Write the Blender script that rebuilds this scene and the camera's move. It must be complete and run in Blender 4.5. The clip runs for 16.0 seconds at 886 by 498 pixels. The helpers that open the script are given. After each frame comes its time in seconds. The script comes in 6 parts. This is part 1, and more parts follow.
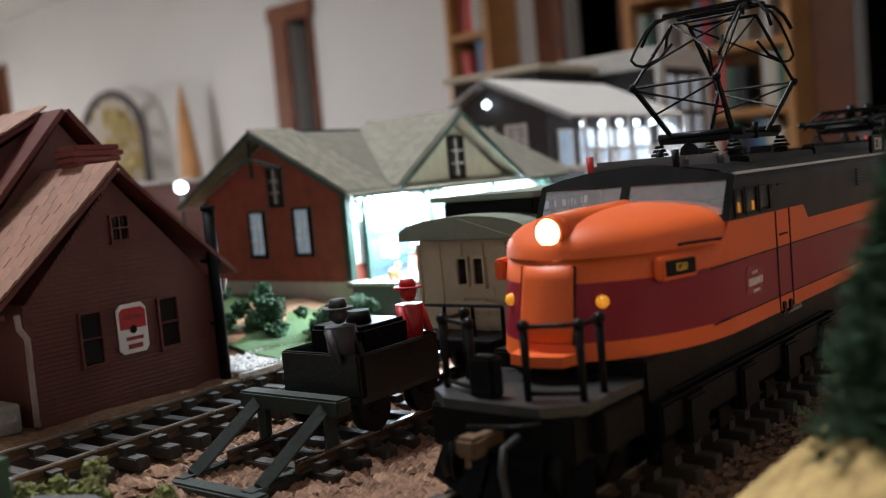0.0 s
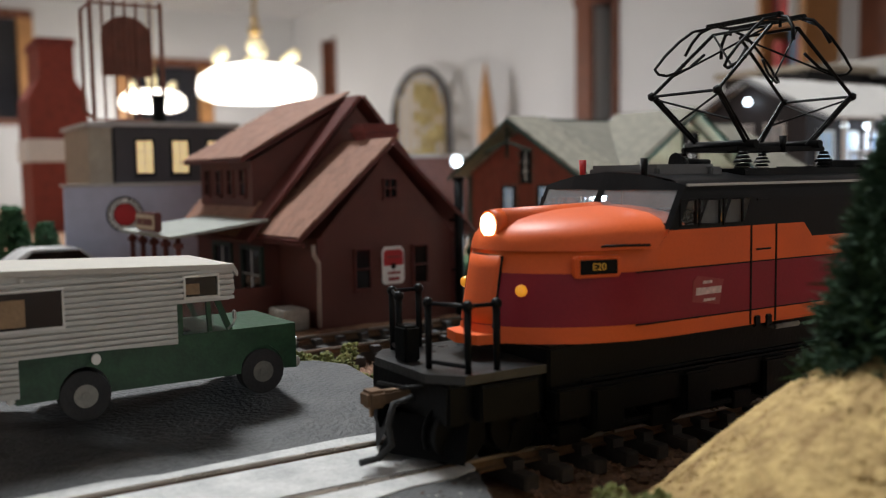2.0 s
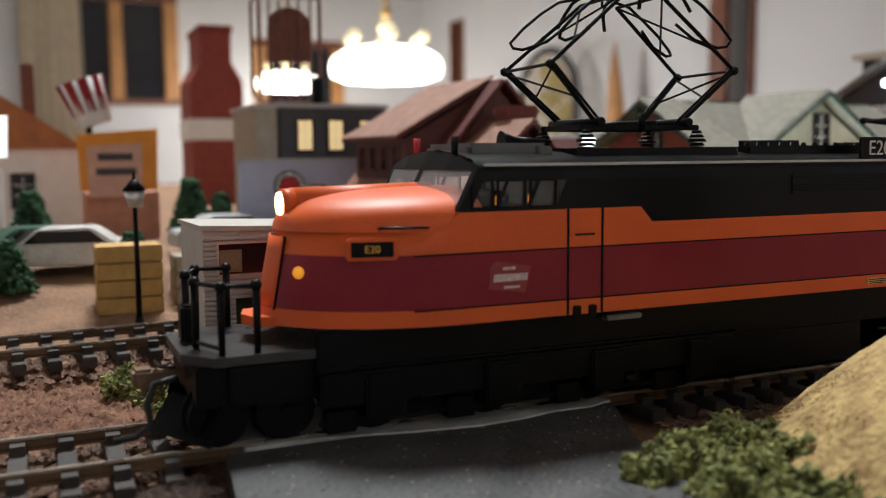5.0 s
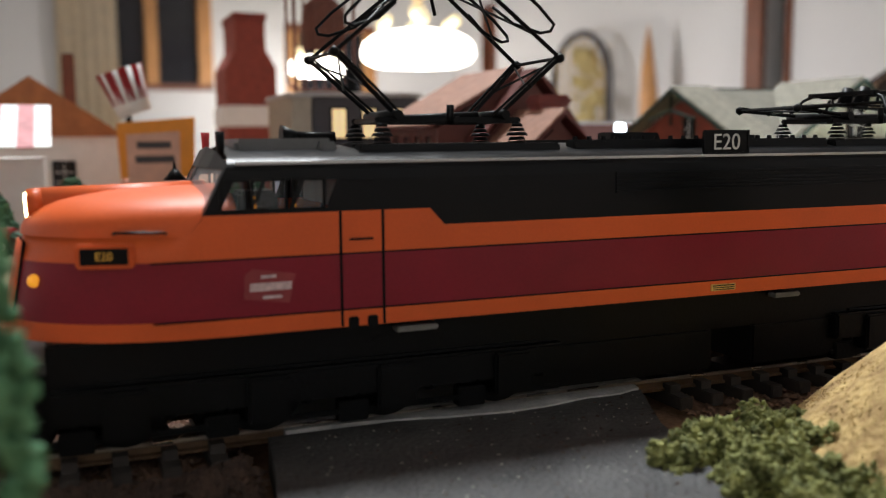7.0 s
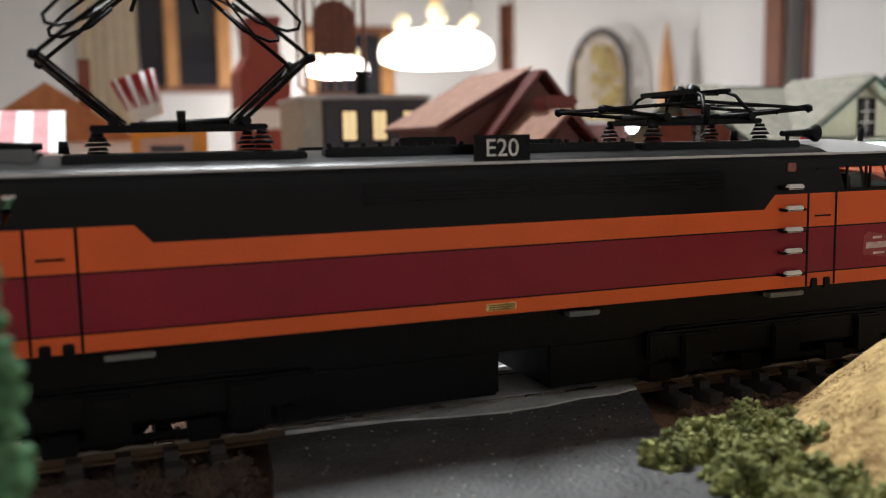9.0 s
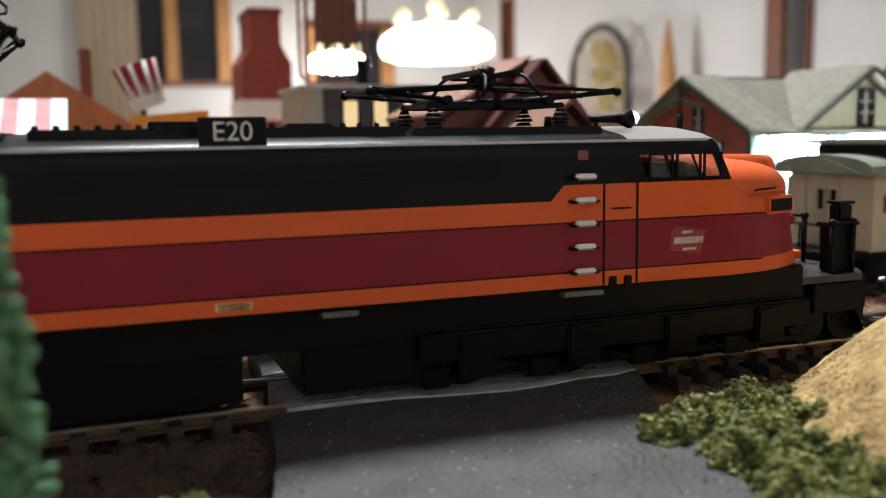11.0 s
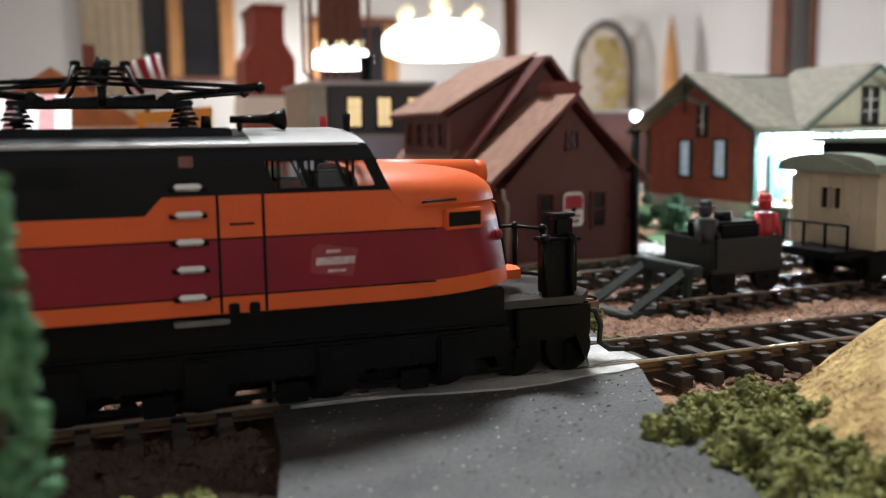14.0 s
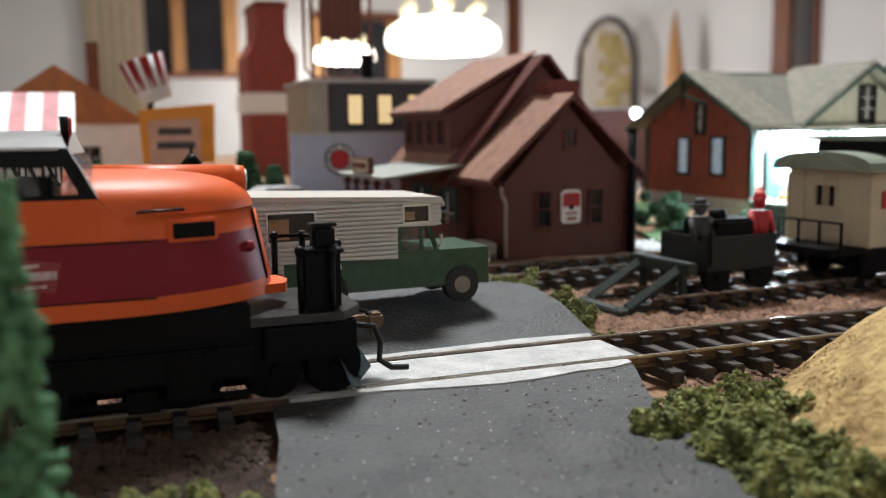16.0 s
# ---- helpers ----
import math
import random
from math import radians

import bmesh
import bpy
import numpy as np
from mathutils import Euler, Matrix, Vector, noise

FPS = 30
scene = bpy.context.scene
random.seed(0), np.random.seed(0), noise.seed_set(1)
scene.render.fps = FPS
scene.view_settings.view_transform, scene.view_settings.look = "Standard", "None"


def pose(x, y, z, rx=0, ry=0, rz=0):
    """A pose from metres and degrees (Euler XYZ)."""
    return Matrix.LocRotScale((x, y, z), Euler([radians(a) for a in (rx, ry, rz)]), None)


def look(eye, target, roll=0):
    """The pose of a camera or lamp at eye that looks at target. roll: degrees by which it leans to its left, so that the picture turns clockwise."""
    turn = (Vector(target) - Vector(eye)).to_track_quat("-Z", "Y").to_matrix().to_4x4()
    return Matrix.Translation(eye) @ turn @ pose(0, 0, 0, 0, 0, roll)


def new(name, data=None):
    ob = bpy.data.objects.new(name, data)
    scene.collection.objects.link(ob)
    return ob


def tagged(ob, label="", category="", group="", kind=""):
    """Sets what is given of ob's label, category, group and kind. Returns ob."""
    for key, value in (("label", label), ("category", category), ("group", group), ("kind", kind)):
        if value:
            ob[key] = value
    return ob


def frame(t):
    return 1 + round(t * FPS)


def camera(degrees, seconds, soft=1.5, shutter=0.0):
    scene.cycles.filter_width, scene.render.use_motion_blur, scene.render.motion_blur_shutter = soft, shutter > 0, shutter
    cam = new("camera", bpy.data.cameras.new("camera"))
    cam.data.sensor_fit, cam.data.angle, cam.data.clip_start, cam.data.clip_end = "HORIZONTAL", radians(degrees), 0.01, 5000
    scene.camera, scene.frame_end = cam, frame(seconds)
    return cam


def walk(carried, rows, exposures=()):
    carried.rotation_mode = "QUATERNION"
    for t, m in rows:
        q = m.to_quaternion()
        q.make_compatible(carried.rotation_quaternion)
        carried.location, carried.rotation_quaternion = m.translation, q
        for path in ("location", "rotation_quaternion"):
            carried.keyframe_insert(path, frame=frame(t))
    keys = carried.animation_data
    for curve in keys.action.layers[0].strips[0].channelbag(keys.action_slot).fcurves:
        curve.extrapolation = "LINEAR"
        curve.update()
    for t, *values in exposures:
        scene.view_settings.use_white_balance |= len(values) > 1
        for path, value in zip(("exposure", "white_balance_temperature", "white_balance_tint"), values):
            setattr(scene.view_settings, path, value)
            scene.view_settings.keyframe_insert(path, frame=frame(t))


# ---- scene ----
cam = camera(51.91, 16.0, 1.1)
PATH = [
    (0, (0.04496, -0.07439, 0.05091), (0.27314, 0.11892, 0.02722), -5.05),
    (0.5, (0.04279, -0.08809, 0.05208), (0.25696, 0.12076, 0.02951), -4.52),
    (1, (0.03777, -0.10106, 0.05191), (0.23202, 0.12641, 0.02907), -2.48),
    (1.5, (0.03031, -0.11326, 0.04996), (0.20646, 0.12855, 0.02760), -1.32),
    (2, (0.02615, -0.12298, 0.04976), (0.18357, 0.13121, 0.02523), -0.90),
    (2.5, (0.01848, -0.13985, 0.05573), (0.15424, 0.12623, 0.02803), -0.66),
    (3, (0.01597, -0.14741, 0.04983), (0.14399, 0.12221, 0.01961), -0.67),
    (3.5, (0.01651, -0.14632, 0.04886), (0.14101, 0.12489, 0.01816), -0.71),
    (4, (0.01422, -0.14285, 0.04866), (0.13856, 0.12853, 0.01874), -0.52),
    (6.5, (0.00745, -0.14598, 0.04977), (0.12106, 0.12965, 0.01630), -0.51),
    (7, (0.00759, -0.14710, 0.05028), (0.11924, 0.12910, 0.01494), -0.49),
    (7.5, (0.00879, -0.14754, 0.04940), (0.11880, 0.12927, 0.01377), -0.67),
    (8, (0.00977, -0.14792, 0.04986), (0.11890, 0.12921, 0.01398), -0.85),
    (8.5, (0.00966, -0.14938, 0.05122), (0.11771, 0.12828, 0.01611), -0.93),
    (9, (0.01043, -0.15040, 0.05101), (0.11600, 0.12818, 0.01558), -1.05),
    (9.5, (0.01092, -0.15085, 0.05053), (0.11685, 0.12758, 0.01506), -1.12),
    (10, (0.01045, -0.15084, 0.04951), (0.11686, 0.12732, 0.01340), -0.96),
    (12.5, (0.00931, -0.15346, 0.04831), (0.11369, 0.12533, 0.01112), -0.82),
    (13, (0.00953, -0.15282, 0.04850), (0.11438, 0.12577, 0.01111), -0.72),
    (13.5, (0.00927, -0.15306, 0.04798), (0.11402, 0.12551, 0.01024), -0.61),
    (14, (0.00938, -0.15165, 0.04871), (0.11402, 0.12694, 0.01079), -0.73),
    (14.5, (0.00907, -0.15233, 0.04971), (0.11340, 0.12627, 0.01098), -0.76),
    (15, (0.00896, -0.15260, 0.04964), (0.11321, 0.12605, 0.01105), -0.74),
    (15.5, (0.00915, -0.15217, 0.04920), (0.11333, 0.12653, 0.01082), -0.67),
    (16, (0.00947, -0.15514, 0.04954), (0.11310, 0.12362, 0.01013), -0.69),
]
walk(cam, [(t, look(eye, target, roll)) for t, eye, target, roll in PATH], [(0, -0.45), (1, -0.48), (2, -0.4), (3, -0.38), (4, -0.34), (6.5, -0.06), (7.5, 0.0), (10, 0.08), (13, 0.12), (15, 0.0), (16, -0.08)])

# ---------------- depth of field of the close-up lens
cam.data.dof.use_dof = True
cam.data.dof.focus_distance = 0.172
cam.data.dof.aperture_fstop = 20.0

# ---------------- world: night outside, all light comes from the lamps indoors
world = bpy.data.worlds.new("night")
world.use_nodes = True
world.node_tree.nodes["Background"].inputs[0].default_value = (0.004, 0.005, 0.008, 1)
world.node_tree.nodes["Background"].inputs[1].default_value = 1.0
scene.world = world
scene.view_settings.exposure = 0.0

MM = 0.001


def model(scale, turn, x, y, z):
    """How a model building sits on the layout: its scale, turn in degrees and shift in millimetres."""
    return Matrix.Translation(Vector((x, y, z)) * MM) @ Matrix.Rotation(radians(turn), 4, "Z") @ Matrix.Scale(scale, 4)


STORE = model(0.931, 3.08, -3.0, -30.6, 7.6)
STATION = model(0.768, -0.52, 26.1, -9.0, 15.9)
HOTEL = model(0.95, 0, -82.2, -101.2, 7.0)


def on(m, x, y, z):
    return tuple(m @ (Vector((x, y, z)) * MM) / MM)


def rise(x, y):
    """The lie of the land: level round the near tracks, climbing in steps behind the second one."""
    def ramp(a, b):
        f = min(1.0, max(0.0, (y - a) / (b - a)))
        return f * f * (3 - 2 * f)
    return 0.8 + 2.4 * ramp(58, 68) + 4.2 * ramp(96, 106) + 7.4 * ramp(108, 150)


def town(x, y):
    """The plan of the town behind the second track: where a thing stands and at what scale."""
    u, v = x - 4.8, y + 162.7
    ahead, aside = 0.3648 * u + 0.9311 * v, 0.9311 * u - 0.3648 * v
    d = 0.88 - 0.08 * min(1.0, max(0.0, (y - 110) / 190))
    ahead, aside = ahead * d, aside * d * 1.068
    px, py = 9.5 + 0.3485 * ahead + 0.9373 * aside, -155.1 + 0.9373 * ahead - 0.3485 * aside
    return px, py, rise(px, py) - 0.4, d * 1.068


def lamp(name, kind, place, power, color, size=0.01, target=None, size_y=None):
    d = bpy.data.lights.new(name, kind)
    d.energy, d.color = power, color
    if kind == "AREA":
        d.size = size
        if size_y:
            d.shape, d.size_y = "RECTANGLE", size_y
    else:
        d.shadow_soft_size = size
    ob = new(name, d)
    p = Vector(place) * MM
    if target:
        ob.matrix_basis = look(p, Vector(target) * MM)
    else:
        ob.location = p
    return ob


# room lamps: two chandeliers, seen far behind the layout, and the one over the near end of the room
lamp("chandelier_light", "POINT", (1640, 4200, 400), 120, (0.97, 0.955, 0.98), 0.20)
lamp("chandelier_light", "POINT", (1930, 7300, 580), 120, (1.0, 0.95, 0.92), 0.18)
lamp("ceiling_light_glow", "AREA", (260, 800, 1568), 56, (0.91, 0.96, 1.0), 0.40, (260, 800, 0))
# cold white LEDs of the station and of the hotel
lamp("station_led", "AREA", on(STATION, 318, 168, 40.5), 0.9, (0.72, 0.88, 1.0), 0.058, on(STATION, 318, 167, 0), 0.008)
lamp("station_led", "AREA", on(STATION, 386, 168, 40.5), 0.4, (0.72, 0.88, 1.0), 0.035, on(STATION, 386, 167, 0), 0.008)
lamp("street_led", "POINT", (286, 278.5, 54), 0.03, (0.75, 0.88, 1.0), 0.002)
lamp("hotel_led", "AREA", on(HOTEL, 640, 290, 66), 0.06, (0.75, 0.86, 1.0), 0.10, on(HOTEL, 640, 292, 0), 0.010)


# ---------------- materials
def mat(name, color, rough=0.6, metal=0.0, vary=0.25, size=6.0, bump=0.3, grain=0.8, emit=0.0, color2=None, spec=0.5, per_piece=0.0):
    """A paint or stuff with stains of the given size and grain, both in millimetres."""
    m = bpy.data.materials.new(name)
    m.use_nodes = True
    nt = m.node_tree
    b = nt.nodes["Principled BSDF"]
    b.inputs["Roughness"].default_value = rough
    b.inputs["Metallic"].default_value = metal
    b.inputs["Specular IOR Level"].default_value = spec
    tc = nt.nodes.new("ShaderNodeTexCoord")
    n1 = nt.nodes.new("ShaderNodeTexNoise")
    n1.inputs["Scale"].default_value = 1000.0 / size
    n1.inputs["Detail"].default_value = 5
    n2 = nt.nodes.new("ShaderNodeTexNoise")
    n2.inputs["Scale"].default_value = 1000.0 / grain
    n2.inputs["Detail"].default_value = 3
    for n in (n1, n2):
        nt.links.new(tc.outputs["Object"], n.inputs["Vector"])
    add = nt.nodes.new("ShaderNodeMath")
    add.operation = "MULTIPLY_ADD"
    nt.links.new(n2.outputs["Fac"], add.inputs[0])
    add.inputs[1].default_value = 0.5
    nt.links.new(n1.outputs["Fac"], add.inputs[2])
    ramp = nt.nodes.new("ShaderNodeValToRGB")
    ramp.color_ramp.elements[0].position = 0.5
    ramp.color_ramp.elements[1].position = 1.0
    c2 = color2 or [min(1, c * (1 + vary)) for c in color]
    c1 = color if color2 else [c * (1 - vary) for c in color]
    ramp.color_ramp.elements[0].color = (*c1, 1)
    ramp.color_ramp.elements[1].color = (*c2, 1)
    nt.links.new(add.outputs[0], ramp.inputs[0])
    out = ramp.outputs[0]
    if per_piece:
        oi = nt.nodes.new("ShaderNodeObjectInfo")
        hs = nt.nodes.new("ShaderNodeHueSaturation")
        ma = nt.nodes.new("ShaderNodeMath")
        ma.operation = "MULTIPLY_ADD"
        ma.inputs[1].default_value = per_piece
        ma.inputs[2].default_value = 1 - per_piece / 2
        nt.links.new(oi.outputs["Random"], ma.inputs[0])
        nt.links.new(ma.outputs[0], hs.inputs["Value"])
        nt.links.new(out, hs.inputs["Color"])
        out = hs.outputs[0]
    nt.links.new(out, b.inputs["Base Color"])
    if bump:
        bp = nt.nodes.new("ShaderNodeBump")
        bp.inputs["Strength"].default_value = bump
        bp.inputs["Distance"].default_value = grain * MM * 0.6
        nt.links.new(n2.outputs["Fac"], bp.inputs["Height"])
        nt.links.new(bp.outputs[0], b.inputs["Normal"])
    rr = nt.nodes.new("ShaderNodeMapRange")
    rr.inputs["To Min"].default_value = max(0.03, rough - 0.12)
    rr.inputs["To Max"].default_value = min(1, rough + 0.12)
    nt.links.new(n1.outputs["Fac"], rr.inputs["Value"])
    nt.links.new(rr.outputs[0], b.inputs["Roughness"])
    if emit:
        b.inputs["Emission Color"].default_value = (*color, 1)
        b.inputs["Emission Strength"].default_value = emit
    return m


def glass(name, tint=(0.9, 0.95, 0.95), alpha=0.25):
    m = bpy.data.materials.new(name)
    m.use_nodes = True
    b = m.node_tree.nodes["Principled BSDF"]
    b.inputs["Base Color"].default_value = (*tint, 1)
    b.inputs["Roughness"].default_value = 0.05
    b.inputs["Alpha"].default_value = alpha
    return m


ORANGE = mat("orange_paint", (0.68, 0.110, 0.022), 0.46, vary=0.08, size=14, bump=0.08, grain=0.5, spec=0.3)
MAROON = mat("maroon_paint", (0.22, 0.009, 0.022), 0.42, vary=0.12, size=12, bump=0.08, grain=0.5, spec=0.28)
BLACK = mat("black_paint", (0.0045, 0.0048, 0.0055), 0.34, vary=0.25, size=10, bump=0.08, grain=0.5, spec=0.15)
CABGREY = mat("roof_grey_paint", (0.10, 0.10, 0.10), 0.4, vary=0.12, size=10, bump=0.05)
CHASSIS = mat("chassis_black", (0.0025, 0.0027, 0.0032), 0.45, vary=0.3, size=6, bump=0.15, spec=0.14)
CABPALE = mat("pale_grey_roof_paint", (0.30, 0.30, 0.295), 0.35, vary=0.08, size=10, bump=0.05)
SILVER = mat("brushed_metal", (0.62, 0.61, 0.58), 0.35, 0.8, vary=0.1, size=4)
WHITE = mat("white_paint", (0.75, 0.74, 0.72), 0.55, vary=0.06)
RAILMETAL = mat("weathered_rail", (0.16, 0.10, 0.06), 0.45, 0.6, vary=0.35, size=8, grain=0.6)
RAILTOP = mat("polished_rail", (0.46, 0.40, 0.34), 0.28, 0.95, vary=0.12, size=8)
TIE = mat("tie_plastic", (0.035, 0.028, 0.024), 0.75, vary=0.35, size=5, per_piece=0.6)
BALLAST = mat("ballast", (0.055, 0.027, 0.017), 0.95, size=2.2, grain=0.7, bump=0.9, color2=(0.24, 0.14, 0.09))
DIRT = mat("brown_dirt", (0.13, 0.065, 0.035), 0.95, size=16, grain=1.1, bump=1.0, color2=(0.33, 0.19, 0.11))
ROAD = mat("road_grey", (0.010, 0.010, 0.011), 0.62, size=9, grain=0.9, bump=1.0, color2=(0.074, 0.073, 0.072))
STRIPE = mat("white_road_paint", (0.30, 0.30, 0.295), 0.7, size=6, grain=0.8, bump=0.7, color2=(0.56, 0.55, 0.53))
SAND = mat("sand", (0.24, 0.145, 0.052), 0.95, size=4, grain=1.3, bump=1.0, color2=(0.56, 0.40, 0.165))
FOAM = mat("light_green_foam", (0.06, 0.072, 0.02), 0.95, size=4, grain=0.9, bump=0.9, color2=(0.34, 0.345, 0.115))
FOAMDARK = mat("dark_green_foam", (0.008, 0.035, 0.014), 0.95, size=6, grain=0.9, bump=0.9, color2=(0.04, 0.12, 0.05))
PINE = mat("pine_needles", (0.008, 0.03, 0.014), 0.85, size=5, grain=0.8, color2=(0.035, 0.085, 0.035))
GRASS = mat("grass_mat", (0.02, 0.05, 0.012), 0.95, size=5, grain=0.8, bump=0.9, color2=(0.055, 0.115, 0.03))
GRAVEL = mat("pale_gravel", (0.36, 0.36, 0.36), 0.9, size=2, grain=0.8, bump=1.0, color2=(0.7, 0.7, 0.69))
DARKDIRT = mat("dark_soil", (0.022, 0.013, 0.009), 0.95, size=5, grain=0.9, bump=1.0, color2=(0.085, 0.05, 0.035))
HOUSE = mat("brown_clapboard", (0.105, 0.029, 0.021), 0.6, vary=0.2, size=9, bump=0.15)
HOUSEROOF = mat("brown_shingle", (0.27, 0.135, 0.09), 0.7, vary=0.2, size=5, bump=0.4, per_piece=0.3)
HOUSETRIM = mat("red_brown_trim", (0.10, 0.020, 0.015), 0.55, vary=0.15)
HOUSEDARK = mat("dark_window", (0.012, 0.010, 0.010), 0.15, vary=0.1, bump=0)
BRICK = mat("red_brick", (0.24, 0.053, 0.034), 0.8, vary=0.25, size=6, bump=0.4, per_piece=0.4)
STROOF = mat("olive_slate", (0.20, 0.185, 0.145), 0.8, vary=0.18, size=4, bump=0.5, per_piece=0.3)
STGREEN = mat("dark_green_trim", (0.012, 0.04, 0.032), 0.5, vary=0.2)
STWALL = mat("cream_station_wall", (0.72, 0.72, 0.70), 0.7, vary=0.08)
STBOARD = mat("grey_batten", (0.36, 0.34, 0.28), 0.7, vary=0.12, per_piece=0.2)
NAVY = mat("navy_sign", (0.012, 0.035, 0.055), 0.4, vary=0.1)
TEAL = mat("teal_panel", (0.03, 0.20, 0.26), 0.4, vary=0.2)
WOODDECK = mat("grey_deck", (0.24, 0.23, 0.21), 0.75, vary=0.25, size=3, per_piece=0.3)
TRUCKGREEN = mat("green_truck_paint", (0.006, 0.030, 0.014), 0.38, size=3, bump=0.3, grain=0.7, color2=(0.022, 0.078, 0.034))
ALU = mat("aluminium_siding", (0.50, 0.49, 0.46), 0.5, 0.25, vary=0.12, size=5)
CAMPTOP = mat("cream_camper_roof", (0.44, 0.41, 0.36), 0.6, vary=0.08)
RUBBER = mat("black_rubber", (0.015, 0.015, 0.016), 0.7)
CREAM = mat("cream_caboose", (0.52, 0.46, 0.33), 0.6, vary=0.1)
CABROOF = mat("green_grey_roof", (0.19, 0.22, 0.17), 0.6, vary=0.12)
RED = mat("red_paint", (0.42, 0.015, 0.02), 0.5, vary=0.12)
SKIN = mat("pale_plastic", (0.45, 0.25, 0.17), 0.6)
# pale and bluish: the cold LED light on the fence wall is put into it
BLUEGREY = mat("grey_blue_wall", (0.42, 0.44, 0.56), 0.7, vary=0.08)
DARKGREY = mat("dark_grey_siding", (0.06, 0.055, 0.058), 0.7, vary=0.15)
TAN = mat("tan_wall", (0.36, 0.31, 0.24), 0.75, vary=0.15)
GREYROOF = mat("pale_grey_roof", (0.42, 0.40, 0.38), 0.7, vary=0.12)
RUST = mat("rust_brown", (0.16, 0.055, 0.035), 0.7, vary=0.25)
YELLOWORANGE = mat("orange_yellow_sign", (0.75, 0.27, 0.02), 0.5, vary=0.1)
WALLPAINT = mat("wall_paint", (0.67, 0.665, 0.655), 0.85, vary=0.04, size=700, bump=0.05, grain=8)
CEILPAINT = mat("ceiling_paint", (0.76, 0.75, 0.74), 0.9, vary=0.03, size=700, bump=0.05, grain=8)
DOORWOOD = mat("stained_wood", (0.17, 0.055, 0.025), 0.5, vary=0.25, size=120, bump=0.1, grain=10)
OAK = mat("honey_oak", (0.46, 0.22, 0.075), 0.5, vary=0.2, size=120, bump=0.1, grain=10)
CARPET = mat("brown_carpet", (0.13, 0.10, 0.08), 0.95, vary=0.25, size=90, grain=6)
DARKNESS = mat("painted_darkness", (0.012, 0.011, 0.012), 0.9)
WARMGLOW = mat("lit_window_warm", (1.0, 0.72, 0.36), 0.5, emit=0.7, bump=0)
COLDGLOW = mat("led_white", (0.75, 0.90, 1.0), 0.4, emit=9.0, bump=0)
COLDWIN = mat("lit_window_cold", (0.36, 0.48, 0.62), 0.25, emit=0.3, bump=0)
HEADLAMP = mat("headlight_glow", (1.0, 0.78, 0.40), 0.3, emit=10.0, bump=0)
AMBER = mat("amber_glow", (1.0, 0.38, 0.03), 0.3, emit=0.55, bump=0)
SHADEGLOW = mat("chandelier_shade_glow", (1.0, 0.93, 0.82), 0.4, emit=8.0, bump=0)
BULBGLOW = mat("bulb_glow", (1.0, 0.80, 0.5), 0.4, emit=0.7, bump=0)
BRASS = mat("brass", (0.6, 0.42, 0.18), 0.3, 0.9)
PANE = glass("clear_pane", (0.3, 0.32, 0.33), 0.12)
# grey tint and opacity put the reflected room light into the glass
SCREEN = glass("windscreen_sheen", (0.42, 0.43, 0.45), 0.42)
EDGESHINE = mat("roof_edge_highlight", (0.46, 0.46, 0.45), 0.35, vary=0.12, size=10, bump=0.05)
DARKPANE = glass("night_pane", (0.02, 0.02, 0.025), 0.9)


# ---------------- mesh helpers, all in millimetres
def box(bm, x0, x1, y0, y1, z0, z1, bev=0.0, m=None):
    v = [bm.verts.new(p) for p in ((x0, y0, z0), (x1, y0, z0), (x1, y1, z0), (x0, y1, z0), (x0, y0, z1), (x1, y0, z1), (x1, y1, z1), (x0, y1, z1))]
    fs = [bm.faces.new([v[i] for i in q]) for q in ((3, 2, 1, 0), (4, 5, 6, 7), (0, 1, 5, 4), (1, 2, 6, 5), (2, 3, 7, 6), (3, 0, 4, 7))]
    if bev:
        es = list({e for f in fs for e in f.edges})
        g = bmesh.ops.bevel(bm, geom=es, offset=bev, segments=2, affect="EDGES", clamp_overlap=True)
        v = list({w for f in g["faces"] for w in f.verts} | {w for w in v if w.is_valid})
    if m is not None:
        for w in v:
            w.co = m @ w.co
    return bm


def cyl(bm, p0, p1, r0, r1=None, n=12):
    p0, p1 = Vector(p0), Vector(p1)
    r1 = r0 if r1 is None else r1
    q = (p1 - p0).to_track_quat("Z", "Y")
    a, b = [], []
    for i in range(n):
        d = Vector((math.cos(2 * math.pi * i / n), math.sin(2 * math.pi * i / n), 0))
        a.append(bm.verts.new(p0 + q @ (d * r0)))
        b.append(bm.verts.new(p1 + q @ (d * r1)))
    for i in range(n):
        bm.faces.new((a[i], a[(i + 1) % n], b[(i + 1) % n], b[i])).smooth = n > 6
    bm.faces.new(a[::-1])
    bm.faces.new(b)
    return bm


def rod(bm, pts, r, n=6):
    """A round bar, bent at each of the points."""
    pts = [Vector(p) for p in pts]
    if len(pts) == 2:
        return cyl(bm, pts[0], pts[1], r, r, n)
    ways = [(b - a).normalized() for a, b in zip(pts, pts[1:])]
    q = ways[0].to_track_quat("Z", "Y")
    rings = []
    for i, p in enumerate(pts):
        w = (ways[max(0, i - 1)] + ways[min(i, len(ways) - 1)])
        w = w.normalized() if w.length > 1e-3 else ways[max(0, i - 1)]
        q = (q @ Vector((0, 0, 1))).rotation_difference(w) @ q
        rings.append([bm.verts.new(p + q @ Vector((r * math.cos(2 * math.pi * k / n), r * math.sin(2 * math.pi * k / n), 0))) for k in range(n)])
    for a, b in zip(rings, rings[1:]):
        for k in range(n):
            bm.faces.new((a[k], a[(k + 1) % n], b[(k + 1) % n], b[k])).smooth = n > 4
    bm.faces.new(rings[0][::-1])
    bm.faces.new(rings[-1])
    return bm


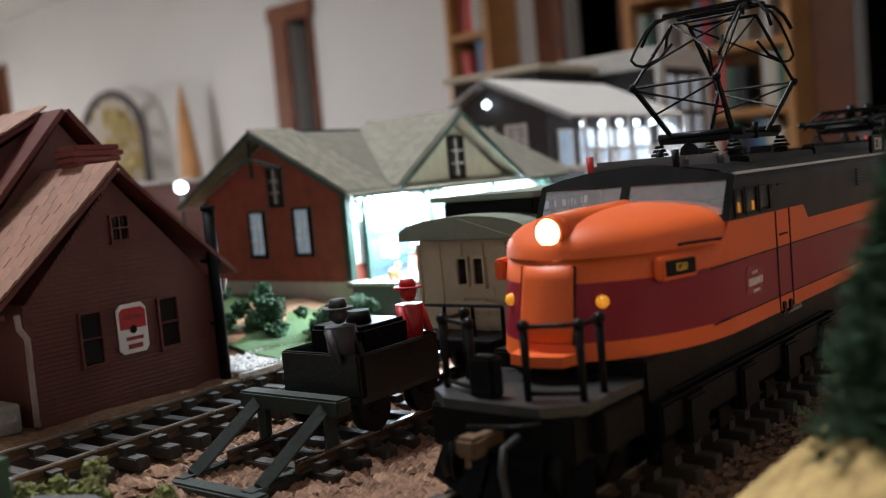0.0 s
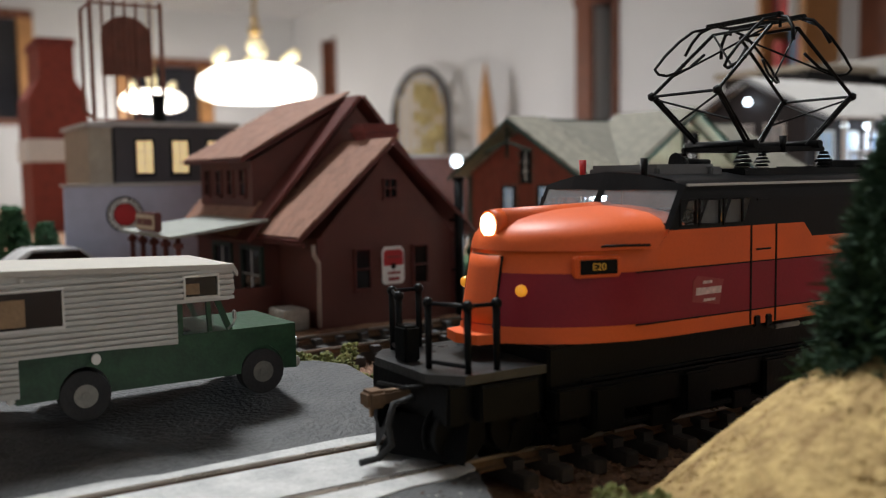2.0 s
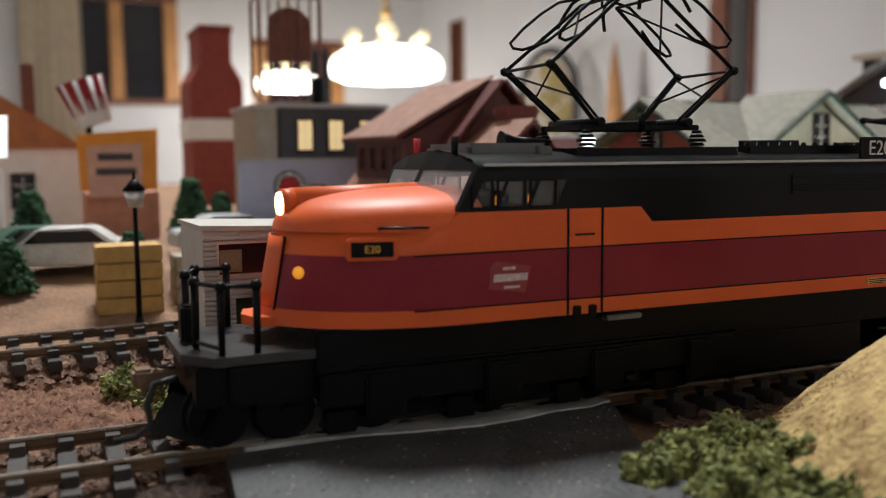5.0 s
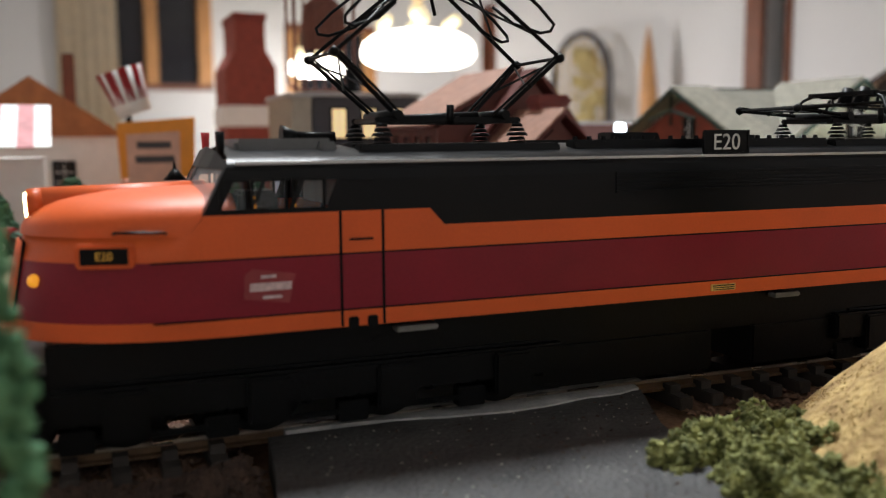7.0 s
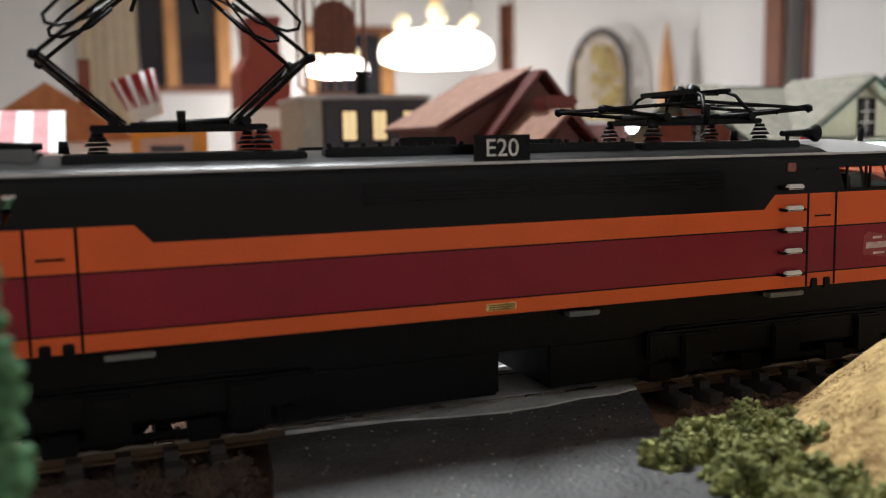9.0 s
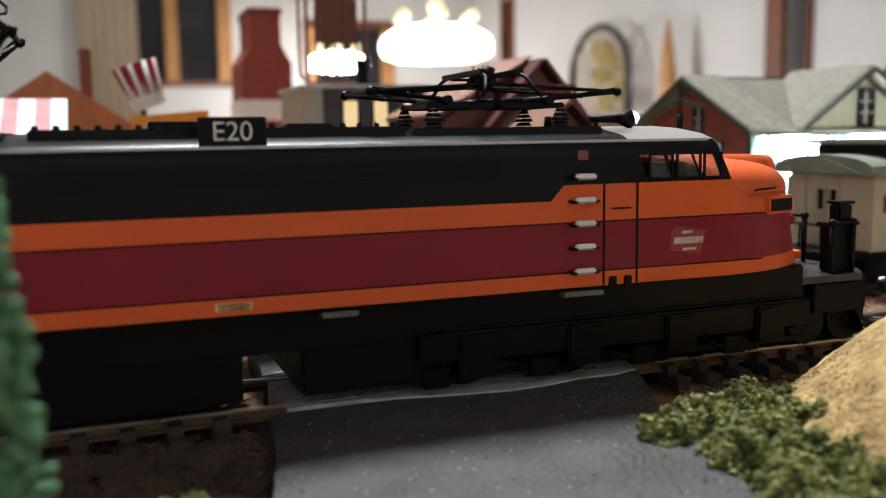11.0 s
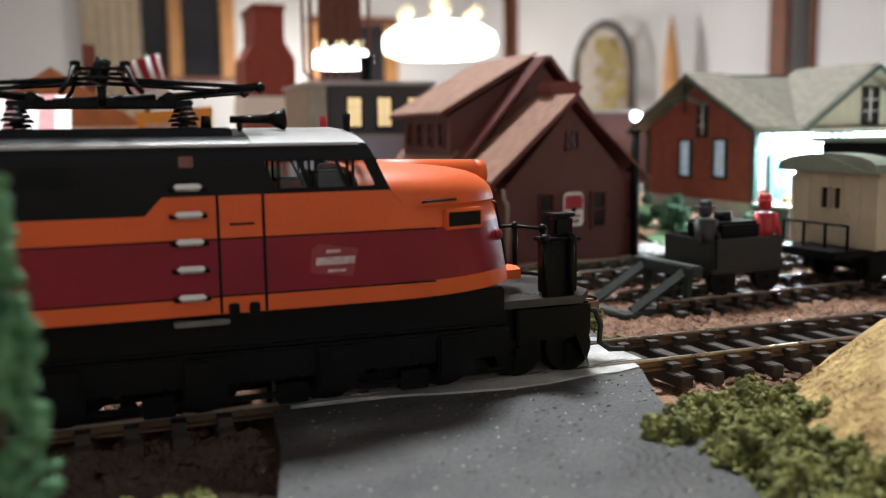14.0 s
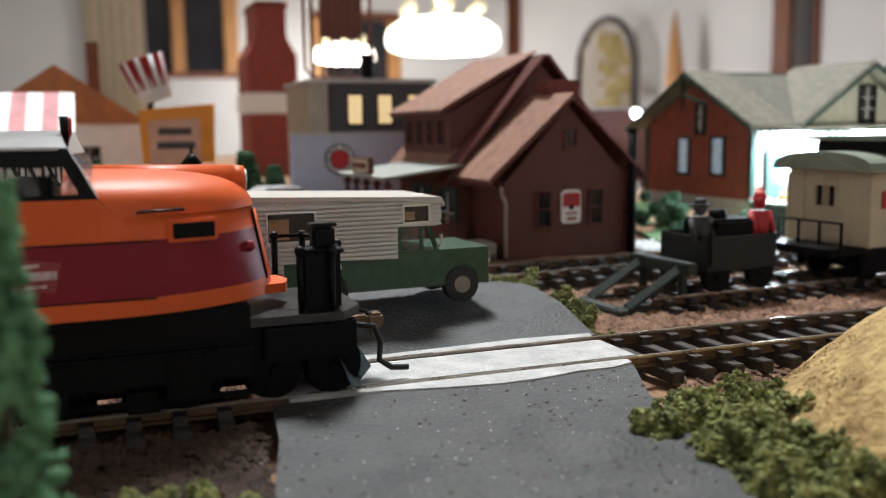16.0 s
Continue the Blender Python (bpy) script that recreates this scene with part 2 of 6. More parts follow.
def prism(bm, poly, axis, a, b):
    """Extrudes a polygon: axis x takes (y, z) points, y takes (x, z), z takes (x, y)."""
    def at(p, t):
        return {"x": (t, p[0], p[1]), "y": (p[0], t, p[1]), "z": (p[0], p[1], t)}[axis]
    lo = [bm.verts.new(at(p, a)) for p in poly]
    hi = [bm.verts.new(at(p, b)) for p in poly]
    n = len(poly)
    fs = [bm.faces.new(lo[::-1]), bm.faces.new(hi)]
    for i in range(n):
        fs.append(bm.faces.new((lo[i], lo[(i + 1) % n], hi[(i + 1) % n], hi[i])))
    bmesh.ops.recalc_face_normals(bm, faces=fs)
    return bm


def ball(bm, c, r, sub=2, squash=(1, 1, 1), rough=0.0, seed=0):
    g = bmesh.ops.create_icosphere(bm, subdivisions=sub, radius=1.0)
    c = Vector(c)
    for v in g["verts"]:
        k = 1 + rough * noise.noise(v.co * 2.3 + Vector((seed * 7.1, seed * 3.3, 0)))
        v.co = Vector((v.co.x * squash[0], v.co.y * squash[1], v.co.z * squash[2])) * r * k + c
        for f in v.link_faces:
            f.smooth = rough == 0
    return bm


def mesh_of(bm, name, mats):
    bm.transform(Matrix.Scale(MM, 4))
    d = bpy.data.meshes.new(name)
    bm.to_mesh(d)
    bm.free()
    for m in mats if isinstance(mats, (list, tuple)) else [mats]:
        d.materials.append(m)
    return d


def part(name, bm, material, parent, label=""):
    ob = new(name, mesh_of(bm, name, material))
    ob.parent = parent
    return tagged(ob, label)


def thing(name, label, category, x=0, y=0, z=0, rz=0, group="", kind=""):
    ob = new(name)
    ob.empty_display_size = 0.005
    ob.matrix_basis = pose(x * MM, y * MM, z * MM, 0, 0, rz)
    return tagged(ob, label, category, group, kind)


def single(name, bm, material, label, category, x=0, y=0, z=0, rz=0, group="", kind=""):
    ob = new(name, mesh_of(bm, name, material))
    ob.matrix_basis = pose(x * MM, y * MM, z * MM, 0, 0, rz)
    return tagged(ob, label, category, group, kind)


def piece(name, data, parent, m):
    ob = new(name, data)
    ob.parent = parent
    ob.matrix_basis = m
    return ob


def B():
    return bmesh.new()


def words(name, text, size, parent, material, m, depth=0.15, align="CENTER"):
    c = bpy.data.curves.new(name, "FONT")
    c.body, c.size, c.extrude, c.align_x, c.align_y = text, size * MM, depth * MM, align, "CENTER"
    tmp = new(name, c)
    bpy.context.view_layer.update()
    d = bpy.data.meshes.new_from_object(tmp.evaluated_get(bpy.context.evaluated_depsgraph_get()))
    bpy.data.objects.remove(tmp)
    d.materials.clear()
    d.materials.append(material)
    ob = new(name, d)
    ob.parent = parent
    ob.matrix_basis = m
    return ob

# ---------------- the room
ROOM = dict(x0=-1500, x1=3600, y0=-1000, y1=8400, z0=-1120, z1=1600)
WALL = 120


def wall_x(name, x, y0, y1, holes):
    """A wall along y at x, open where holes (ya, yb, za, zb) are."""
    bm = B()
    cuts = sorted(holes)
    y = y0
    for ya, yb, za, zb in cuts:
        box(bm, x, x + WALL, y, ya, ROOM["z0"], ROOM["z1"])
        box(bm, x, x + WALL, ya, yb, zb, ROOM["z1"])
        if za > ROOM["z0"]:
            box(bm, x, x + WALL, ya, yb, ROOM["z0"], za)
        y = yb
    box(bm, x, x + WALL, y, y1, ROOM["z0"], ROOM["z1"])
    return single(name, bm, WALLPAINT, "plain pale grey painted plaster room wall", "wall", kind="structure")


def wall_y(name, y, x0, x1, holes):
    bm = B()
    x = x0
    for xa, xb, za, zb in sorted(holes):
        box(bm, x, xa, y, y + WALL, ROOM["z0"], ROOM["z1"])
        box(bm, xa, xb, y, y + WALL, zb, ROOM["z1"])
        if za > ROOM["z0"]:
            box(bm, xa, xb, y, y + WALL, ROOM["z0"], za)
        x = xb
    box(bm, x, x1, y, y + WALL, ROOM["z0"], ROOM["z1"])
    return single(name, bm, WALLPAINT, "plain pale grey painted plaster room wall", "wall", kind="structure")


DOORS = [(3770, 3940), (1830, 2105), (480, 890)]
wall_x("wall_east", 3600, ROOM["y0"], ROOM["y1"], [(a, b, ROOM["z0"], 1010) for a, b in DOORS] + [(7470, 7640, ROOM["z0"], 1290)])
# west and south walls are unseen, set close to bounce light onto near sides
wall_x("bounce_wall_west", ROOM["x0"] - WALL, ROOM["y0"], ROOM["y1"], [])
wall_y("wall_north", 8400, ROOM["x0"], 3720, [(250, 1160, 570, 1420), (1960, 2700, 380, 1080)])
wall_y("bounce_wall_south", ROOM["y0"] - WALL, ROOM["x0"], 3720, [])
bm = B()
box(bm, ROOM["x0"] - 200, 5200, ROOM["y0"] - 200, 9800, -1160, -1120)
single("floor", bm, CARPET, "brown carpeted room floor", "floor", kind="structure")
bm = B()
box(bm, ROOM["x0"] - 200, 5200, ROOM["y0"] - 200, 9800, 1600, 1640)
single("ceiling", bm, CEILPAINT, "plain white plaster ceiling of the room", "ceiling", kind="structure")
# near-black backing behind the openings: dark rooms and night are put into its colour
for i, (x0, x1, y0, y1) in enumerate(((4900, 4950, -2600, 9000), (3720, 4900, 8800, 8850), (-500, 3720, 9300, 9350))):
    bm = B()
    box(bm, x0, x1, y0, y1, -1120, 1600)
    single("dark_backing_%d" % (i + 1), bm, DARKNESS, "unlit dark wall beyond the opening", "wall", kind="structure")


def door_frame(i, ya, yb, top):
    t = thing("door_%d" % i, "dark-stained wooden door casing round an unlit doorway", "door frame", kind="structure")
    w = 150
    for name, a, b in (("jamb", ya - 34, ya), ("jamb", yb, yb + w)):
        bm = B()
        box(bm, 3570, 3724, a + 4, b, -1120, top, 6)
        part(name, bm, DOORWOOD, t)
    bm = B()
    box(bm, 3564, 3724, ya - 48, yb + w + 14, top, top + 100, 8)
    part("lintel", bm, DOORWOOD, t)
    bm = B()
    box(bm, 3690, 3712, ya, ya + (yb - ya) * 0.12, -1120, top - 4, 3)
    part("door_leaf", bm, DOORWOOD, t)


for i, (ya, yb) in enumerate(DOORS):
    door_frame(i + 1, ya, yb, 1010)
bm = B()
t = thing("door_4", "narrow arched wooden doorway in the far corner", "door frame", kind="structure")
box(bm, 3575, 3724, 7420, 7474, -1120, 1290, 6)
part("jamb", bm, DOORWOOD, t)
bm = B()
box(bm, 3575, 3724, 7636, 7690, -1120, 1290, 6)
part("jamb", bm, DOORWOOD, t)

rng = random.Random(5)
BOOKMATS = [mat("book_cloth", c, 0.6, vary=0.1, size=60, grain=6) for c in ((0.35, 0.03, 0.04), (0.05, 0.09, 0.2), (0.55, 0.5, 0.42), (0.04, 0.13, 0.09), (0.3, 0.17, 0.06), (0.6, 0.58, 0.55), (0.02, 0.02, 0.025), (0.5, 0.06, 0.05), (0.1, 0.2, 0.3))]


def bookcase(y0, y1, label):
    t = thing("bookcase", label, "bookcase", 3360, y0, -1120)
    w, h, step = y1 - y0, 2500, 243
    for name, a, b in (("side_panel", 0, 28), ("side_panel", w - 28, w)):
        bm = B()
        box(bm, 0, 236, a, b, 0, h, 3)
        part(name, bm, OAK, t)
    bm = B()
    box(bm, 222, 236, 28, w - 28, 0, h)
    part("back_panel", bm, OAK, t)
    books = []
    for k in range(10):
        z = 80 + k * step
        bm = B()
        box(bm, 0, 222, 28, w - 28, z, z + 26, 3)
        part("shelf", bm, OAK, t)
        if k >= 4:
            books.append(z + 26)
    for z in books:
        y = 32
        while y < w - 70:
            bw, bh, bd = rng.uniform(18, 48), rng.uniform(150, 208), rng.uniform(120, 170)
            if rng.random() < 0.06:
                y += rng.uniform(20, 70)
                continue
            bm = B()
            box(bm, 0, bd, 0, bw, 0, bh, 2)
            ob = single("book", bm, rng.choice(BOOKMATS), "cloth-bound book standing upright on an oak shelf", "book", 3385 + rng.uniform(0, 30), y0 + y, -1120 + z, group="books on the shelves")
            y += bw + 1
    return t


bookcase(2360, 2605, "narrow honey oak bookcase filled with books")
bookcase(1043, 1693, "wide honey oak bookcase filled with books")


def window(i, xa, xb, za, zb, n):
    t = thing("window_%d" % i, "dark night window with a honey-coloured wooden frame", "window", kind="structure")
    f = 70
    bm = B()
    box(bm, xa - f, xb + f, 8370, 8410, zb, zb + f, 5)
    part("window_head", bm, DOORWOOD, t)
    bm = B()
    box(bm, xa - f, xb + f, 8350, 8410, za - 50, za, 5)
    part("window_sill", bm, DOORWOOD, t)
    for k in range(n + 1):
        x = xa + (xb - xa) * k / n
        bm = B()
        box(bm, x - (f if k == 0 else 55), x + (f if k == n else 55), 8372, 8408, za, zb, 4)
        part("mullion", bm, OAK, t)
    for k in range(n):
        bm = B()
        box(bm, xa + (xb - xa) * k / n + 50, xa + (xb - xa) * (k + 1) / n - 50, 8420, 8426, za, zb)
        part("pane", bm, DARKPANE, t)


window(1, 250, 1160, 570, 1420, 2)
window(2, 1960, 2700, 380, 1080, 1)


def drape():
    bm = B()
    n = 40
    lo, hi = [], []
    for k in range(n):
        x = -67 + k * 12.8
        y = 8330 + 7 * math.sin(k * 0.9) + 3 * math.sin(k * 2.3)
        lo.append(bm.verts.new((x, y, -300)))
        hi.append(bm.verts.new((x * 0.97, y, 1440)))
    for k in range(n - 1):
        bm.faces.new((lo[k], lo[k + 1], hi[k + 1], hi[k])).smooth = True
    bmesh.ops.solidify(bm, geom=bm.faces[:], thickness=4)
    single("curtain", bm, mat("cream_drape", (0.86, 0.72, 0.52), 0.85, vary=0.1, size=60), "cream fabric drape hanging beside the dark window", "curtain")


drape()


def chandelier(x, y, z, s, label):
    t = thing("chandelier", label, "chandelier", x, y, z)
    bm = B()
    prof = ((0, 66), (120, 62), (195, 44), (240, 12), (250, -30), (240, -62), (195, -80), (0, -84))
    rings = []
    for r, h in prof[1:-1]:
        rings.append([bm.verts.new((s * r * math.cos(k * math.pi / 16), s * r * math.sin(k * math.pi / 16), s * h)) for k in range(32)])
    for a, b in zip(rings, rings[1:]):
        for k in range(32):
            bm.faces.new((a[k], a[(k + 1) % 32], b[(k + 1) % 32], b[k])).smooth = True
    bm.faces.new(rings[0])
    bm.faces.new(rings[-1][::-1])
    part("shade", bm, SHADEGLOW, t, "glowing white glass bowl shade")
    bm = B()
    cyl(bm, (0, 0, 52 * s), (0, 0, 1600 - z), 9 * s, n=10)
    part("stem", bm, BRASS, t)
    for k in range(6):
        a = k * math.pi / 3 + 0.3
        bm = B()
        ball(bm, (s * 175 * math.cos(a), s * 175 * math.sin(a), s * 104), s * 26, 2)
        part("globe", bm, BULBGLOW, t)
    for h, r in ((150, 36), (215, 28), (262, 17)):
        bm = B()
        ball(bm, (0, 0, s * h), s * r, 2)
        part("glass_ball", bm, BULBGLOW if h < 200 else BRASS, t)


chandelier(1640, 4200, 520, 1.13, "lit brass and white glass dining chandelier")
chandelier(1930, 7300, 680, 1.0, "second lit brass chandelier deeper in the house")
bm = B()
cyl(bm, (0, 0, 0), (0, 0, 24), 290, 280, 32)
single("ceiling_lamp", bm, SHADEGLOW, "flush round white ceiling lamp over the layout", "ceiling lamp", 260, 800, 1576)

# the arched wire stand and the wooden tusk on the sideboard
t = thing("sideboard", "dark wooden sideboard against the wall", "sideboard", 3330, 5300, -1120)
bm = B()
box(bm, -190, 240, -900, 900, 60, 1130, 10)
part("body", bm, DOORWOOD, t)
bm = B()
box(bm, -215, 250, -930, 930, 1130, 1165, 8)
part("top", bm, DOORWOOD, t)
for sx in (-170, 215):
    for sy in (-860, 860):
        bm = B()
        cyl(bm, (sx, sy, 0), (sx, sy, 60), 26, 30)
        part("leg", bm, DOORWOOD, t)
t = thing("arched_ornament", "arched metal ornament with pale flowers inside", "ornament", 3330, 5490, 45)
bm = B()
arc = [(0, -380, 0)] + [(0, -380 * math.cos(k * math.pi / 14), 400 + 340 * math.sin(k * math.pi / 14)) for k in range(15)] + [(0, 380, 0), (0, -380, 0)]
rod(bm, arc, 26, 8)
part("rim", bm, DARKGREY, t)
bm = B()
for k in range(7):
    y = -300 + 100 * k
    rod(bm, [(0, y, 0), (0, y, 400 + 330 * math.sqrt(max(0, 1 - (y / 385) ** 2)))], 12, 6)
part("lattice", bm, BRASS, t)
bm = B()
for k in range(46):
    ball(bm, (rng.uniform(-30, 20), rng.uniform(-330, 20), rng.uniform(30, 620)), rng.uniform(25, 60), 1, rough=0.4, seed=k)
part("dried_bouquet", bm, mat("dried_flowers", (0.42, 0.33, 0.14), 0.9, size=40), t, "pale cream dried flowers")
bm = B()
pts = [(0, 30 * math.sin(k * 0.16), k * 70) for k in range(11)]
rings = []
for k, p in enumerate(pts):
    r = 62 * (1 - (k / 10) ** 2) + 5
    rings.append([bm.verts.new((p[0] + r * math.cos(a * math.pi / 7), p[1] + r * math.sin(a * math.pi / 7), p[2])) for a in range(14)])
for a, b in zip(rings, rings[1:]):
    for k in range(14):
        bm.faces.new((a[k], a[(k + 1) % 14], b[(k + 1) % 14], b[k])).smooth = True
bm.faces.new(rings[0][::-1])
bm.faces.new(rings[-1])
single("wooden_tusk", bm, OAK, "tall tapered honey-coloured wooden carving", "carving", 3330, 4640, 45)

# ---------------- the layout table
t = thing("layout_table", "large wooden model railway table", "table", kind="structure")
bm = B()
box(bm, -900, 1300, -330, 1150, -40, -4)
part("tabletop", bm, mat("plywood", (0.3, 0.2, 0.1), 0.7), t)
for sx in (-850, 1250):
    for sy in (-290, 1110):
        bm = B()
        box(bm, sx - 30, sx + 30, sy - 30, sy + 30, -1120, -40, 4)
        part("leg", bm, OAK, t)


def hill_h(x, y):
    d = math.hypot((x - 139.5) / 49.0, (y + 62) / 41.0)
    return 29 * max(0.0, math.cos(min(d, 1.0) * math.pi / 2)) ** 1.1


def ground():
    """One sheet: uneven near the track, level further off."""
    xs = [-900, -500, -250] + [-120 + 4 * k for k in range(126)] + [420, 500, 650, 900, 1300]
    ys = [-330, -200] + [-110 + 4 * k for k in range(90)] + [270, 330, 420, 600, 850, 1150]
    bm = B()
    grid = []
    for y in ys:
        row = []
        for x in xs:
            z = 0.9 * noise.noise(Vector((x * 0.06, y * 0.06, 0))) + 0.8 * noise.noise(Vector((x * 0.25, y * 0.25, 3)))
            if 24 < x < 112 and -110 < y < 20:
                z = -1.0
            row.append(bm.verts.new((x, y, z + rise(x, y))))
        grid.append(row)
    for a, b in zip(grid, grid[1:]):
        for k in range(len(xs) - 1):
            bm.faces.new((a[k], a[k + 1], b[k + 1], b[k])).smooth = True
    single("ground", bm, DIRT, "brown scenic dirt spread over the layout", "ground", kind="structure")


ground()


def grains(name, region, n, material, label, r0, r1, seed, lift=0.6):
    r = random.Random(seed)
    bm = B()
    for k in range(n):
        x, y, z = region(r)
        s = r.uniform(r0, r1)
        vs = [bm.verts.new((x + s * a + r.uniform(-.3, .3) * s, y + s * b + r.uniform(-.3, .3) * s, z + lift * s * c)) for a, b, c in ((1, 0, 0), (0, 1, 0), (-1, 0, 0), (0, -1, 0), (0, 0, 1), (0, 0, -1))]
        for a, b, c in ((0, 1, 4), (1, 2, 4), (2, 3, 4), (3, 0, 4), (1, 0, 5), (2, 1, 5), (3, 2, 5), (0, 3, 5)):
            bm.faces.new((vs[a], vs[b], vs[c]))
    return single(name, bm, material, label, name, kind="stuff")


# ---------------- the road across the tracks
def slab(name, pts, z0, z1, material, label, parent=None):
    bm = B()
    prism(bm, pts, "z", z0, z1)
    if parent:
        return part(name, bm, material, parent, label)
    return single(name, bm, material, label, name, kind="structure")


road_near = [(24, -112), (27, -48), (31, -29), (33, -12.2), (60, -12.4), (100, -12.6), (92, -30), (84, -58), (79, -75), (70, -112)]
slab("road", road_near, -2, 5.6, ROAD, "worn dark grey model road surface with white edges")
road_far = [(36, 12.4), (70, 12.2), (106, 12.0), (107, 30), (107, 46), (103, 54), (94, 57), (40, 58), (37, 36)]
def ramp(name, poly, height, material, label):
    """A road slab whose top follows height(x, y)."""
    bm = B()
    lo = [bm.verts.new((x, y, -6)) for x, y in poly]
    hi = [bm.verts.new((x, y, height(x, y))) for x, y in poly]
    bm.faces.new(hi)
    for i in range(len(poly)):
        j = (i + 1) % len(poly)
        bm.faces.new((lo[i], lo[j], hi[j], hi[i]))
    bmesh.ops.recalc_face_normals(bm, faces=bm.faces[:])
    single(name, bm, material, label, name, kind="structure")


ramp("road_beyond", road_far, lambda x, y: 5.4 + 0.225 * max(0, min(y, 36) - 12), ROAD, "grey model road beyond the crossing")
slab("crossing_panel", [(36, -6.9), (70, -6.8), (104, -6.9), (104, 6.8), (70, 6.9), (36, 6.9)], 1, 5.7, STRIPE, "worn white painted panel between the rails")
slab("white_edge_near", [(36, -11.2), (46, -11.0), (55, -12.6), (62, -14.2), (72, -15.6), (80, -15.2), (88, -13.6), (95, -13.8), (100, -12.0), (100.5, -9.6), (36, -9.6)], 1, 5.9, STRIPE, "ragged white painted edge of the crossing")
slab("white_edge_far", [(38, 9.6), (104, 9.6), (105, 12.6), (90, 13.8), (60, 12.2), (52, 13.9), (38, 13.0)], 1, 5.8, STRIPE, "ragged white painted edge of the crossing")


# ---------------- tracks
def rail_profile():
    return [(-1.0, 0), (1.0, 0), (1.0, 0.35), (0.3, 0.6), (0.3, 1.5), (0.55, 1.65), (-0.55, 1.65), (-0.3, 1.5), (-0.3, 0.6), (-1.0, 0.35)]


TIE_DATA = None


def track(name, x, y, rz, x0, x1, label, z=0):
    global TIE_DATA
    t = thing(name, label, "railway track", x, y, z, rz, kind="structure")
    for s in (-1, 1):
        bm = B()
        prism(bm, [(s * 8.75 + a, 3.9 + b) for a, b in rail_profile()], "x", x0, x1)
        part("rail", bm, RAILMETAL, t)
        bm = B()
        box(bm, x0, x1, s * 8.75 - 0.5, s * 8.75 + 0.5, 5.55, 6.0, 0.12)
        part("rail_head", bm, RAILTOP, t, "polished top of the rail")
    if TIE_DATA is None:
        bm = B()
        box(bm, -1.35, 1.35, -15, 15, 0, 2.4, 0.2)
        for s in (-1, 1):
            for q in (-1, 1):
                box(bm, -0.8, 0.8, s * 8.75 + q * 1.7 - 0.55, s * 8.75 + q * 1.7 + 0.55, 2.4, 3.6)
        box(bm, -1.1, 1.1, -11.5, -6, 2.4, 3.9)
        box(bm, -1.1, 1.1, 6, 11.5, 2.4, 3.9)
        TIE_DATA = mesh_of(bm, "sleeper", TIE)
    k = x0 + 4
    while k < x1:
        if not (name == "main_track" and 30 < k < 106):
            piece("sleeper", TIE_DATA, t, pose(k * MM, 0, 1.4 * MM))
        k += 6.9
    return t


track("main_track", 0, 0, 0, -420, 700, "weathered model railway track with black sleepers")
track("second_track", 150, 85.6, 3.9, -420, 520, "weathered model railway track beside the wooden store", 2.9)
track("siding_track", 165, 54, 3.0, -24, 500, "dark siding track with a timber bumper at its end", -0.8)


def bed(name, x, y, rz, x0, x1, hw, n, seed, base=1.2):
    r = random.Random(seed)
    c, s = math.cos(radians(rz)), math.sin(radians(rz))
    def reg(q):
        a = q.uniform(x0, x1)
        b = q.gauss(0, hw * 0.6)
        while abs(b) > hw:
            b = q.gauss(0, hw * 0.6)
        return x + a * c - b * s, y + a * s + b * c, base + 0.6 * (1 - abs(b) / hw)
    def reg2(q):
        while True:
            p = reg(q)
            if not (30 < p[0] < 108 and -90 < p[1] < 62):
                return p
    return grains(name, reg2, n, BALLAST, "loose brown and pinkish ballast stones along the track", 0.5, 1.25, seed)


bed("ballast", 0, 0, 0, -110, 330, 21, 9000, 1)
bed("ballast", 150, 85.6, 3.9, -200, 240, 19, 6200, 2, 3.0)
bed("ballast", 165, 54, 3, -50, 200, 20, 5200, 3, 0.8)


def rubble_region(q):
    while True:
        x, y = q.uniform(95, 300), q.uniform(14, 70)
        if x > 110 or y > 62:
            return x, y, rise(x, y) + 0.4
grains("rubble", rubble_region, 6500, mat("pinkish_rubble", (0.10, 0.048, 0.03), 0.95, size=3, color2=(0.36, 0.21, 0.135)), "coarse pinkish brown rubble between the tracks", 0.5, 1.9, 8)


def dark_region(q):
    while True:
        x, y = q.uniform(-70, 30), q.uniform(-60, -13)
        if x < 27 + (y + 48) * 0.12:
            return x, y, 1.5 + 2.2 * max(0, noise.noise(Vector((x * .08, y * .08, 5))) + .4)
grains("dark_soil", dark_region, 6500, DARKDIRT, "dark brown crumbly soil beside the road", 0.5, 1.4, 9)


def left_region(q):
    x, y = q.uniform(-130, 33), q.uniform(14, 68)
    return x, y, rise(x, y) + 0.4 + 1.5 * max(0, noise.noise(Vector((x * .05, y * .05, 1))))
grains("rubble", left_region, 7500, mat("red_brown_rubble", (0.09, 0.034, 0.02), 0.95, size=4, color2=(0.31, 0.16, 0.095)), "coarse red-brown rubble beyond the track", 0.6, 1.9, 12)


def grit_region(q):
    while True:
        x, y = q.uniform(26, 98), q.uniform(-100, -15)
        if 27 < x < 98 + (y + 13) * 0.33 and (x > 31 or y < -30):
            return x, y, 5.65
grains("road_grit", grit_region, 300, DARKDIRT, "scattered dark grit on the road", 0.1, 0.45, 22)
grains("road_grit", grit_region, 260, mat("pale_grit", (0.4, 0.38, 0.34), 0.9, size=2), "scattered pale grit on the road", 0.08, 0.26, 23)


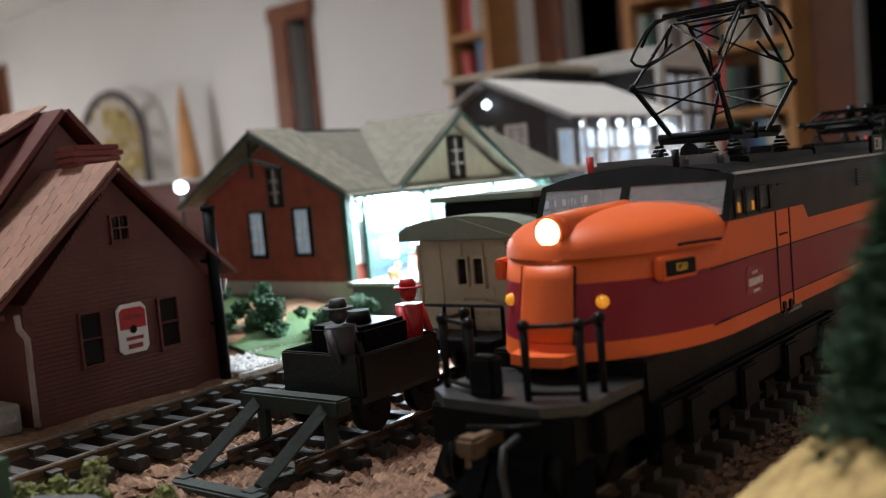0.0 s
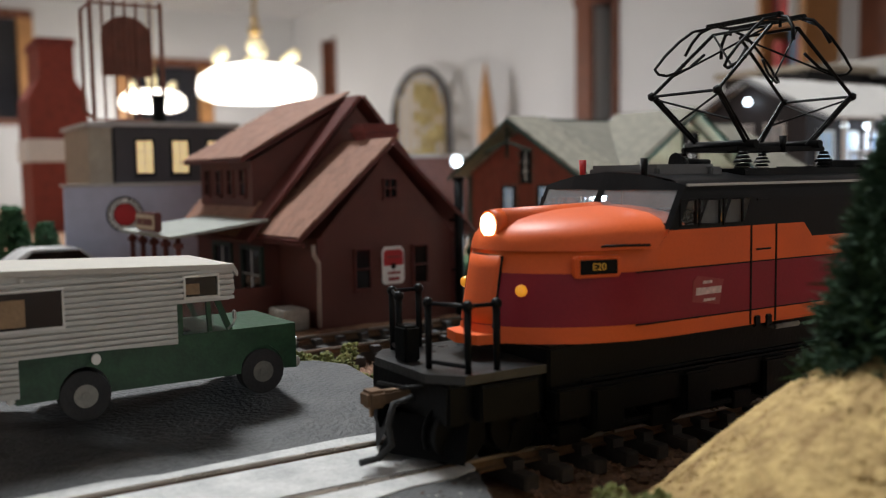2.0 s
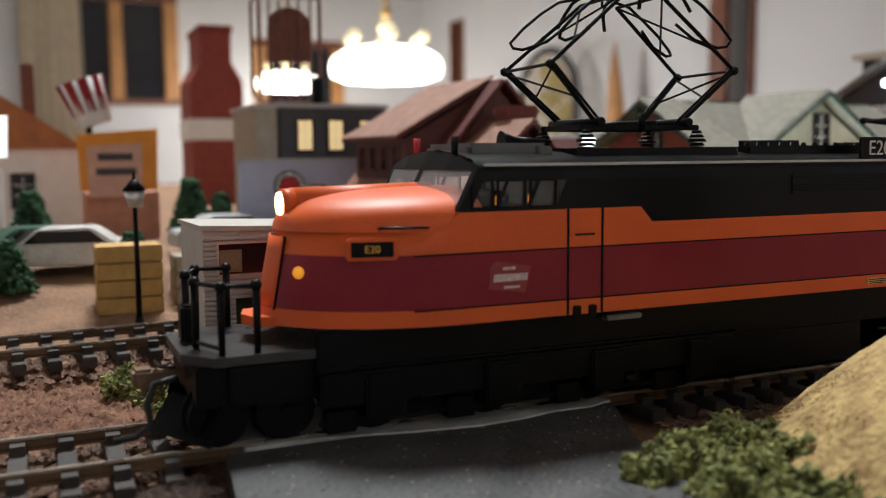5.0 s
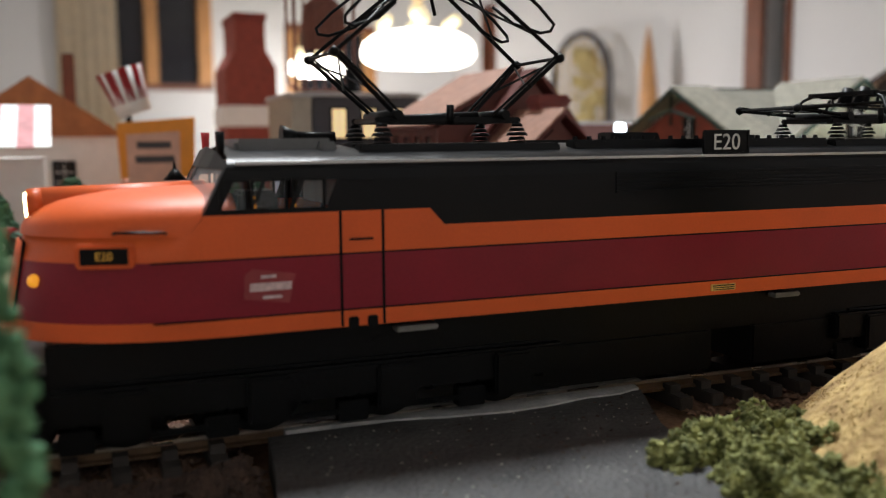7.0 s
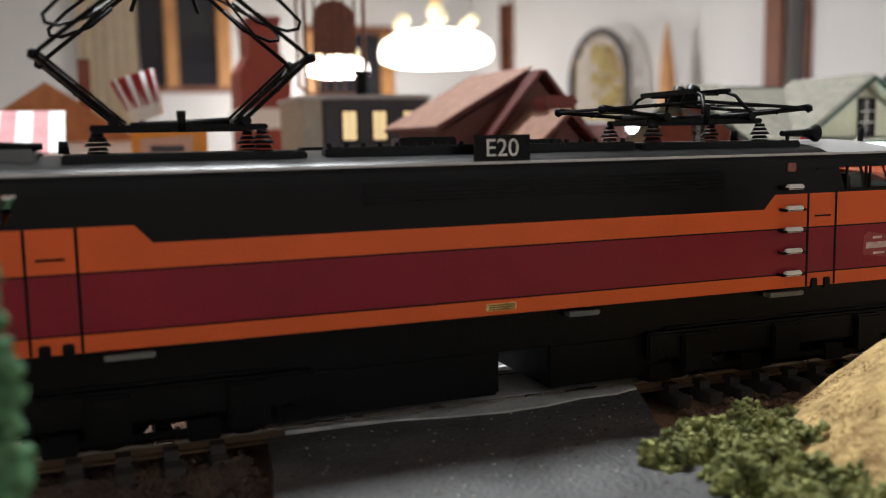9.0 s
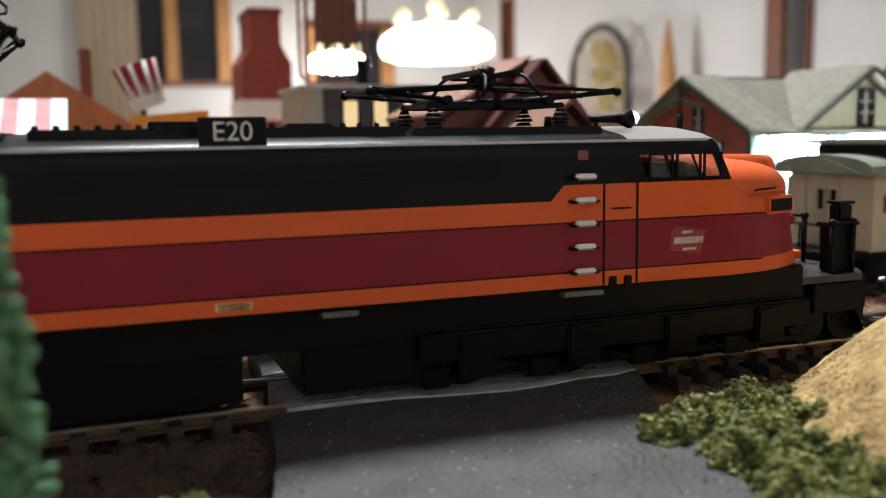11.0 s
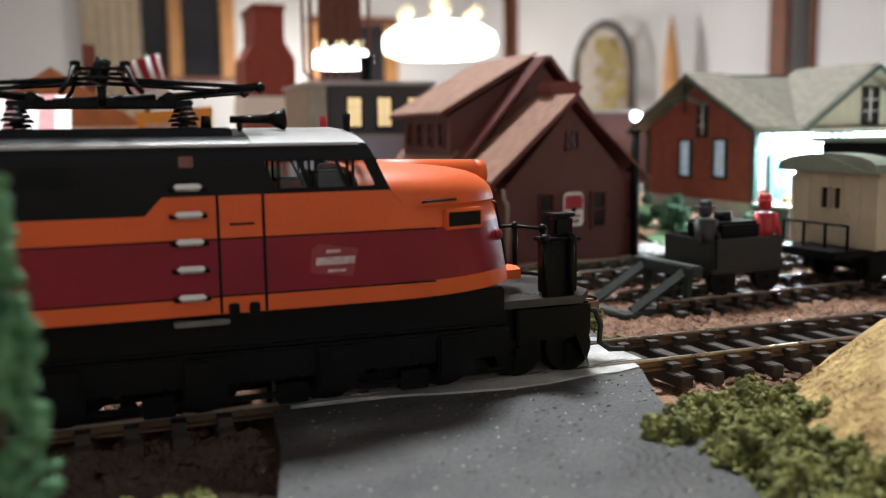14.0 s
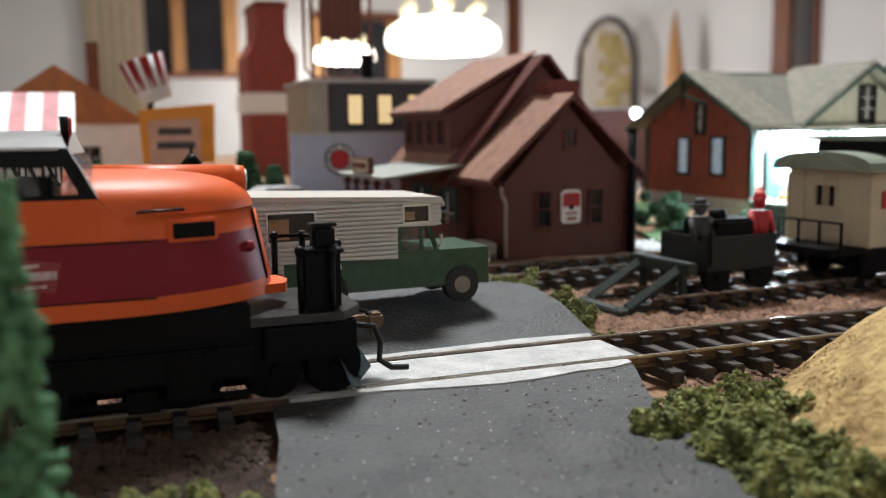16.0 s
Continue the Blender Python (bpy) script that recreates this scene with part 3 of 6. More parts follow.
# sand hill
def sand_hill():
    bm = B()
    grid = []
    for i in range(64):
        row = []
        for j in range(50):
            x, y = 88 + i * 1.62, -105 + j * 1.75
            h = hill_h(x, y)
            z = h + (0.6 * noise.noise(Vector((x * .12, y * .12, 0))) + 0.35 * noise.noise(Vector((x * .5, y * .5, 4))) + 0.22 * noise.noise(Vector((x * 1.3, y * 1.3, 7)))) * min(1, h / 3)
            row.append(bm.verts.new((x, y, z if h > 0.02 else -0.5)))
        grid.append(row)
    for a, b in zip(grid, grid[1:]):
        for k in range(49):
            bm.faces.new((a[k], b[k], b[k + 1], a[k + 1])).smooth = True
    single("sand_hill", bm, SAND, "rounded mound of coarse yellow sand beside the track", "sand mound", kind="structure")
    def reg(q):
        while True:
            x, y = q.uniform(92, 188), q.uniform(-104, -22)
            h = hill_h(x, y)
            if h > 0.6:
                return x, y, h
    grains("sand_grain", reg, 9000, SAND, "loose sand grains on the mound", 0.12, 0.3, 21)


sand_hill()


def foam_bush(name, x, y, z, rx, ry, rz_, n, material, label, seed, group=""):
    """A clump of ground foam: uneven tufts, each of many tiny ragged crumbs."""
    r = random.Random(seed)
    tmp = B()
    bmesh.ops.create_icosphere(tmp, subdivisions=1, radius=1.0)
    shape = [v.co.copy() for v in tmp.verts]
    faces = [[v.index for v in f.verts] for f in tmp.faces]
    tmp.free()
    verts, polys = [], []
    m = min(1.0, (rx + ry) / 14)
    tufts = max(8, n // 22)
    for k in range(tufts):
        u = Vector((r.gauss(0, 1), r.gauss(0, 1), r.gauss(0, 1))).normalized() * (r.random() ** 0.5) * 0.86
        c = Vector((u.x * rx, u.y * ry, abs(u.z) * rz_))
        big = r.uniform(1.3, 2.7) * m
        for j in range(int(34 + 26 * big)):
            q = Vector((r.gauss(0, 1), r.gauss(0, 1), r.gauss(0, 1))).normalized() * big * r.uniform(0.55, 1.12)
            e = r.uniform(0.2, 0.58) * (0.6 + 0.4 * m)
            o = len(verts)
            verts += [c + q + p * (e * r.uniform(0.4, 1.7)) for p in shape]
            polys += [[o + i for i in f] for f in faces]
    data = bpy.data.meshes.new(name)
    data.from_pydata(verts, [], polys)
    bm = B()
    bm.from_mesh(data)
    bpy.data.meshes.remove(data)
    return single(name, bm, material, label, "bush", x, y, z, group=group)


G = "foam bushes by the road"
for i, (x, y, rx, ry, h) in enumerate(((99, -42, 8, 6, 8), (91, -43, 7, 6, 7), (84, -46, 6, 5, 6), (93, -54, 8, 6, 8), (101, -52, 7, 6, 8), (86, -58, 7, 6, 7), (94, -63, 8, 6, 7), (85, -69, 7, 6, 7), (96, -72, 8, 6, 6), (107, -43, 7, 5, 7))):
    foam_bush("foam_bush", x, y, 3, rx, ry, h, 620, FOAM, "clump of light green ground foam at the road edge", 40 + i, G)
for i, (x, y, rx, ry, h) in enumerate(((23, -49, 5, 4, 7), (17, -46, 5, 4, 8), (28, -58, 6, 4, 5), (11, -45, 4, 4, 5))):
    foam_bush("foam_bush", x, y, 2, rx, ry, h, 320, FOAM, "small clump of light green ground foam on dark soil", 60 + i, G)
for i, (x, y, rx, ry, h) in enumerate(((109, 18, 4, 5, 4), (110, 29, 4, 6, 8), (110, 40, 4, 6, 9), (107, 51, 5, 5, 9), (103, 60, 5, 4, 7))):
    foam_bush("foam_bush", x + 2.5, y, 0.8 + 0.13 * max(0, y - 18), rx, ry, h, 320, FOAM, "low strip of green ground foam along the road", 70 + i, G)
for i, (x, y, rx, ry, h) in enumerate(((29, 32, 6, 8, 11), (24, 46, 6, 7, 9), (30, 21, 4, 4, 8))):
    foam_bush("foam_bush", x, y, 0, rx, ry, h, 320, FOAM, "clump of olive ground foam in the rubble", 80 + i, G)


REDFLOCK = mat("red_flock", (0.45, 0.06, 0.02), 0.9, size=2)
foam_bush("flower_clump", 105, -56, 7.6, 1.4, 1.2, 1.3, 26, REDFLOCK, "tiny clump of orange-red flock on the sand", 99)


def pine(x, y, z, h, r, seed, label, material=PINE, dense=1.0):
    q = random.Random(seed)
    t = thing("pine_tree", label, "tree", x, y, z)
    bm = B()
    cyl(bm, (0, 0, 0), (0, 0, h * 0.97), h * 0.022, h * 0.004, 8)
    part("trunk", bm, mat("bark", (0.07, 0.04, 0.025), 0.9, size=2), t)
    bm = B()
    levels = int(26 * dense)
    for k in range(levels):
        f = k / levels
        zz = h * (0.06 + 0.92 * f)
        rr = r * (1 - f) ** 0.8 + 0.6
        for j in range(int(10 * dense)):
            a = q.uniform(0, 6.283)
            L = rr * q.uniform(0.65, 1.1)
            d = Vector((math.cos(a), math.sin(a), q.uniform(-0.15, 0.25)))
            base = Vector((0, 0, zz))
            tip = base + d * L
            cyl(bm, base, tip, 0.16, 0.06, 3)
            for s in range(int(14 * dense)):
                p = base + d * L * q.uniform(0.25, 1.0)
                e = p + Vector((q.gauss(0, 1), q.gauss(0, 1), q.gauss(0.1, 0.7))).normalized() * q.uniform(1.2, 2.6) + d * 1.2
                w = (e - p).cross(Vector((q.gauss(0, 1), q.gauss(0, 1), q.gauss(0, 1)))).normalized() * 0.27
                bm.faces.new([bm.verts.new(v) for v in (p - w, p + w, e)])
    part("crown", bm, material, t, "dark green bristly needles")
    return t


pine(135.5, -57, 18, 38, 11.5, 5, "bristly dark green model pine on the sand mound", dense=2.6)


# ---------------- the electric locomotive
def nose_half_width(x, z):
    tip = 115.8 - (z - 22.9) * 0.20
    a = abs(x)
    if a < 86:
        return 18.0
    f = min(1.0, (a - 86) / (tip - 86))
    return 18.0 * max(0.0, 1 - f ** 2.2) ** 0.56


def outline(z, n=16):
    """The body's plan at height z: x, y along the near side from the front tip to the rear tip."""
    tip = 115.8 - (z - 22.9) * 0.20
    xs = [86 + (tip - 86) * math.sin(k / n * math.pi / 2) for k in range(n, -1, -1)]
    mid = [69.15, 62.6, 55, 52.6, 20]
    return [-x for x in xs] + [-x for x in mid] + mid[::-1] + xs[::-1]


def paint_edge(x):
    a = abs(x)
    return 40.2 if a > 54.9 else 37.6


def loco_hull(t):
    bm = B()
    rows = [22.9, 25.5, 33.9, None]
    rings = []
    for r in rows:
        ring = []
        z0 = 40.2 if r is None else r
        xs = outline(z0)
        for s in (-1, 1):
            pts = xs if s < 0 else xs[::-1][1:-1]
            for x in pts:
                z = (paint_edge(x) if abs(x) < 89.5 else 37.4) if r is None else r
                ring.append(bm.verts.new((x, s * nose_half_width(x, z0), z)))
        rings.append(ring)
    top = []
    for v in rings[-1]:
        top.append(bm.verts.new((v.co.x, v.co.y, 40.3 if abs(v.co.x) < 89.5 else v.co.z)))
    rings.append(top)
    n = len(rings[0])
    for i, (a, b) in enumerate(zip(rings, rings[1:])):
        for k in range(n):
            f = bm.faces.new((a[k], a[(k + 1) % n], b[(k + 1) % n], b[k]))
            f.material_index = (0, 1, 0, 2)[i]
            f.smooth = abs(f.calc_center_median().x) > 88
    part("hull", bm, [ORANGE, MAROON, BLACK], t, "orange body side with a broad maroon band")
    # hoods over both noses
    for s in (-1, 1):
        bm = B()
        rings = []
        for z, k, d in ((37.4, 1.0, 0.0), (38.7, 0.995, 0.25), (39.9, 0.975, 0.7), (41.0, 0.93, 1.5), (42.0, 0.85, 2.8), (42.9, 0.70, 4.8), (43.5, 0.48, 8.0), (43.85, 0.22, 12.0), (43.95, 0.0, 15.0)):
            ring = []
            tip = 112.9 - d
            for q in range(-16, 17):
                x = 84 + (tip - 84) * math.sin((16 - abs(q)) / 16 * math.pi / 2)
                f = min(1.0, max(0.0, (x - 86) / (tip - 86)))
                y = 18.0 * k * max(0.0, 1 - f ** 2.2) ** 0.56 * (1 if q > 0 else -1)
                drop = max(0.0, (x - 88) / 24.0) ** 1.6 * 1.3 * (z - 37.4) / 6.5
                ring.append(bm.verts.new((s * x, y, z - drop)))
            rings.append(ring)
        for a, b in zip(rings, rings[1:]):
            for q in range(32):
                f = bm.faces.new((a[q], a[q + 1], b[q + 1], b[q]))
                f.smooth = True
        bmesh.ops.remove_doubles(bm, verts=bm.verts[:], dist=0.02)
        bmesh.ops.recalc_face_normals(bm, faces=bm.faces[:])
        part("hood", bm, ORANGE, t)
        bm = B()
        cyl(bm, (s * 86, 0, 42.2), (s * 109.5, 0, 41.4), 2.35, 2.6, 20)
        cyl(bm, (s * 109.5, 0, 41.4), (s * 111.6, 0, 41.35), 2.6, 2.45, 20)
        h = part("headlight_barrel", bm, ORANGE, t)
        bm = B()
        cyl(bm, (s * 111.5, 0, 41.35), (s * 112.0, 0, 41.33), 2.05, 1.9, 20)
        part("headlight_lens", bm, HEADLAMP if s < 0 else SILVER, h, "glowing warm headlight" if s < 0 else "unlit headlight")
        bm = B()
        prism(bm, [(s * 112.5, -5.5), (s * 117.2, -4.5), (s * 118.4, 0), (s * 117.2, 4.5), (s * 112.5, 5.5)], "z", 22.6, 24.2)
        part("nose_step", bm, ORANGE, t)
        # plain orange door panel in the middle of the nose
        bm = B()
        zz = (25.7, 28.5, 31.5, 34.5, 36.6)
        yy = [-4.6 + 0.92 * k for k in range(11)]
        grid = []
        for z in zz:
            tip = 115.8 - (z - 22.9) * 0.20
            grid.append([bm.verts.new((s * (86.3 + (tip - 86) * (1 - (abs(y) / 18) ** (1 / 0.56)) ** (1 / 2.2)), y, z)) for y in yy])
        for a, b in zip(grid, grid[1:]):
            for k in range(10):
                bm.faces.new((a[k], a[k + 1], b[k + 1], b[k])).smooth = True
        bmesh.ops.recalc_face_normals(bm, faces=bm.faces[:])
        bmesh.ops.solidify(bm, geom=bm.faces[:], thickness=0.25)
        part("nose_door", bm, ORANGE, t, "plain orange nose door")
        # thin dark lines round the nose door
        bm = B()
        for y in (-4.6, 4.6):
            rod(bm, [(s * 114.2, y, 25.2), (s * 112.2, y, 36.4)], 0.2, 6)
        rod(bm, [(s * 112.2, -4.6, 36.4), (s * 112.9, 0, 36.6), (s * 112.2, 4.6, 36.4)], 0.2, 6)
        part("nose_door_seam", bm, CHASSIS, t)
        for y in (-1, 1):
            bm = B()
            x = 111.0
            w = nose_half_width(x, 31.2)
            ball(bm, (s * x, y * (w + 0.1), 31.2), 1.0, 2)
            part("marker_light", bm, AMBER if s < 0 else MAROON, t, "amber marker light" if s < 0 else "unlit marker light")
            bm = B()
            q = pose(s * 101.6, y * (nose_half_width(101.6, 35) + 0.2), 35.0, 0, 0, -s * y * 15)
            box(bm, -3.9, 3.9, -0.9, 0.9, -1.7, 1.7, 0.3, q)
            nb = part("number_box", bm, ORANGE, t)
            bm = B()
            box(bm, -3.2, 3.2, -1.05, 1.05, -1.15, 1.15, 0.1, q)
            part("number_glass", bm, CHASSIS, nb, "dark glass of the number box")
            if s < 0:
                bm = B()
                words("number", "E20", 1.6, nb, mat("dim_amber_number", (0.62, 0.33, 0.04), 0.4, emit=0.12, bump=0), pose(*[c * MM for c in (q @ Vector((0, y * 1.1, 0)))], 90, 0, -s * y * 15 + (0 if y < 0 else 180)), 0.05)
            bm = B()
            rod(bm, [(s * 93.8, y * 18.2, 38.0), (s * 94.0, y * 18.9, 38.2), (s * 100.2, y * (nose_half_width(100.2, 38) + 0.8), 38.2), (s * 100.5, y * (nose_half_width(100.5, 38) - 0.2), 38.0)], 0.22, 6)
            part("grab_iron", bm, CHASSIS, t)


def loco_upper(t):
    prof = [(-18, 40.3), (-18, 40.9), (-18, 44.9), (-17.9, 46.3), (-17.2, 47.3), (-14.5, 48.3), (-8, 49.3), (0, 49.8)]
    prof += [(-y, z) for y, z in prof[-2::-1]]
    def fx(z):
        return 88.7 - (z - 40.3) * 0.50
    stations = [86.4 / 88.7, 82.6, 82.0, 77.0, 76.2, 71.4, 66, 30, 0]
    us = [1.0, 86.6 / 88.7] + [v / 88.7 for v in stations[1:]]
    us = us + [-u for u in us[-2::-1]]
    bm = B()
    g = [[bm.verts.new((-fx(z) * u, y, z)) for y, z in prof] for u in us]
    for i in range(len(us) - 1):
        for j in range(len(prof) - 1):
            zc = (prof[j][1] + prof[j + 1][1]) / 2
            xc = abs(us[i] + us[i + 1]) / 2 * 88.7
            if 40.8 < zc < 45 and abs(prof[j][0]) == 18 and (82.7 < xc < 86.5 or 77.1 < xc < 81.9 or 71.5 < xc < 76.1):
                continue
            f = bm.faces.new((g[i][j], g[i][j + 1], g[i + 1][j + 1], g[i + 1][j]))
            f.smooth = zc > 46.5
    bmesh.ops.recalc_face_normals(bm, faces=bm.faces[:])
    up = part("upper_body", bm, BLACK, t, "black upper body side and roof")
    for s in (-1, 1):
        bm = B()
        def q(y, z):
            return bm.verts.new((s * (fx(z) - 0.02 + 1.6 * (1 - (y / 18) ** 2)), y, z))
        ys = [-18, -16.8, -9, -0.8, 0.8, 9, 16.8, 18]
        zs = [40.3, 41.3, 46.6, 47.3]
        gg = [[q(y, z) for y in ys] for z in zs]
        gg.append([q(y, 47.3 + 2.4 * (1 - (abs(y) / 18) ** 2)) for y in ys])
        for i in range(len(gg) - 1):
            for j in range(len(ys) - 1):
                if i == 1 and j in (1, 2, 4, 5):
                    continue
                bm.faces.new((gg[i][j], gg[i][j + 1], gg[i + 1][j + 1], gg[i + 1][j]))
        part("windshield_frame", bm, BLACK if s < 0 else CABPALE, t, "" if s < 0 else "pale grey frame of the rear windshield")
        for sy in (-1, 1):
            bm = B()
            vs = [(s * (fx(z) - 0.15 + 1.6 * (1 - (y / 18) ** 2)), sy * y, z) for y, z in ((0.8, 41.3), (9, 41.3), (16.8, 41.3), (16.8, 46.6), (9, 46.6), (0.8, 46.6))]
            bm.faces.new([bm.verts.new(v) for v in vs])
            part("windshield", bm, SCREEN, t, "windshield glass, reflected room light put in as a grey tint")
            for a, b in ((82.9, 86.2), (77.2, 81.8), (71.6, 76.0)):
                bm = B()
                box(bm, s * a, s * b, sy * 17.7, sy * 17.8, 40.9, 44.9)
                part("cab_window", bm, PANE, t)
                bm = B()
                for x0, x1, z0, z1 in ((a - .25, b + .25, 40.55, 40.95), (a - .25, b + .25, 44.8, 45.15), (a - .3, a + .1, 40.9, 44.9), (b - .1, b + .3, 40.9, 44.9)):
                    box(bm, s * x0, s * x1, sy * 17.9, sy * 18.22, z0, z1)
                part("window_rim", bm, CHASSIS, t)
            bm = B()
            for a in (69.15, 62.6):
                box(bm, s * a - 0.2, s * a + 0.2, sy * 17.9, sy * 18.12, 23, 40.2)
            part("door_seam", bm, CHASSIS, t)
            bm = B()
            for z in (25.5, 33.9):
                box(bm, -96, 96, sy * 17.9, sy * 18.06, z - 0.12, z + 0.12)
            if s < 0:
                part("stripe_line", bm, CHASSIS, t)
            else:
                bm.free()
            bm = B()
            for z in (44.6, 36.0):
                box(bm, s * 64.2, s * 67.8, sy * 17.9, sy * 18.25, z - 0.15, z + 0.15)
            for x in (64.4, 67.4):
                box(bm, s * x - 0.8, s * x + 0.8, sy * 17.4, sy * 18.3, 22.4, 24.4, 0.2)
            part("door_fitting", bm, CHASSIS, t)
        bm = B()
        box(bm, s * 66 - 0.3, s * 66 + 0.3, -17, 17, 40, 47)
        part("cab_bulkhead", bm, mat("cab_interior", (0.5, 0.5, 0.46), 0.7), t)
        if s < 0:
            # glowing amber slips stand for LED light that leaks into the cab
            for x in (81.4, 75.6):
                bm = B()
                box(bm, -x - 0.25, -x + 0.25, -17.0, -16.6, 41.0, 42.6, 0.1)
                part("led_leak", bm, AMBER, t, "small amber spot of LED light leaking into the cab")
        bm = B()
        box(bm, s * 80 - 3, s * 80 + 3, -13, -6, 40, 43.2, 0.5)
        part("cab_seat", bm, CHASSIS, t)
        # roof overhang and hatch, light grey over the cab
        bm = B()
        if s < 0:
            box(bm, s * 67.2, s * 82.6, -9.0, 9.0, 48.4, 50.9, 0.7)
            box(bm, s * 67.2, s * 70.0, -10.0, 10.0, 48.4, 50.4, 0.3)
            part("roof_hatch", bm, CABGREY, t)
        else:
            bm.free()
        bm = B()
        cyl(bm, (s * 84.6, -8, 47.9), (s * 84.6, -8, 52.0), 0.5, 0.7, 8)
        part("class_lamp", bm, CHASSIS, t)
        bm = B()
        cyl(bm, (s * 84.6, 8, 47.9), (s * 84.6, 8, 52.0), 0.5, 0.7, 8)
        part("class_lamp", bm, RED, t)
    bm = B()
    pr = prof[4:-4]
    rows = [[bm.verts.new((x if x < 80 else fx(z) - 0.1, y, z + 0.14)) for y, z in pr] for x in (68.0, 88.0)]
    for k in range(len(pr) - 1):
        bm.faces.new((rows[0][k], rows[1][k], rows[1][k + 1], rows[0][k + 1])).smooth = True
    part("cab_roof_panel", bm, CABPALE, t, "pale grey roof over the rear cab")
    # rain gutter along the roof edge, its highlight painted in as pale grey
    for sy in (-1, 1):
        bm = B()
        box(bm, -84, 84, sy * 17.2 - 0.25, sy * 17.2 + 0.25, 47.15, 47.6, 0.1)
        part("gutter", bm, EDGESHINE, t)
        # louvres in the black upper side
        for k in range(6):
            bm = B()
            box(bm, -22, 44, sy * 17.9, sy * 18.4, 41.6 + 0.62 * k, 41.9 + 0.62 * k)
            part("louvre", bm, BLACK, t)
        bm = B()
        box(bm, -2.2, 3.2, sy * 17.9, sy * 18.2, 24.2 - 0.6, 24.2 + 0.6, 0.1)
        p = part("builder_plate", bm, BRASS, t)
        bm = B()
        for k in range(3):
            box(bm, -1.8, 2.8, sy * 18.2, sy * 18.26, 23.75 + 0.35 * k, 23.9 + 0.35 * k)
        part("lettering_bar", bm, CHASSIS, p)
        for s in (-1, 1):
            # slanted emblem: outline and three pale bars
            cx = s * 79.7
            bm = B()
            pts = [(-3.6, 1.9), (-2.5, 2.7), (3.7, 1.7), (2.7, -2.5), (-3.8, -1.6)]
            prism(bm, [(cx + a, 29.7 + b) for a, b in pts], "y", sy * 17.95, sy * 18.08)
            e = part("emblem", bm, mat("emblem_red", (0.26, 0.03, 0.035), 0.5, vary=0.1), t, "slanted red emblem with pale bars")
            bm = B()
            for a, b, c, d in ((-1.4, 0.8, 1.25, 1.75), (-3.0, 3.0, -0.55, 0.65), (-1.2, 1.6, -1.7, -1.25)):
                prism(bm, [(cx + a, 29.7 + c), (cx + b, 29.7 + c + 0.05), (cx + b + 0.1, 29.7 + d), (cx + a + 0.1, 29.7 + d)], "y", sy * 18.08, sy * 18.14)
            part("lettering_bar", bm, mat("emblem_white", (0.55, 0.42, 0.42), 0.5, vary=0.35, size=1.5), e)
        # silver rungs, on one end of each side
        for z in (45.2, 41.3, 37.4, 33.5, 29.6, 25.5):
            bm = B()
            sx = -sy * 58.5
            if z > 45:
                box(bm, sx - 1, sx + 1, sy * 17.95, sy * 18.3, z - 0.9, z + 0.7, 0.15)
                part("name_plate", bm, mat("dull_red_plate", (0.2, 0.07, 0.06), 0.5), t)
            else:
                rod(bm, [(sx - 2.4, sy * 18, z + 0.1), (sx - 2.4, sy * 19.2, z), (sx + 2.4, sy * 19.2, z), (sx + 2.4, sy * 18, z + 0.1)], 0.28, 6)
                st = part("rung", bm, CHASSIS, t)
                bm = B()
                box(bm, sx - 1.9, sx + 1.9, sy * 18.6, sy * 19.6, z - 0.2, z + 0.75, 0.25)
                part("tread", bm, WHITE, st, "pale step tread")


def insulator(bm, x, y, z):
    for k, r in enumerate((1.9, 1.5, 1.9, 1.4, 1.0)):
        cyl(bm, (x, y, z + 0.75 * k), (x, y, z + 0.75 * k + 0.6), r, r * 0.8, 10)


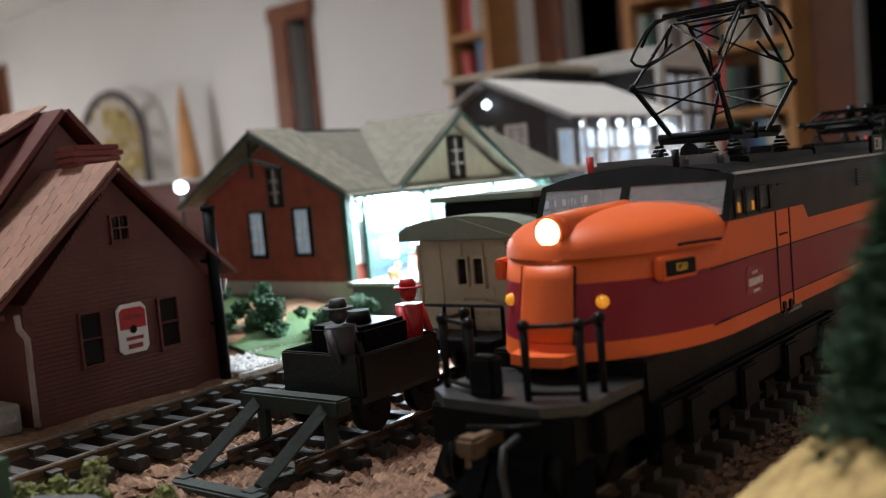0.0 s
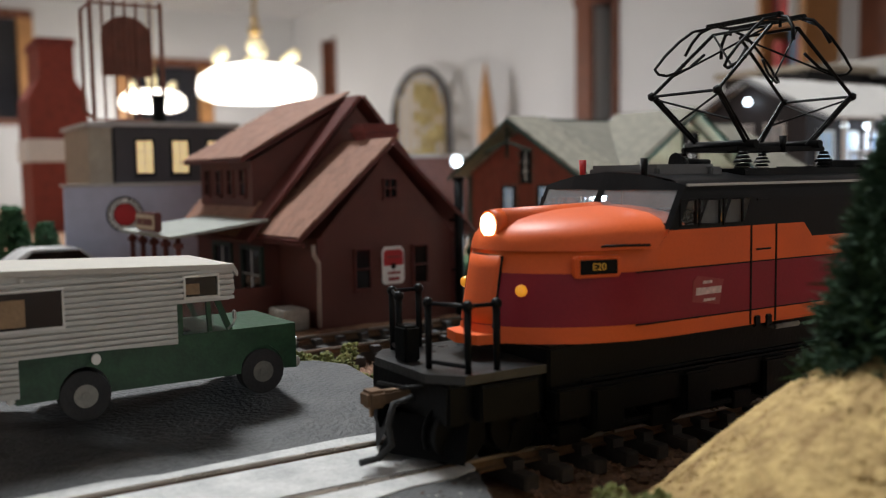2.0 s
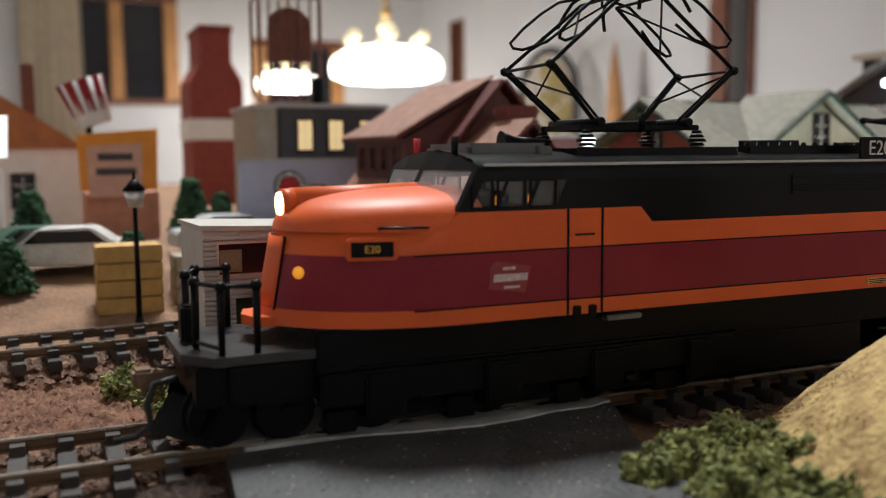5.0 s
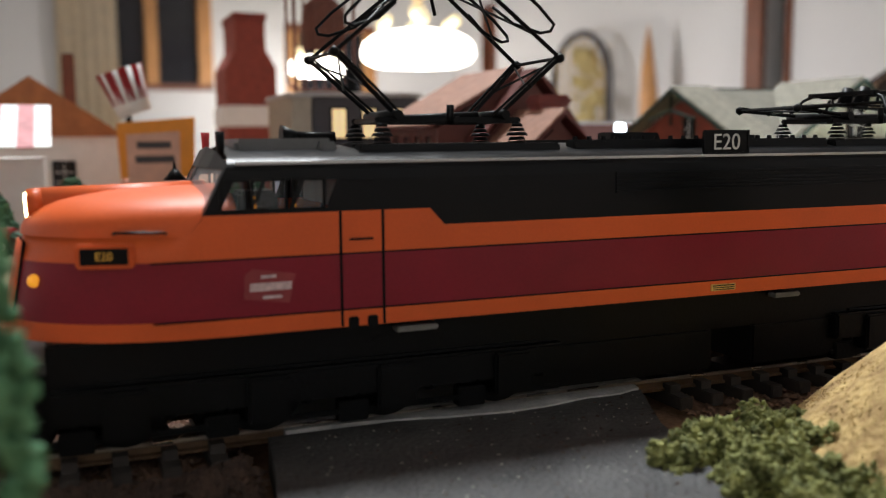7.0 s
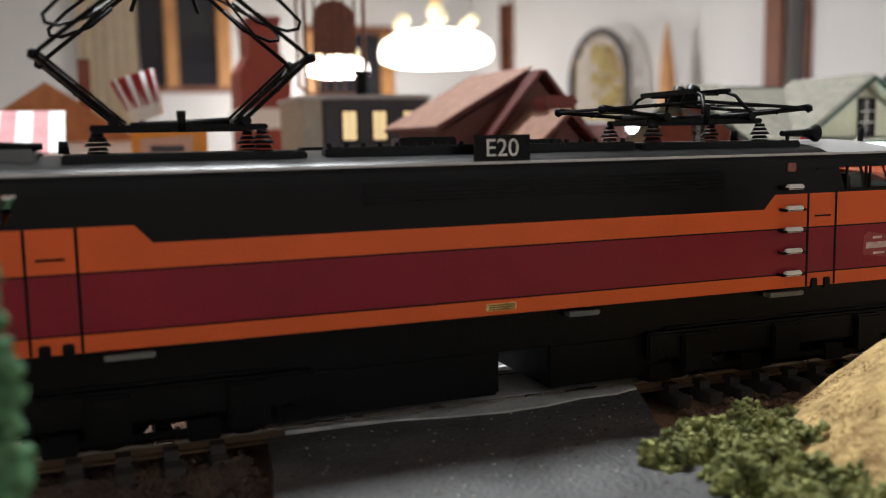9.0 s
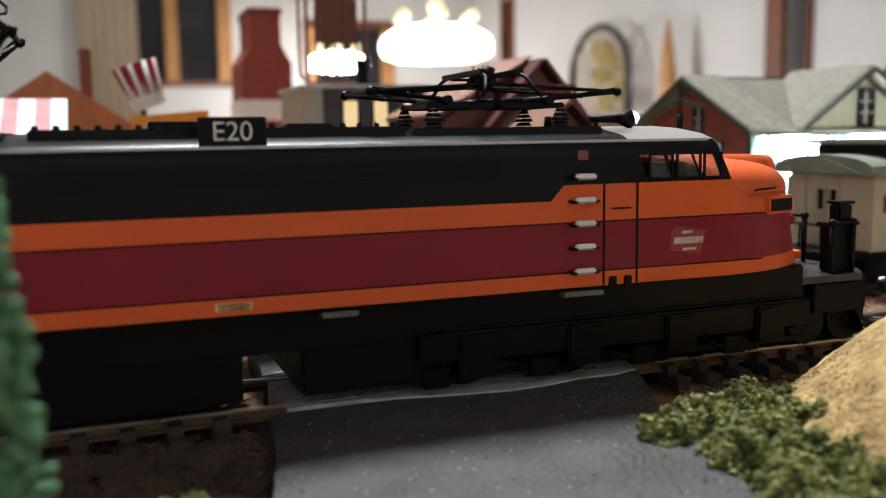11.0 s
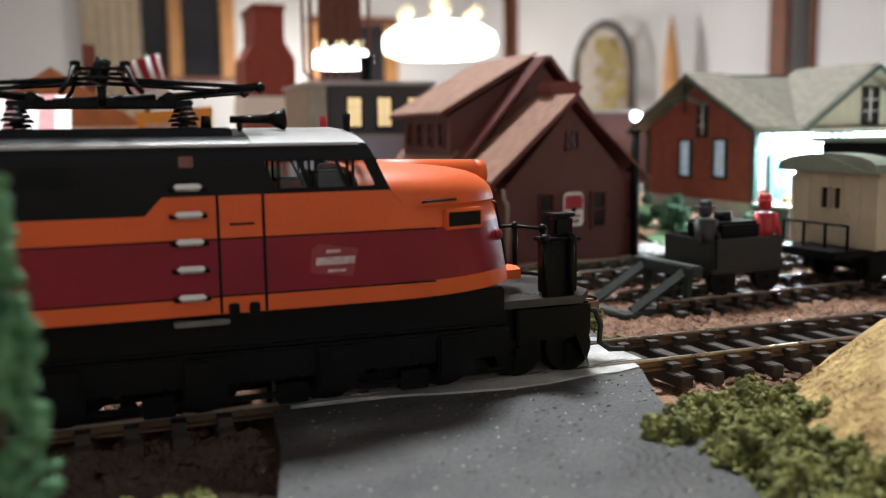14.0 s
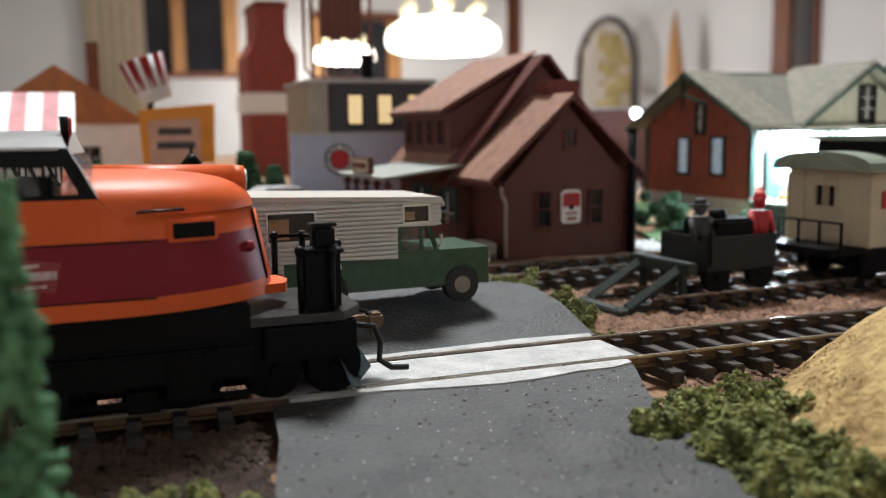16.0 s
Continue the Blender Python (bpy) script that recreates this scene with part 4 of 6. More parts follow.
def pantograph(t, cx, raised):
    p = part("pantograph_base", B(), CHASSIS, t)
    for x in (-12, 12):
        for y in (-7.5, 7.5):
            bm = B()
            insulator(bm, cx + x, y, 49.6)
            part("insulator", bm, CHASSIS, p)
    bm = B()
    for y in (-6.5, 6.5):
        box(bm, cx - 13, cx + 13, y - 0.6, y + 0.6, 53.2, 54.2, 0.2)
    for x in (-12, 0, 12):
        box(bm, cx + x - 0.7, cx + x + 0.7, -7, 7, 53.3, 54.1, 0.2)
    cyl(bm, (cx, -7, 53), (cx, -7, 56.2), 0.55, 0.7, 8)
    cyl(bm, (cx - 7, 0, 53.9), (cx + 8, 0, 54.6), 0.8, 0.8, 8)
    cyl(bm, (cx + 9.5, -8.5, 54.6), (cx + 9.5, 8.5, 54.6), 0.8, 0.8, 8)
    cyl(bm, (cx - 9.5, -8.5, 54.6), (cx - 9.5, 8.5, 54.6), 0.8, 0.8, 8)
    part("base_frame", bm, CHASSIS, p)
    if raised:
        kx, kz, ax, az = 19.8, 64.2, 4.0, 77.0
    else:
        kx, kz, ax, az = 23.0, 56.0, 3.0, 57.4
    for s in (-1, 1):
        foot = lambda y: Vector((cx + s * 9.5, y, 54.8))
        knee = lambda y: Vector((cx + s * kx, y, kz))
        apex = lambda y: Vector((cx - s * ax * (0 if not raised else -1), y, az))
        bm = B()
        for y in (-8.2, 8.2):
            rod(bm, [foot(y * 0.75), knee(y)], 0.42, 6)
            rod(bm, [foot(y * 0.75) + Vector((-s * 1.6, 0, -0.4)), knee(y) + Vector((-s * 0.3, 0, 0.6))], 0.25, 6)
            ball(bm, knee(y), 0.95, 1)
            m = (foot(y * 0.75) + knee(y)) / 2
            ball(bm, m, 0.6, 1)
        rod(bm, [foot(-6), (foot(-6) + knee(-8.2)) * 0.5 * 1.0], 0.2, 5)
        rod(bm, [foot(-6).lerp(knee(-8.2), 0.45), foot(6).lerp(knee(8.2), 0.95)], 0.22, 5)
        rod(bm, [foot(6).lerp(knee(8.2), 0.45), foot(-6).lerp(knee(-8.2), 0.95)], 0.22, 5)
        rod(bm, [knee(-8.2), knee(8.2)], 0.3, 6)
        part("lower_arm", bm, CHASSIS, p)
        bm = B()
        for y in (-8.2, 8.2):
            rod(bm, [knee(y), apex(y * 0.85)], 0.36, 6)
            ball(bm, knee(y).lerp(apex(y * 0.85), 0.5), 0.5, 1)
        rod(bm, [knee(-8.2).lerp(apex(-7), 0.3), apex(7)], 0.22, 5)
        rod(bm, [knee(8.2).lerp(apex(7), 0.3), apex(-7)], 0.22, 5)
        rod(bm, [apex(-7), apex(7)], 0.3, 6)
        part("upper_arm", bm, CHASSIS, p)
    for x in (-3.4, 3.4):
        bm = B()
        pts = [(cx + x * 1.6, -13.2, az - 3.6), (cx + x * 1.3, -12.2, az - 1.0), (cx + x * 1.1, -10.6, az + 0.9), (cx + x, -8, az + 1.7), (cx + x, 8, az + 1.7), (cx + x * 1.1, 10.6, az + 0.9), (cx + x * 1.3, 12.2, az - 1.0), (cx + x * 1.6, 13.2, az - 3.6)]
        if not raised:
            pts = [(a, b, max(c, 55)) for a, b, c in pts]
        rod(bm, pts, 0.36, 6)
        box(bm, cx + x - 0.7, cx + x + 0.7, -9, 9, az + 1.5, az + 2.3, 0.15)
        part("contact_shoe", bm, CHASSIS, p, "blackened metal contact shoe")
        if raised:
            # wire horns that bend out and hook back under the head
            e = 1 if x > 0 else -1
            for y in (-8.2, 8.2):
                bm = B()
                rod(bm, [(cx + e * 3.4, y, az + 1.5), (cx + e * 8, y * 1.05, az + 0.6), (cx + e * 11.5, y * 1.1, az - 1.6), (cx + e * 15.4, y * 1.1, az - 4.6), (cx + e * 18.2, y * 1.1, az - 7.4), (cx + e * 18.0, y, az - 8.4), (cx + e * 16.4, y * 0.92, az - 8.7), (cx + e * 12, y * 0.75, az - 7.2), (cx + e * 8.6, y * 0.62, az - 4.4)], 0.3, 6)
                part("horn_wire", bm, CHASSIS, p)
    bm = B()
    for y in (-6, 6):
        rod(bm, [(cx - 3.4, y, az + 1.4), (cx + 3.4, y, az + 1.4)], 0.3, 6)
        rod(bm, [(cx, y, az), (cx, y, az + 1.5)], 0.3, 6)
    if not raised:
        for y in (-2.2, 2.2):
            cyl(bm, (cx - 0.6, y, 57), (cx + 0.6, y, 60.5), 1.6, 1.2, 8)
    part("head_link", bm, CHASSIS, p)


def loco_roof(t):
    pantograph(t, -47.0, True)
    pantograph(t, 48.0, False)
    for s, c in ((-1, -47), (1, 48)):
        bm = B()
        box(bm, c - 17, c + 18, -12, -8, 47.9, 49.9, 0.3)
        box(bm, c - 17, c + 18, 8, 12, 47.9, 49.9, 0.3)
        box(bm, c - 17, c + 18, -8, 8, 48.8, 50.0, 0.2)
        part("pantograph_deck", bm, BLACK, t)
    bm = B()
    for y in (-9.8, 9.8):
        box(bm, -26, 30, y - 1.6, y + 1.6, 48.2, 50.3, 0.3)
    walkway = part("roof_walkway", bm, BLACK, t)
    bm = B()
    for k in range(20):
        cyl(bm, (-25 + k * 2.8, -9.8, 50.2), (-25 + k * 2.8, -9.8, 50.9), 0.55, 0.4, 6)
    part("rivet", bm, CHASSIS, walkway)
    bm = B()
    box(bm, -9, 2, 4, 9, 49.0, 51.6, 0.2)
    box(bm, 12, 20, -3, 4, 49.0, 51.0, 0.3)
    part("roof_box", bm, BLACK, t)
    for y in (-16.2, 16.2):
        s = -1 if y < 0 else 1
        bm = B()
        box(bm, -3.2, 6.4, y - 0.35, y + 0.35, 47.7, 51.7, 0.15)
        b = part("number_board", bm, CHASSIS, t, "black number board with white letters")
        bm = B()
        for x0, x1, z0, z1 in ((-3.3, 6.5, 51.5, 51.8), (-3.3, 6.5, 47.6, 47.9), (-3.3, -3.0, 47.7, 51.7), (6.2, 6.5, 47.7, 51.7)):
            box(bm, x0, x1, y + s * 0.3, y + s * 0.5, z0, z1)
        part("board_rim", bm, BLACK, b)
        words("number", "E20", 4.0, b, mat("pale_lettering", (0.6, 0.6, 0.57), 0.5), pose(1.6 * MM, (y + s * 0.42) * MM, 49.6 * MM, 90, 0, 0 if s < 0 else 180), 0.05)
    for s in (-1, 1):
        bm = B()
        cyl(bm, (s * 66.5, -6, 51.2), (s * 72.5, -6, 51.2), 0.55, 0.8, 10)
        cyl(bm, (s * 72.5, -6, 51.2), (s * 75.0, -6, 51.2), 0.8, 1.8, 12)
        cyl(bm, (s * 68, -6, 49), (s * 68, -6, 51), 0.4, 0.4, 6)
        cyl(bm, (s * 64, 5, 50), (s * 64, 5, 52.0), 0.9, 0.7, 8)
        part("horn", bm, CHASSIS, t)


WHEELS = []


def loco_chassis(t):
    bm = B()
    box(bm, -110, 110, -13.5, 13.5, 15.5, 22.9, 0.4)
    box(bm, -104, -34, -14.5, 14.5, 12, 17, 0.5)
    box(bm, 34, 104, -14.5, 14.5, 12, 17, 0.5)
    part("underframe", bm, CHASSIS, t)
    for x0, x1 in ((-36, 2), (11, 36)):
        bm = B()
        box(bm, x0, x1, -13.8, 13.8, 8.2, 16, 0.5)
        part("battery_box", bm, CHASSIS, t)
    for sy in (-1, 1):
        for c in (-70, 70):
            bm = B()
            box(bm, c - 40, c + 40, sy * 12.6, sy * 15.6, 11.5, 16.5, 0.4)
            for k in range(4):
                x = c - 30 + k * 20
                box(bm, x - 3.2, x + 3.2, sy * 13, sy * 16.6, 9.0, 16.0, 0.4)
                cyl(bm, (x - 6, sy * 14.2, 11), (x - 6, sy * 14.2, 16), 1.1, 1.1, 8)
                cyl(bm, (x + 6, sy * 14.2, 11), (x + 6, sy * 14.2, 16), 1.1, 1.1, 8)
                box(bm, x - 9, x - 4.2, sy * 12, sy * 14.5, 7.2, 10.5, 0.2)
            box(bm, c - 40, c + 40, sy * 13.3, sy * 14.2, 8.3, 9.2, 0.2)
            part("truck_frame", bm, CHASSIS, t)
        # pale grey strips stand for light showing through gaps below the skirt
        for x, w in ((-60, 7), (14, 6), (56, 8)):
            bm = B()
            box(bm, x, x + w, sy * 14.0, sy * 16.2, 20.9, 21.8, 0.2)
            part("bracket", bm, mat("grey_gap_glint", (0.19, 0.185, 0.175), 0.5), t)
    for c in (-100, -80, -60, -40, 40, 60, 80, 100):
        r = 6.4
        bm = B()
        for s in (-1, 1):
            cyl(bm, (0, s * 7.0, 0), (0, s * 7.6, 0), r + 0.7, r + 0.7, 24)
            cyl(bm, (0, s * 7.6, 0), (0, s * 10.2, 0), r, r - 0.1, 24)
            for k in range(6):
                a = k * math.pi / 3
                box(bm, -0.5, 0.5, s * 10.0, s * 10.5, 0.8, r - 1.0, 0, Matrix.Rotation(a, 4, "Y"))
        cyl(bm, (0, -11, 0), (0, 11, 0), 1.0, 1.0, 10)
        w = part("wheelset", bm, CHASSIS, t)
        w.matrix_basis = pose(c * MM, 0, (6.0 + r) * MM)
        WHEELS.append((w, c, r))
    for s in (-1, 1):
        # end platform with steps, railing, coupler and pilot
        bm = B()
        prism(bm, [(s * 106, -13), (s * 125, -13), (s * 129, -8), (s * 129, 8), (s * 125, 13), (s * 106, 13)], "z", 18.8, 20.2)
        part("platform", bm, mat("platform_grey", (0.040, 0.040, 0.040), 0.32, 0.3), t, "bare grey end platform")
        bm = B()
        box(bm, s * 108, s * 127.5, -12, 12, 12.5, 18.8, 0.4)
        for y in (-12.5, 12.5):
            box(bm, s * 112, s * 123, y - 1.5, y + 1.5, 13.0, 18.6, 0.3)
        part("end_beam", bm, CHASSIS, t)
        r = 4.6
        for c in (114, 124):
            bm = B()
            for q in (-1, 1):
                cyl(bm, (0, q * 7.0, 0), (0, q * 7.6, 0), r + 0.6, r + 0.6, 20)
                cyl(bm, (0, q * 7.6, 0), (0, q * 10.0, 0), r, r - 0.1, 20)
                box(bm, -0.4, 0.4, q * 9.9, q * 10.3, -r + 1, r - 1)
            cyl(bm, (0, -11, 0), (0, 11, 0), 0.9, 0.9, 8)
            w = part("wheelset", bm, CHASSIS, t)
            w.matrix_basis = pose(s * c * MM, 0, (6.0 + r) * MM)
            WHEELS.append((w, s * c, r))
        bm = B()
        for q in (-1, 1):
            vs = [(s * 129.5, 0.4 * q, 13), (s * 124, 12.5 * q, 13), (s * 126, 14 * q, 7.2), (s * 133, 0.4 * q, 7.2)]
            bm.faces.new([bm.verts.new(v) for v in vs])
        bmesh.ops.solidify(bm, geom=bm.faces[:], thickness=0.6)
        part("pilot", bm, CHASSIS, t, "black plough-shaped pilot")
        bm = B()
        box(bm, s * 126, s * 132.5, -1.1, 1.1, 14.6, 16.6, 0.3)
        box(bm, s * 132, s * 135.2, -1.9, 1.6, 14.2, 17.0, 0.5)
        cyl(bm, (s * 133.6, 0.6, 12.6), (s * 133.6, 0.6, 14.3), 0.4, 0.4, 6)
        part("coupler", bm, RAILMETAL, t)
        bm = B()
        rod(bm, [(s * 129, -4.5, 16), (s * 132.5, -4.5, 15.4), (s * 133.6, -4.8, 12.5), (s * 133.2, -5, 9.4), (s * 135.5, -5, 7.8), (s * 138.5, -5, 7.6)], 0.55, 8)
        part("air_hose", bm, RUBBER, t)
        bm = B()
        rod(bm, [(s * 130, -9, 18.6), (s * 131.6, -6, 18.2), (s * 131.6, 2, 17.4)], 0.3, 6)
        part("cut_lever", bm, CHASSIS, t)
        rail = part("railing", B(), CHASSIS, t, "black pipe railing")
        for y in (-1, 1):
            posts = ((118.4, 11.6), (123.6, 11.6), (126.2, 4.6))
            for x, yy in posts:
                bm = B()
                cyl(bm, (s * x, y * yy, 19.5), (s * x, y * yy, 30.1), 0.5, 0.62, 8)
                ball(bm, (s * x, y * yy, 30.3), 0.9, 2)
                part("post", bm, CHASSIS, rail)
            bm = B()
            rod(bm, [(s * 118.4, y * 11.6, 30.2), (s * 123.6, y * 11.6, 30.3), (s * 126.2, y * 4.6, 30.2)], 0.35, 6)
            rod(bm, [(s * 123.6, y * 11.6, 21.2), (s * 126.2, y * 4.6, 21.2)], 0.35, 6)
            part("handrail", bm, CHASSIS, rail)
        if s > 0:
            bm = B()
            box(bm, 118.9, 125.4, -10.8, -7.4, 20.1, 30.0, 0.5)
            box(bm, 118.4, 125.9, -11.2, -7.0, 29.6, 30.3, 0.2)
            box(bm, 120.8, 124.6, -10.6, -7.6, 30.2, 34.0, 0.5)
            box(bm, 120.5, 124.9, -10.9, -7.3, 33.9, 34.5, 0.2)
            part("relay_box", bm, CHASSIS, t, "dark stepped equipment box on the platform")
        else:
            bm = B()
            box(bm, -127.6, -124.8, 0.2, 4, 20.1, 26.0, 0.4)
            part("relay_box", bm, CHASSIS, t)


def locomotive():
    t = thing("locomotive", "orange, maroon and black model electric locomotive with pantographs", "locomotive", 264, 0, 0)
    loco_hull(t)
    loco_upper(t)
    loco_roof(t)
    loco_chassis(t)
    return t


LOCO = locomotive()


# ---------------- buildings
def sash(parent, m, w, h, glow, frame_mat, nx=2, nz=2, name="window"):
    """A window in the plane y = 0, facing -y: casing, glazing bars, pane and sill."""
    bm = B()
    f = max(0.45, w * 0.1)
    for x0, x1, z0, z1 in ((-w / 2 - f, -w / 2, -f, h + f), (w / 2, w / 2 + f, -f, h + f), (-w / 2, w / 2, h, h + f), (-w / 2, w / 2, -f, 0)):
        box(bm, x0, x1, -0.7, 0.5, z0, z1)
    bm.transform(m)
    wd = part(name, bm, frame_mat, parent)
    bm = B()
    for k in range(1, nx):
        box(bm, -w / 2 + w * k / nx - 0.16, -w / 2 + w * k / nx + 0.16, -0.45, 0.2, 0, h)
    for k in range(1, nz):
        box(bm, -w / 2, w / 2, -0.5, 0.2, h * k / nz - 0.2, h * k / nz + 0.2)
    bm.transform(m)
    part("glazing_bar", bm, WHITE if frame_mat is not HOUSETRIM else HOUSETRIM, wd)
    bm = B()
    box(bm, -w / 2, w / 2, 0.05, 0.3, 0, h)
    bm.transform(m)
    part("pane", bm, glow, wd)
    bm = B()
    box(bm, -w / 2 - f - 0.4, w / 2 + f + 0.4, -1.3, 0.4, -f - 0.5, -f)
    bm.transform(m)
    part("sill", bm, frame_mat, wd)
    return wd


def shingle_field(parent, name, o, ux, uz, length, height, rows, w, material, seed, thick=0.5, limit=None):
    """Overlapping shingles on a roof plane: o is its lower corner, ux runs along the eave, uz up the slope."""
    r = random.Random(seed)
    o, ux, uz = Vector(o), Vector(ux).normalized(), Vector(uz).normalized()
    n = ux.cross(uz).normalized()
    bm = B()
    h = height / rows
    box(bm, -w / 2 + 0.05, w / 2 - 0.05, 0, h * 1.25, 0, thick)
    data = mesh_of(bm, name, material)
    base = Matrix((ux, uz, n)).transposed().to_4x4()
    for k in range(rows):
        x = -(k % 2) * w / 2
        while x < length + w / 2:
            c = min(max(x, w / 2), length - w / 2)
            if limit is None or limit(c, (k + 0.5) * h):
                p = o + ux * c + uz * (h * k) + n * (0.05 + r.uniform(0, 0.1))
                piece(name, data, parent, Matrix.Translation(p * MM) @ base @ pose(0, 0, 0, 4.0 + r.uniform(-1.2, 1.2), 0, r.uniform(-.8, .8)))
            x += w


def gable_block(parent, name, x0, x1, y0, y1, zt, zr, material, z0=-3.0):
    """Walls of a block whose gables face -y and +y."""
    bm = B()
    prism(bm, [(x0, z0), (x1, z0), (x1, zt), ((x0 + x1) / 2, zr), (x0, zt)], "y", y0, y1)
    return part(name, bm, material, parent)


def roof_slab(parent, pts, thick, material, name="roof", label=""):
    """A sloping slab through four corner points."""
    bm = B()
    a, b, c, d = [Vector(p) for p in pts]
    n = (b - a).cross(d - a).normalized()
    if n.z < 0:
        n = -n
    lo = [bm.verts.new(p) for p in (a, b, c, d)]
    hi = [bm.verts.new(p + n * thick) for p in (a, b, c, d)]
    fs = [bm.faces.new(lo), bm.faces.new(hi[::-1])]
    for i in range(4):
        fs.append(bm.faces.new((lo[i], lo[(i + 1) % 4], hi[(i + 1) % 4], hi[i])))
    bmesh.ops.recalc_face_normals(bm, faces=fs)
    return part(name, bm, material, parent, label)


CHIMBRICK = mat("chimney_brick", (0.17, 0.030, 0.023), 0.6, vary=0.2, size=3)


def store():
    t = thing("general_store", "dark red-brown clapboard general store with shingled roofs", "building", 0, 139, 0)
    # annex, gable towards the track
    gable_block(t, "annex_wall", 148.5, 196.5, 0, 30, 27, 52.5, HOUSE)
    for k in range(26):
        z = 0.6 + 1.02 * k
        half = 24.0
        bm = B()
        box(bm, 172.5 - half, 172.5 + half, -0.30, 0.05, z, z + 0.85)
        part("clapboard", bm, HOUSE, t)
    for k in range(22):
        z = 27.2 + 1.02 * k
        half = 24.0 * (1 - (z + 0.9 - 27) / 25.5)
        if half > 1:
            bm = B()
            box(bm, 172.5 - half, 172.5 + half, -0.30, 0.05, z, z + 0.85)
            part("clapboard", bm, HOUSE, t)
    for x in (148.5, 196.5):
        bm = B()
        box(bm, x - 0.8, x + 0.8, -0.55, 0.6, 0, 27)
        part("corner_board", bm, HOUSETRIM, t)
    # main block, taller, gable behind the annex
    gable_block(t, "main_wall", 143, 213, 28, 86, 27, 68.5, HOUSE)
    # annex roof
    z_e, x_l, x_r, zr = 26.2, 140.5, 203.5, 54.2
    roof_slab(t, [(x_l, -4, z_e), (172.3, -4, zr), (172.3, 30, zr), (x_l, 30, z_e)], 1.0, HOUSETRIM, "annex_roof")
    roof_slab(t, [(x_r, -4, z_e), (172.3, -4, zr), (172.3, 30, zr), (x_r, 30, z_e)], 1.0, HOUSETRIM, "annex_roof")
    d = Vector((172.3 - x_l, 0, zr - z_e))
    shingle_field(t, "shingle", (x_l, 30, z_e + 1.3), (0, -1, 0), d, 34, d.length, 13, 3.4, HOUSEROOF, 3)
    # main roof with the broad dormer
    zr2, zl2 = 71.0, 25.0
    roof_slab(t, [(219, 24, 24), (178, 24, zr2), (178, 90, zr2), (219, 90, 24)], 1.3, HOUSETRIM, "main_roof")
    roof_slab(t, [(137, 24, zl2), (178, 24, zr2), (178, 34, zr2), (137, 34, zl2)], 1.3, HOUSETRIM, "main_roof")
    roof_slab(t, [(137, 34, zl2), (146, 34, 35.2), (146, 90, 35.2), (137, 90, zl2)], 1.3, HOUSETRIM, "main_roof")
    d = Vector((9, 0, 10.2))
    shingle_field(t, "shingle", (137, 90, zl2 + 1.5), (0, -1, 0), d, 56, d.length, 5, 3.6, HOUSEROOF, 4)
    # dormer
    bm = B()
    prism(bm, [(143.5, 36), (143.5, 50.5), (177, 69), (177, 36)], "y", 36, 82)
    part("dormer_wall", bm, HOUSE, t)
    roof_slab(t, [(139, 33, 50), (178, 33, 71.2), (178, 86, 71.2), (139, 86, 50)], 1.0, HOUSETRIM, "dormer_roof")
    d = Vector((39, 0, 21.2))
    shingle_field(t, "shingle", (139, 86, 51.3), (0, -1, 0), d, 53, d.length, 13, 3.6, HOUSEROOF, 5)
    for k in range(4):
        m = Matrix.Translation((143.4, 43 + k * 10.6, 39.5)) @ Matrix.Rotation(-math.pi / 2, 4, "Z")
        sash(t, m, 4.6, 8.2, HOUSEDARK, HOUSETRIM, 1, 2, "dormer_window")
    for x, zz in ((162.8, 11.2), (183.7, 11.4)):
        sash(t, Matrix.Translation((x, -0.5, zz)), 5.0, 11.6, HOUSEDARK, HOUSETRIM, 1, 2)
    sash(t, Matrix.Translation((173.0, -0.5, 38.6)), 4.2, 5.4, HOUSEDARK, HOUSETRIM, 2, 2, "attic_window")
    # chimney
    bm = B()
    box(bm, 172, 183, 12, 19, 40, 58.0, 0.3)
    c = part("chimney", bm, CHIMBRICK, t, "red brick chimney")
    for z, o in ((57.6, 0.7), (59.0, 1.3), (60.4, 0.6)):
        bm = B()
        box(bm, 172 - o, 183 + o, 12 - o, 19 + o, z, z + 1.3, 0.2)
        part("chimney_course", bm, CHIMBRICK, c)
    # drain pipes at both ends of the gable
    for x, s in ((146, -1), (199, 1)):
        bm = B()
        rod(bm, [(x + s * 1.0, -3.0, 25.5), (x + s * 0.6, -2.6, 22.5), (x - s * 1.4, -1.6, 20.0), (x - s * 1.4, -1.4, 1.0)], 0.7, 8)
        part("drain_pipe", bm, mat("weathered_pipe", (0.34, 0.27, 0.23), 0.5, vary=0.25, size=5), t)
    bm = B()
    box(bm, 141, 141.8, -4.5, 32, 25.0, 26.2, 0.2)
    part("gutter", bm, HOUSETRIM, t)
    # porch along the long side
    roof_slab(t, [(112, 22, 27.5), (143, 22, 31.5), (143, 74, 31.5), (112, 74, 27.5)], 0.9, mat("pale_porch_roof", (0.27, 0.28, 0.25), 0.6), "porch_roof", "pale sheet porch roof")
    for k in range(5):
        bm = B()
        y = 25 + k * 11.5
        cyl(bm, (115, y, 2.5), (115, y, 27.6), 1.0, 0.8, 8)
        box(bm, 113.8, 116.2, y - 1.2, y + 1.2, 24.6, 26.2)
        part("porch_post", bm, HOUSETRIM, t)
    bm = B()
    box(bm, 112, 143, 22, 74, 0, 2.6)
    part("porch_deck", bm, WOODDECK, t)
    bm = B()
    box(bm, 113, 143, 21.5, 23, 2.6, 11.5)
    part("porch_rail", bm, HOUSE, t)
    bm = B()
    box(bm, 112, 114, 36, 56, 29.0, 35.0, 0.4)
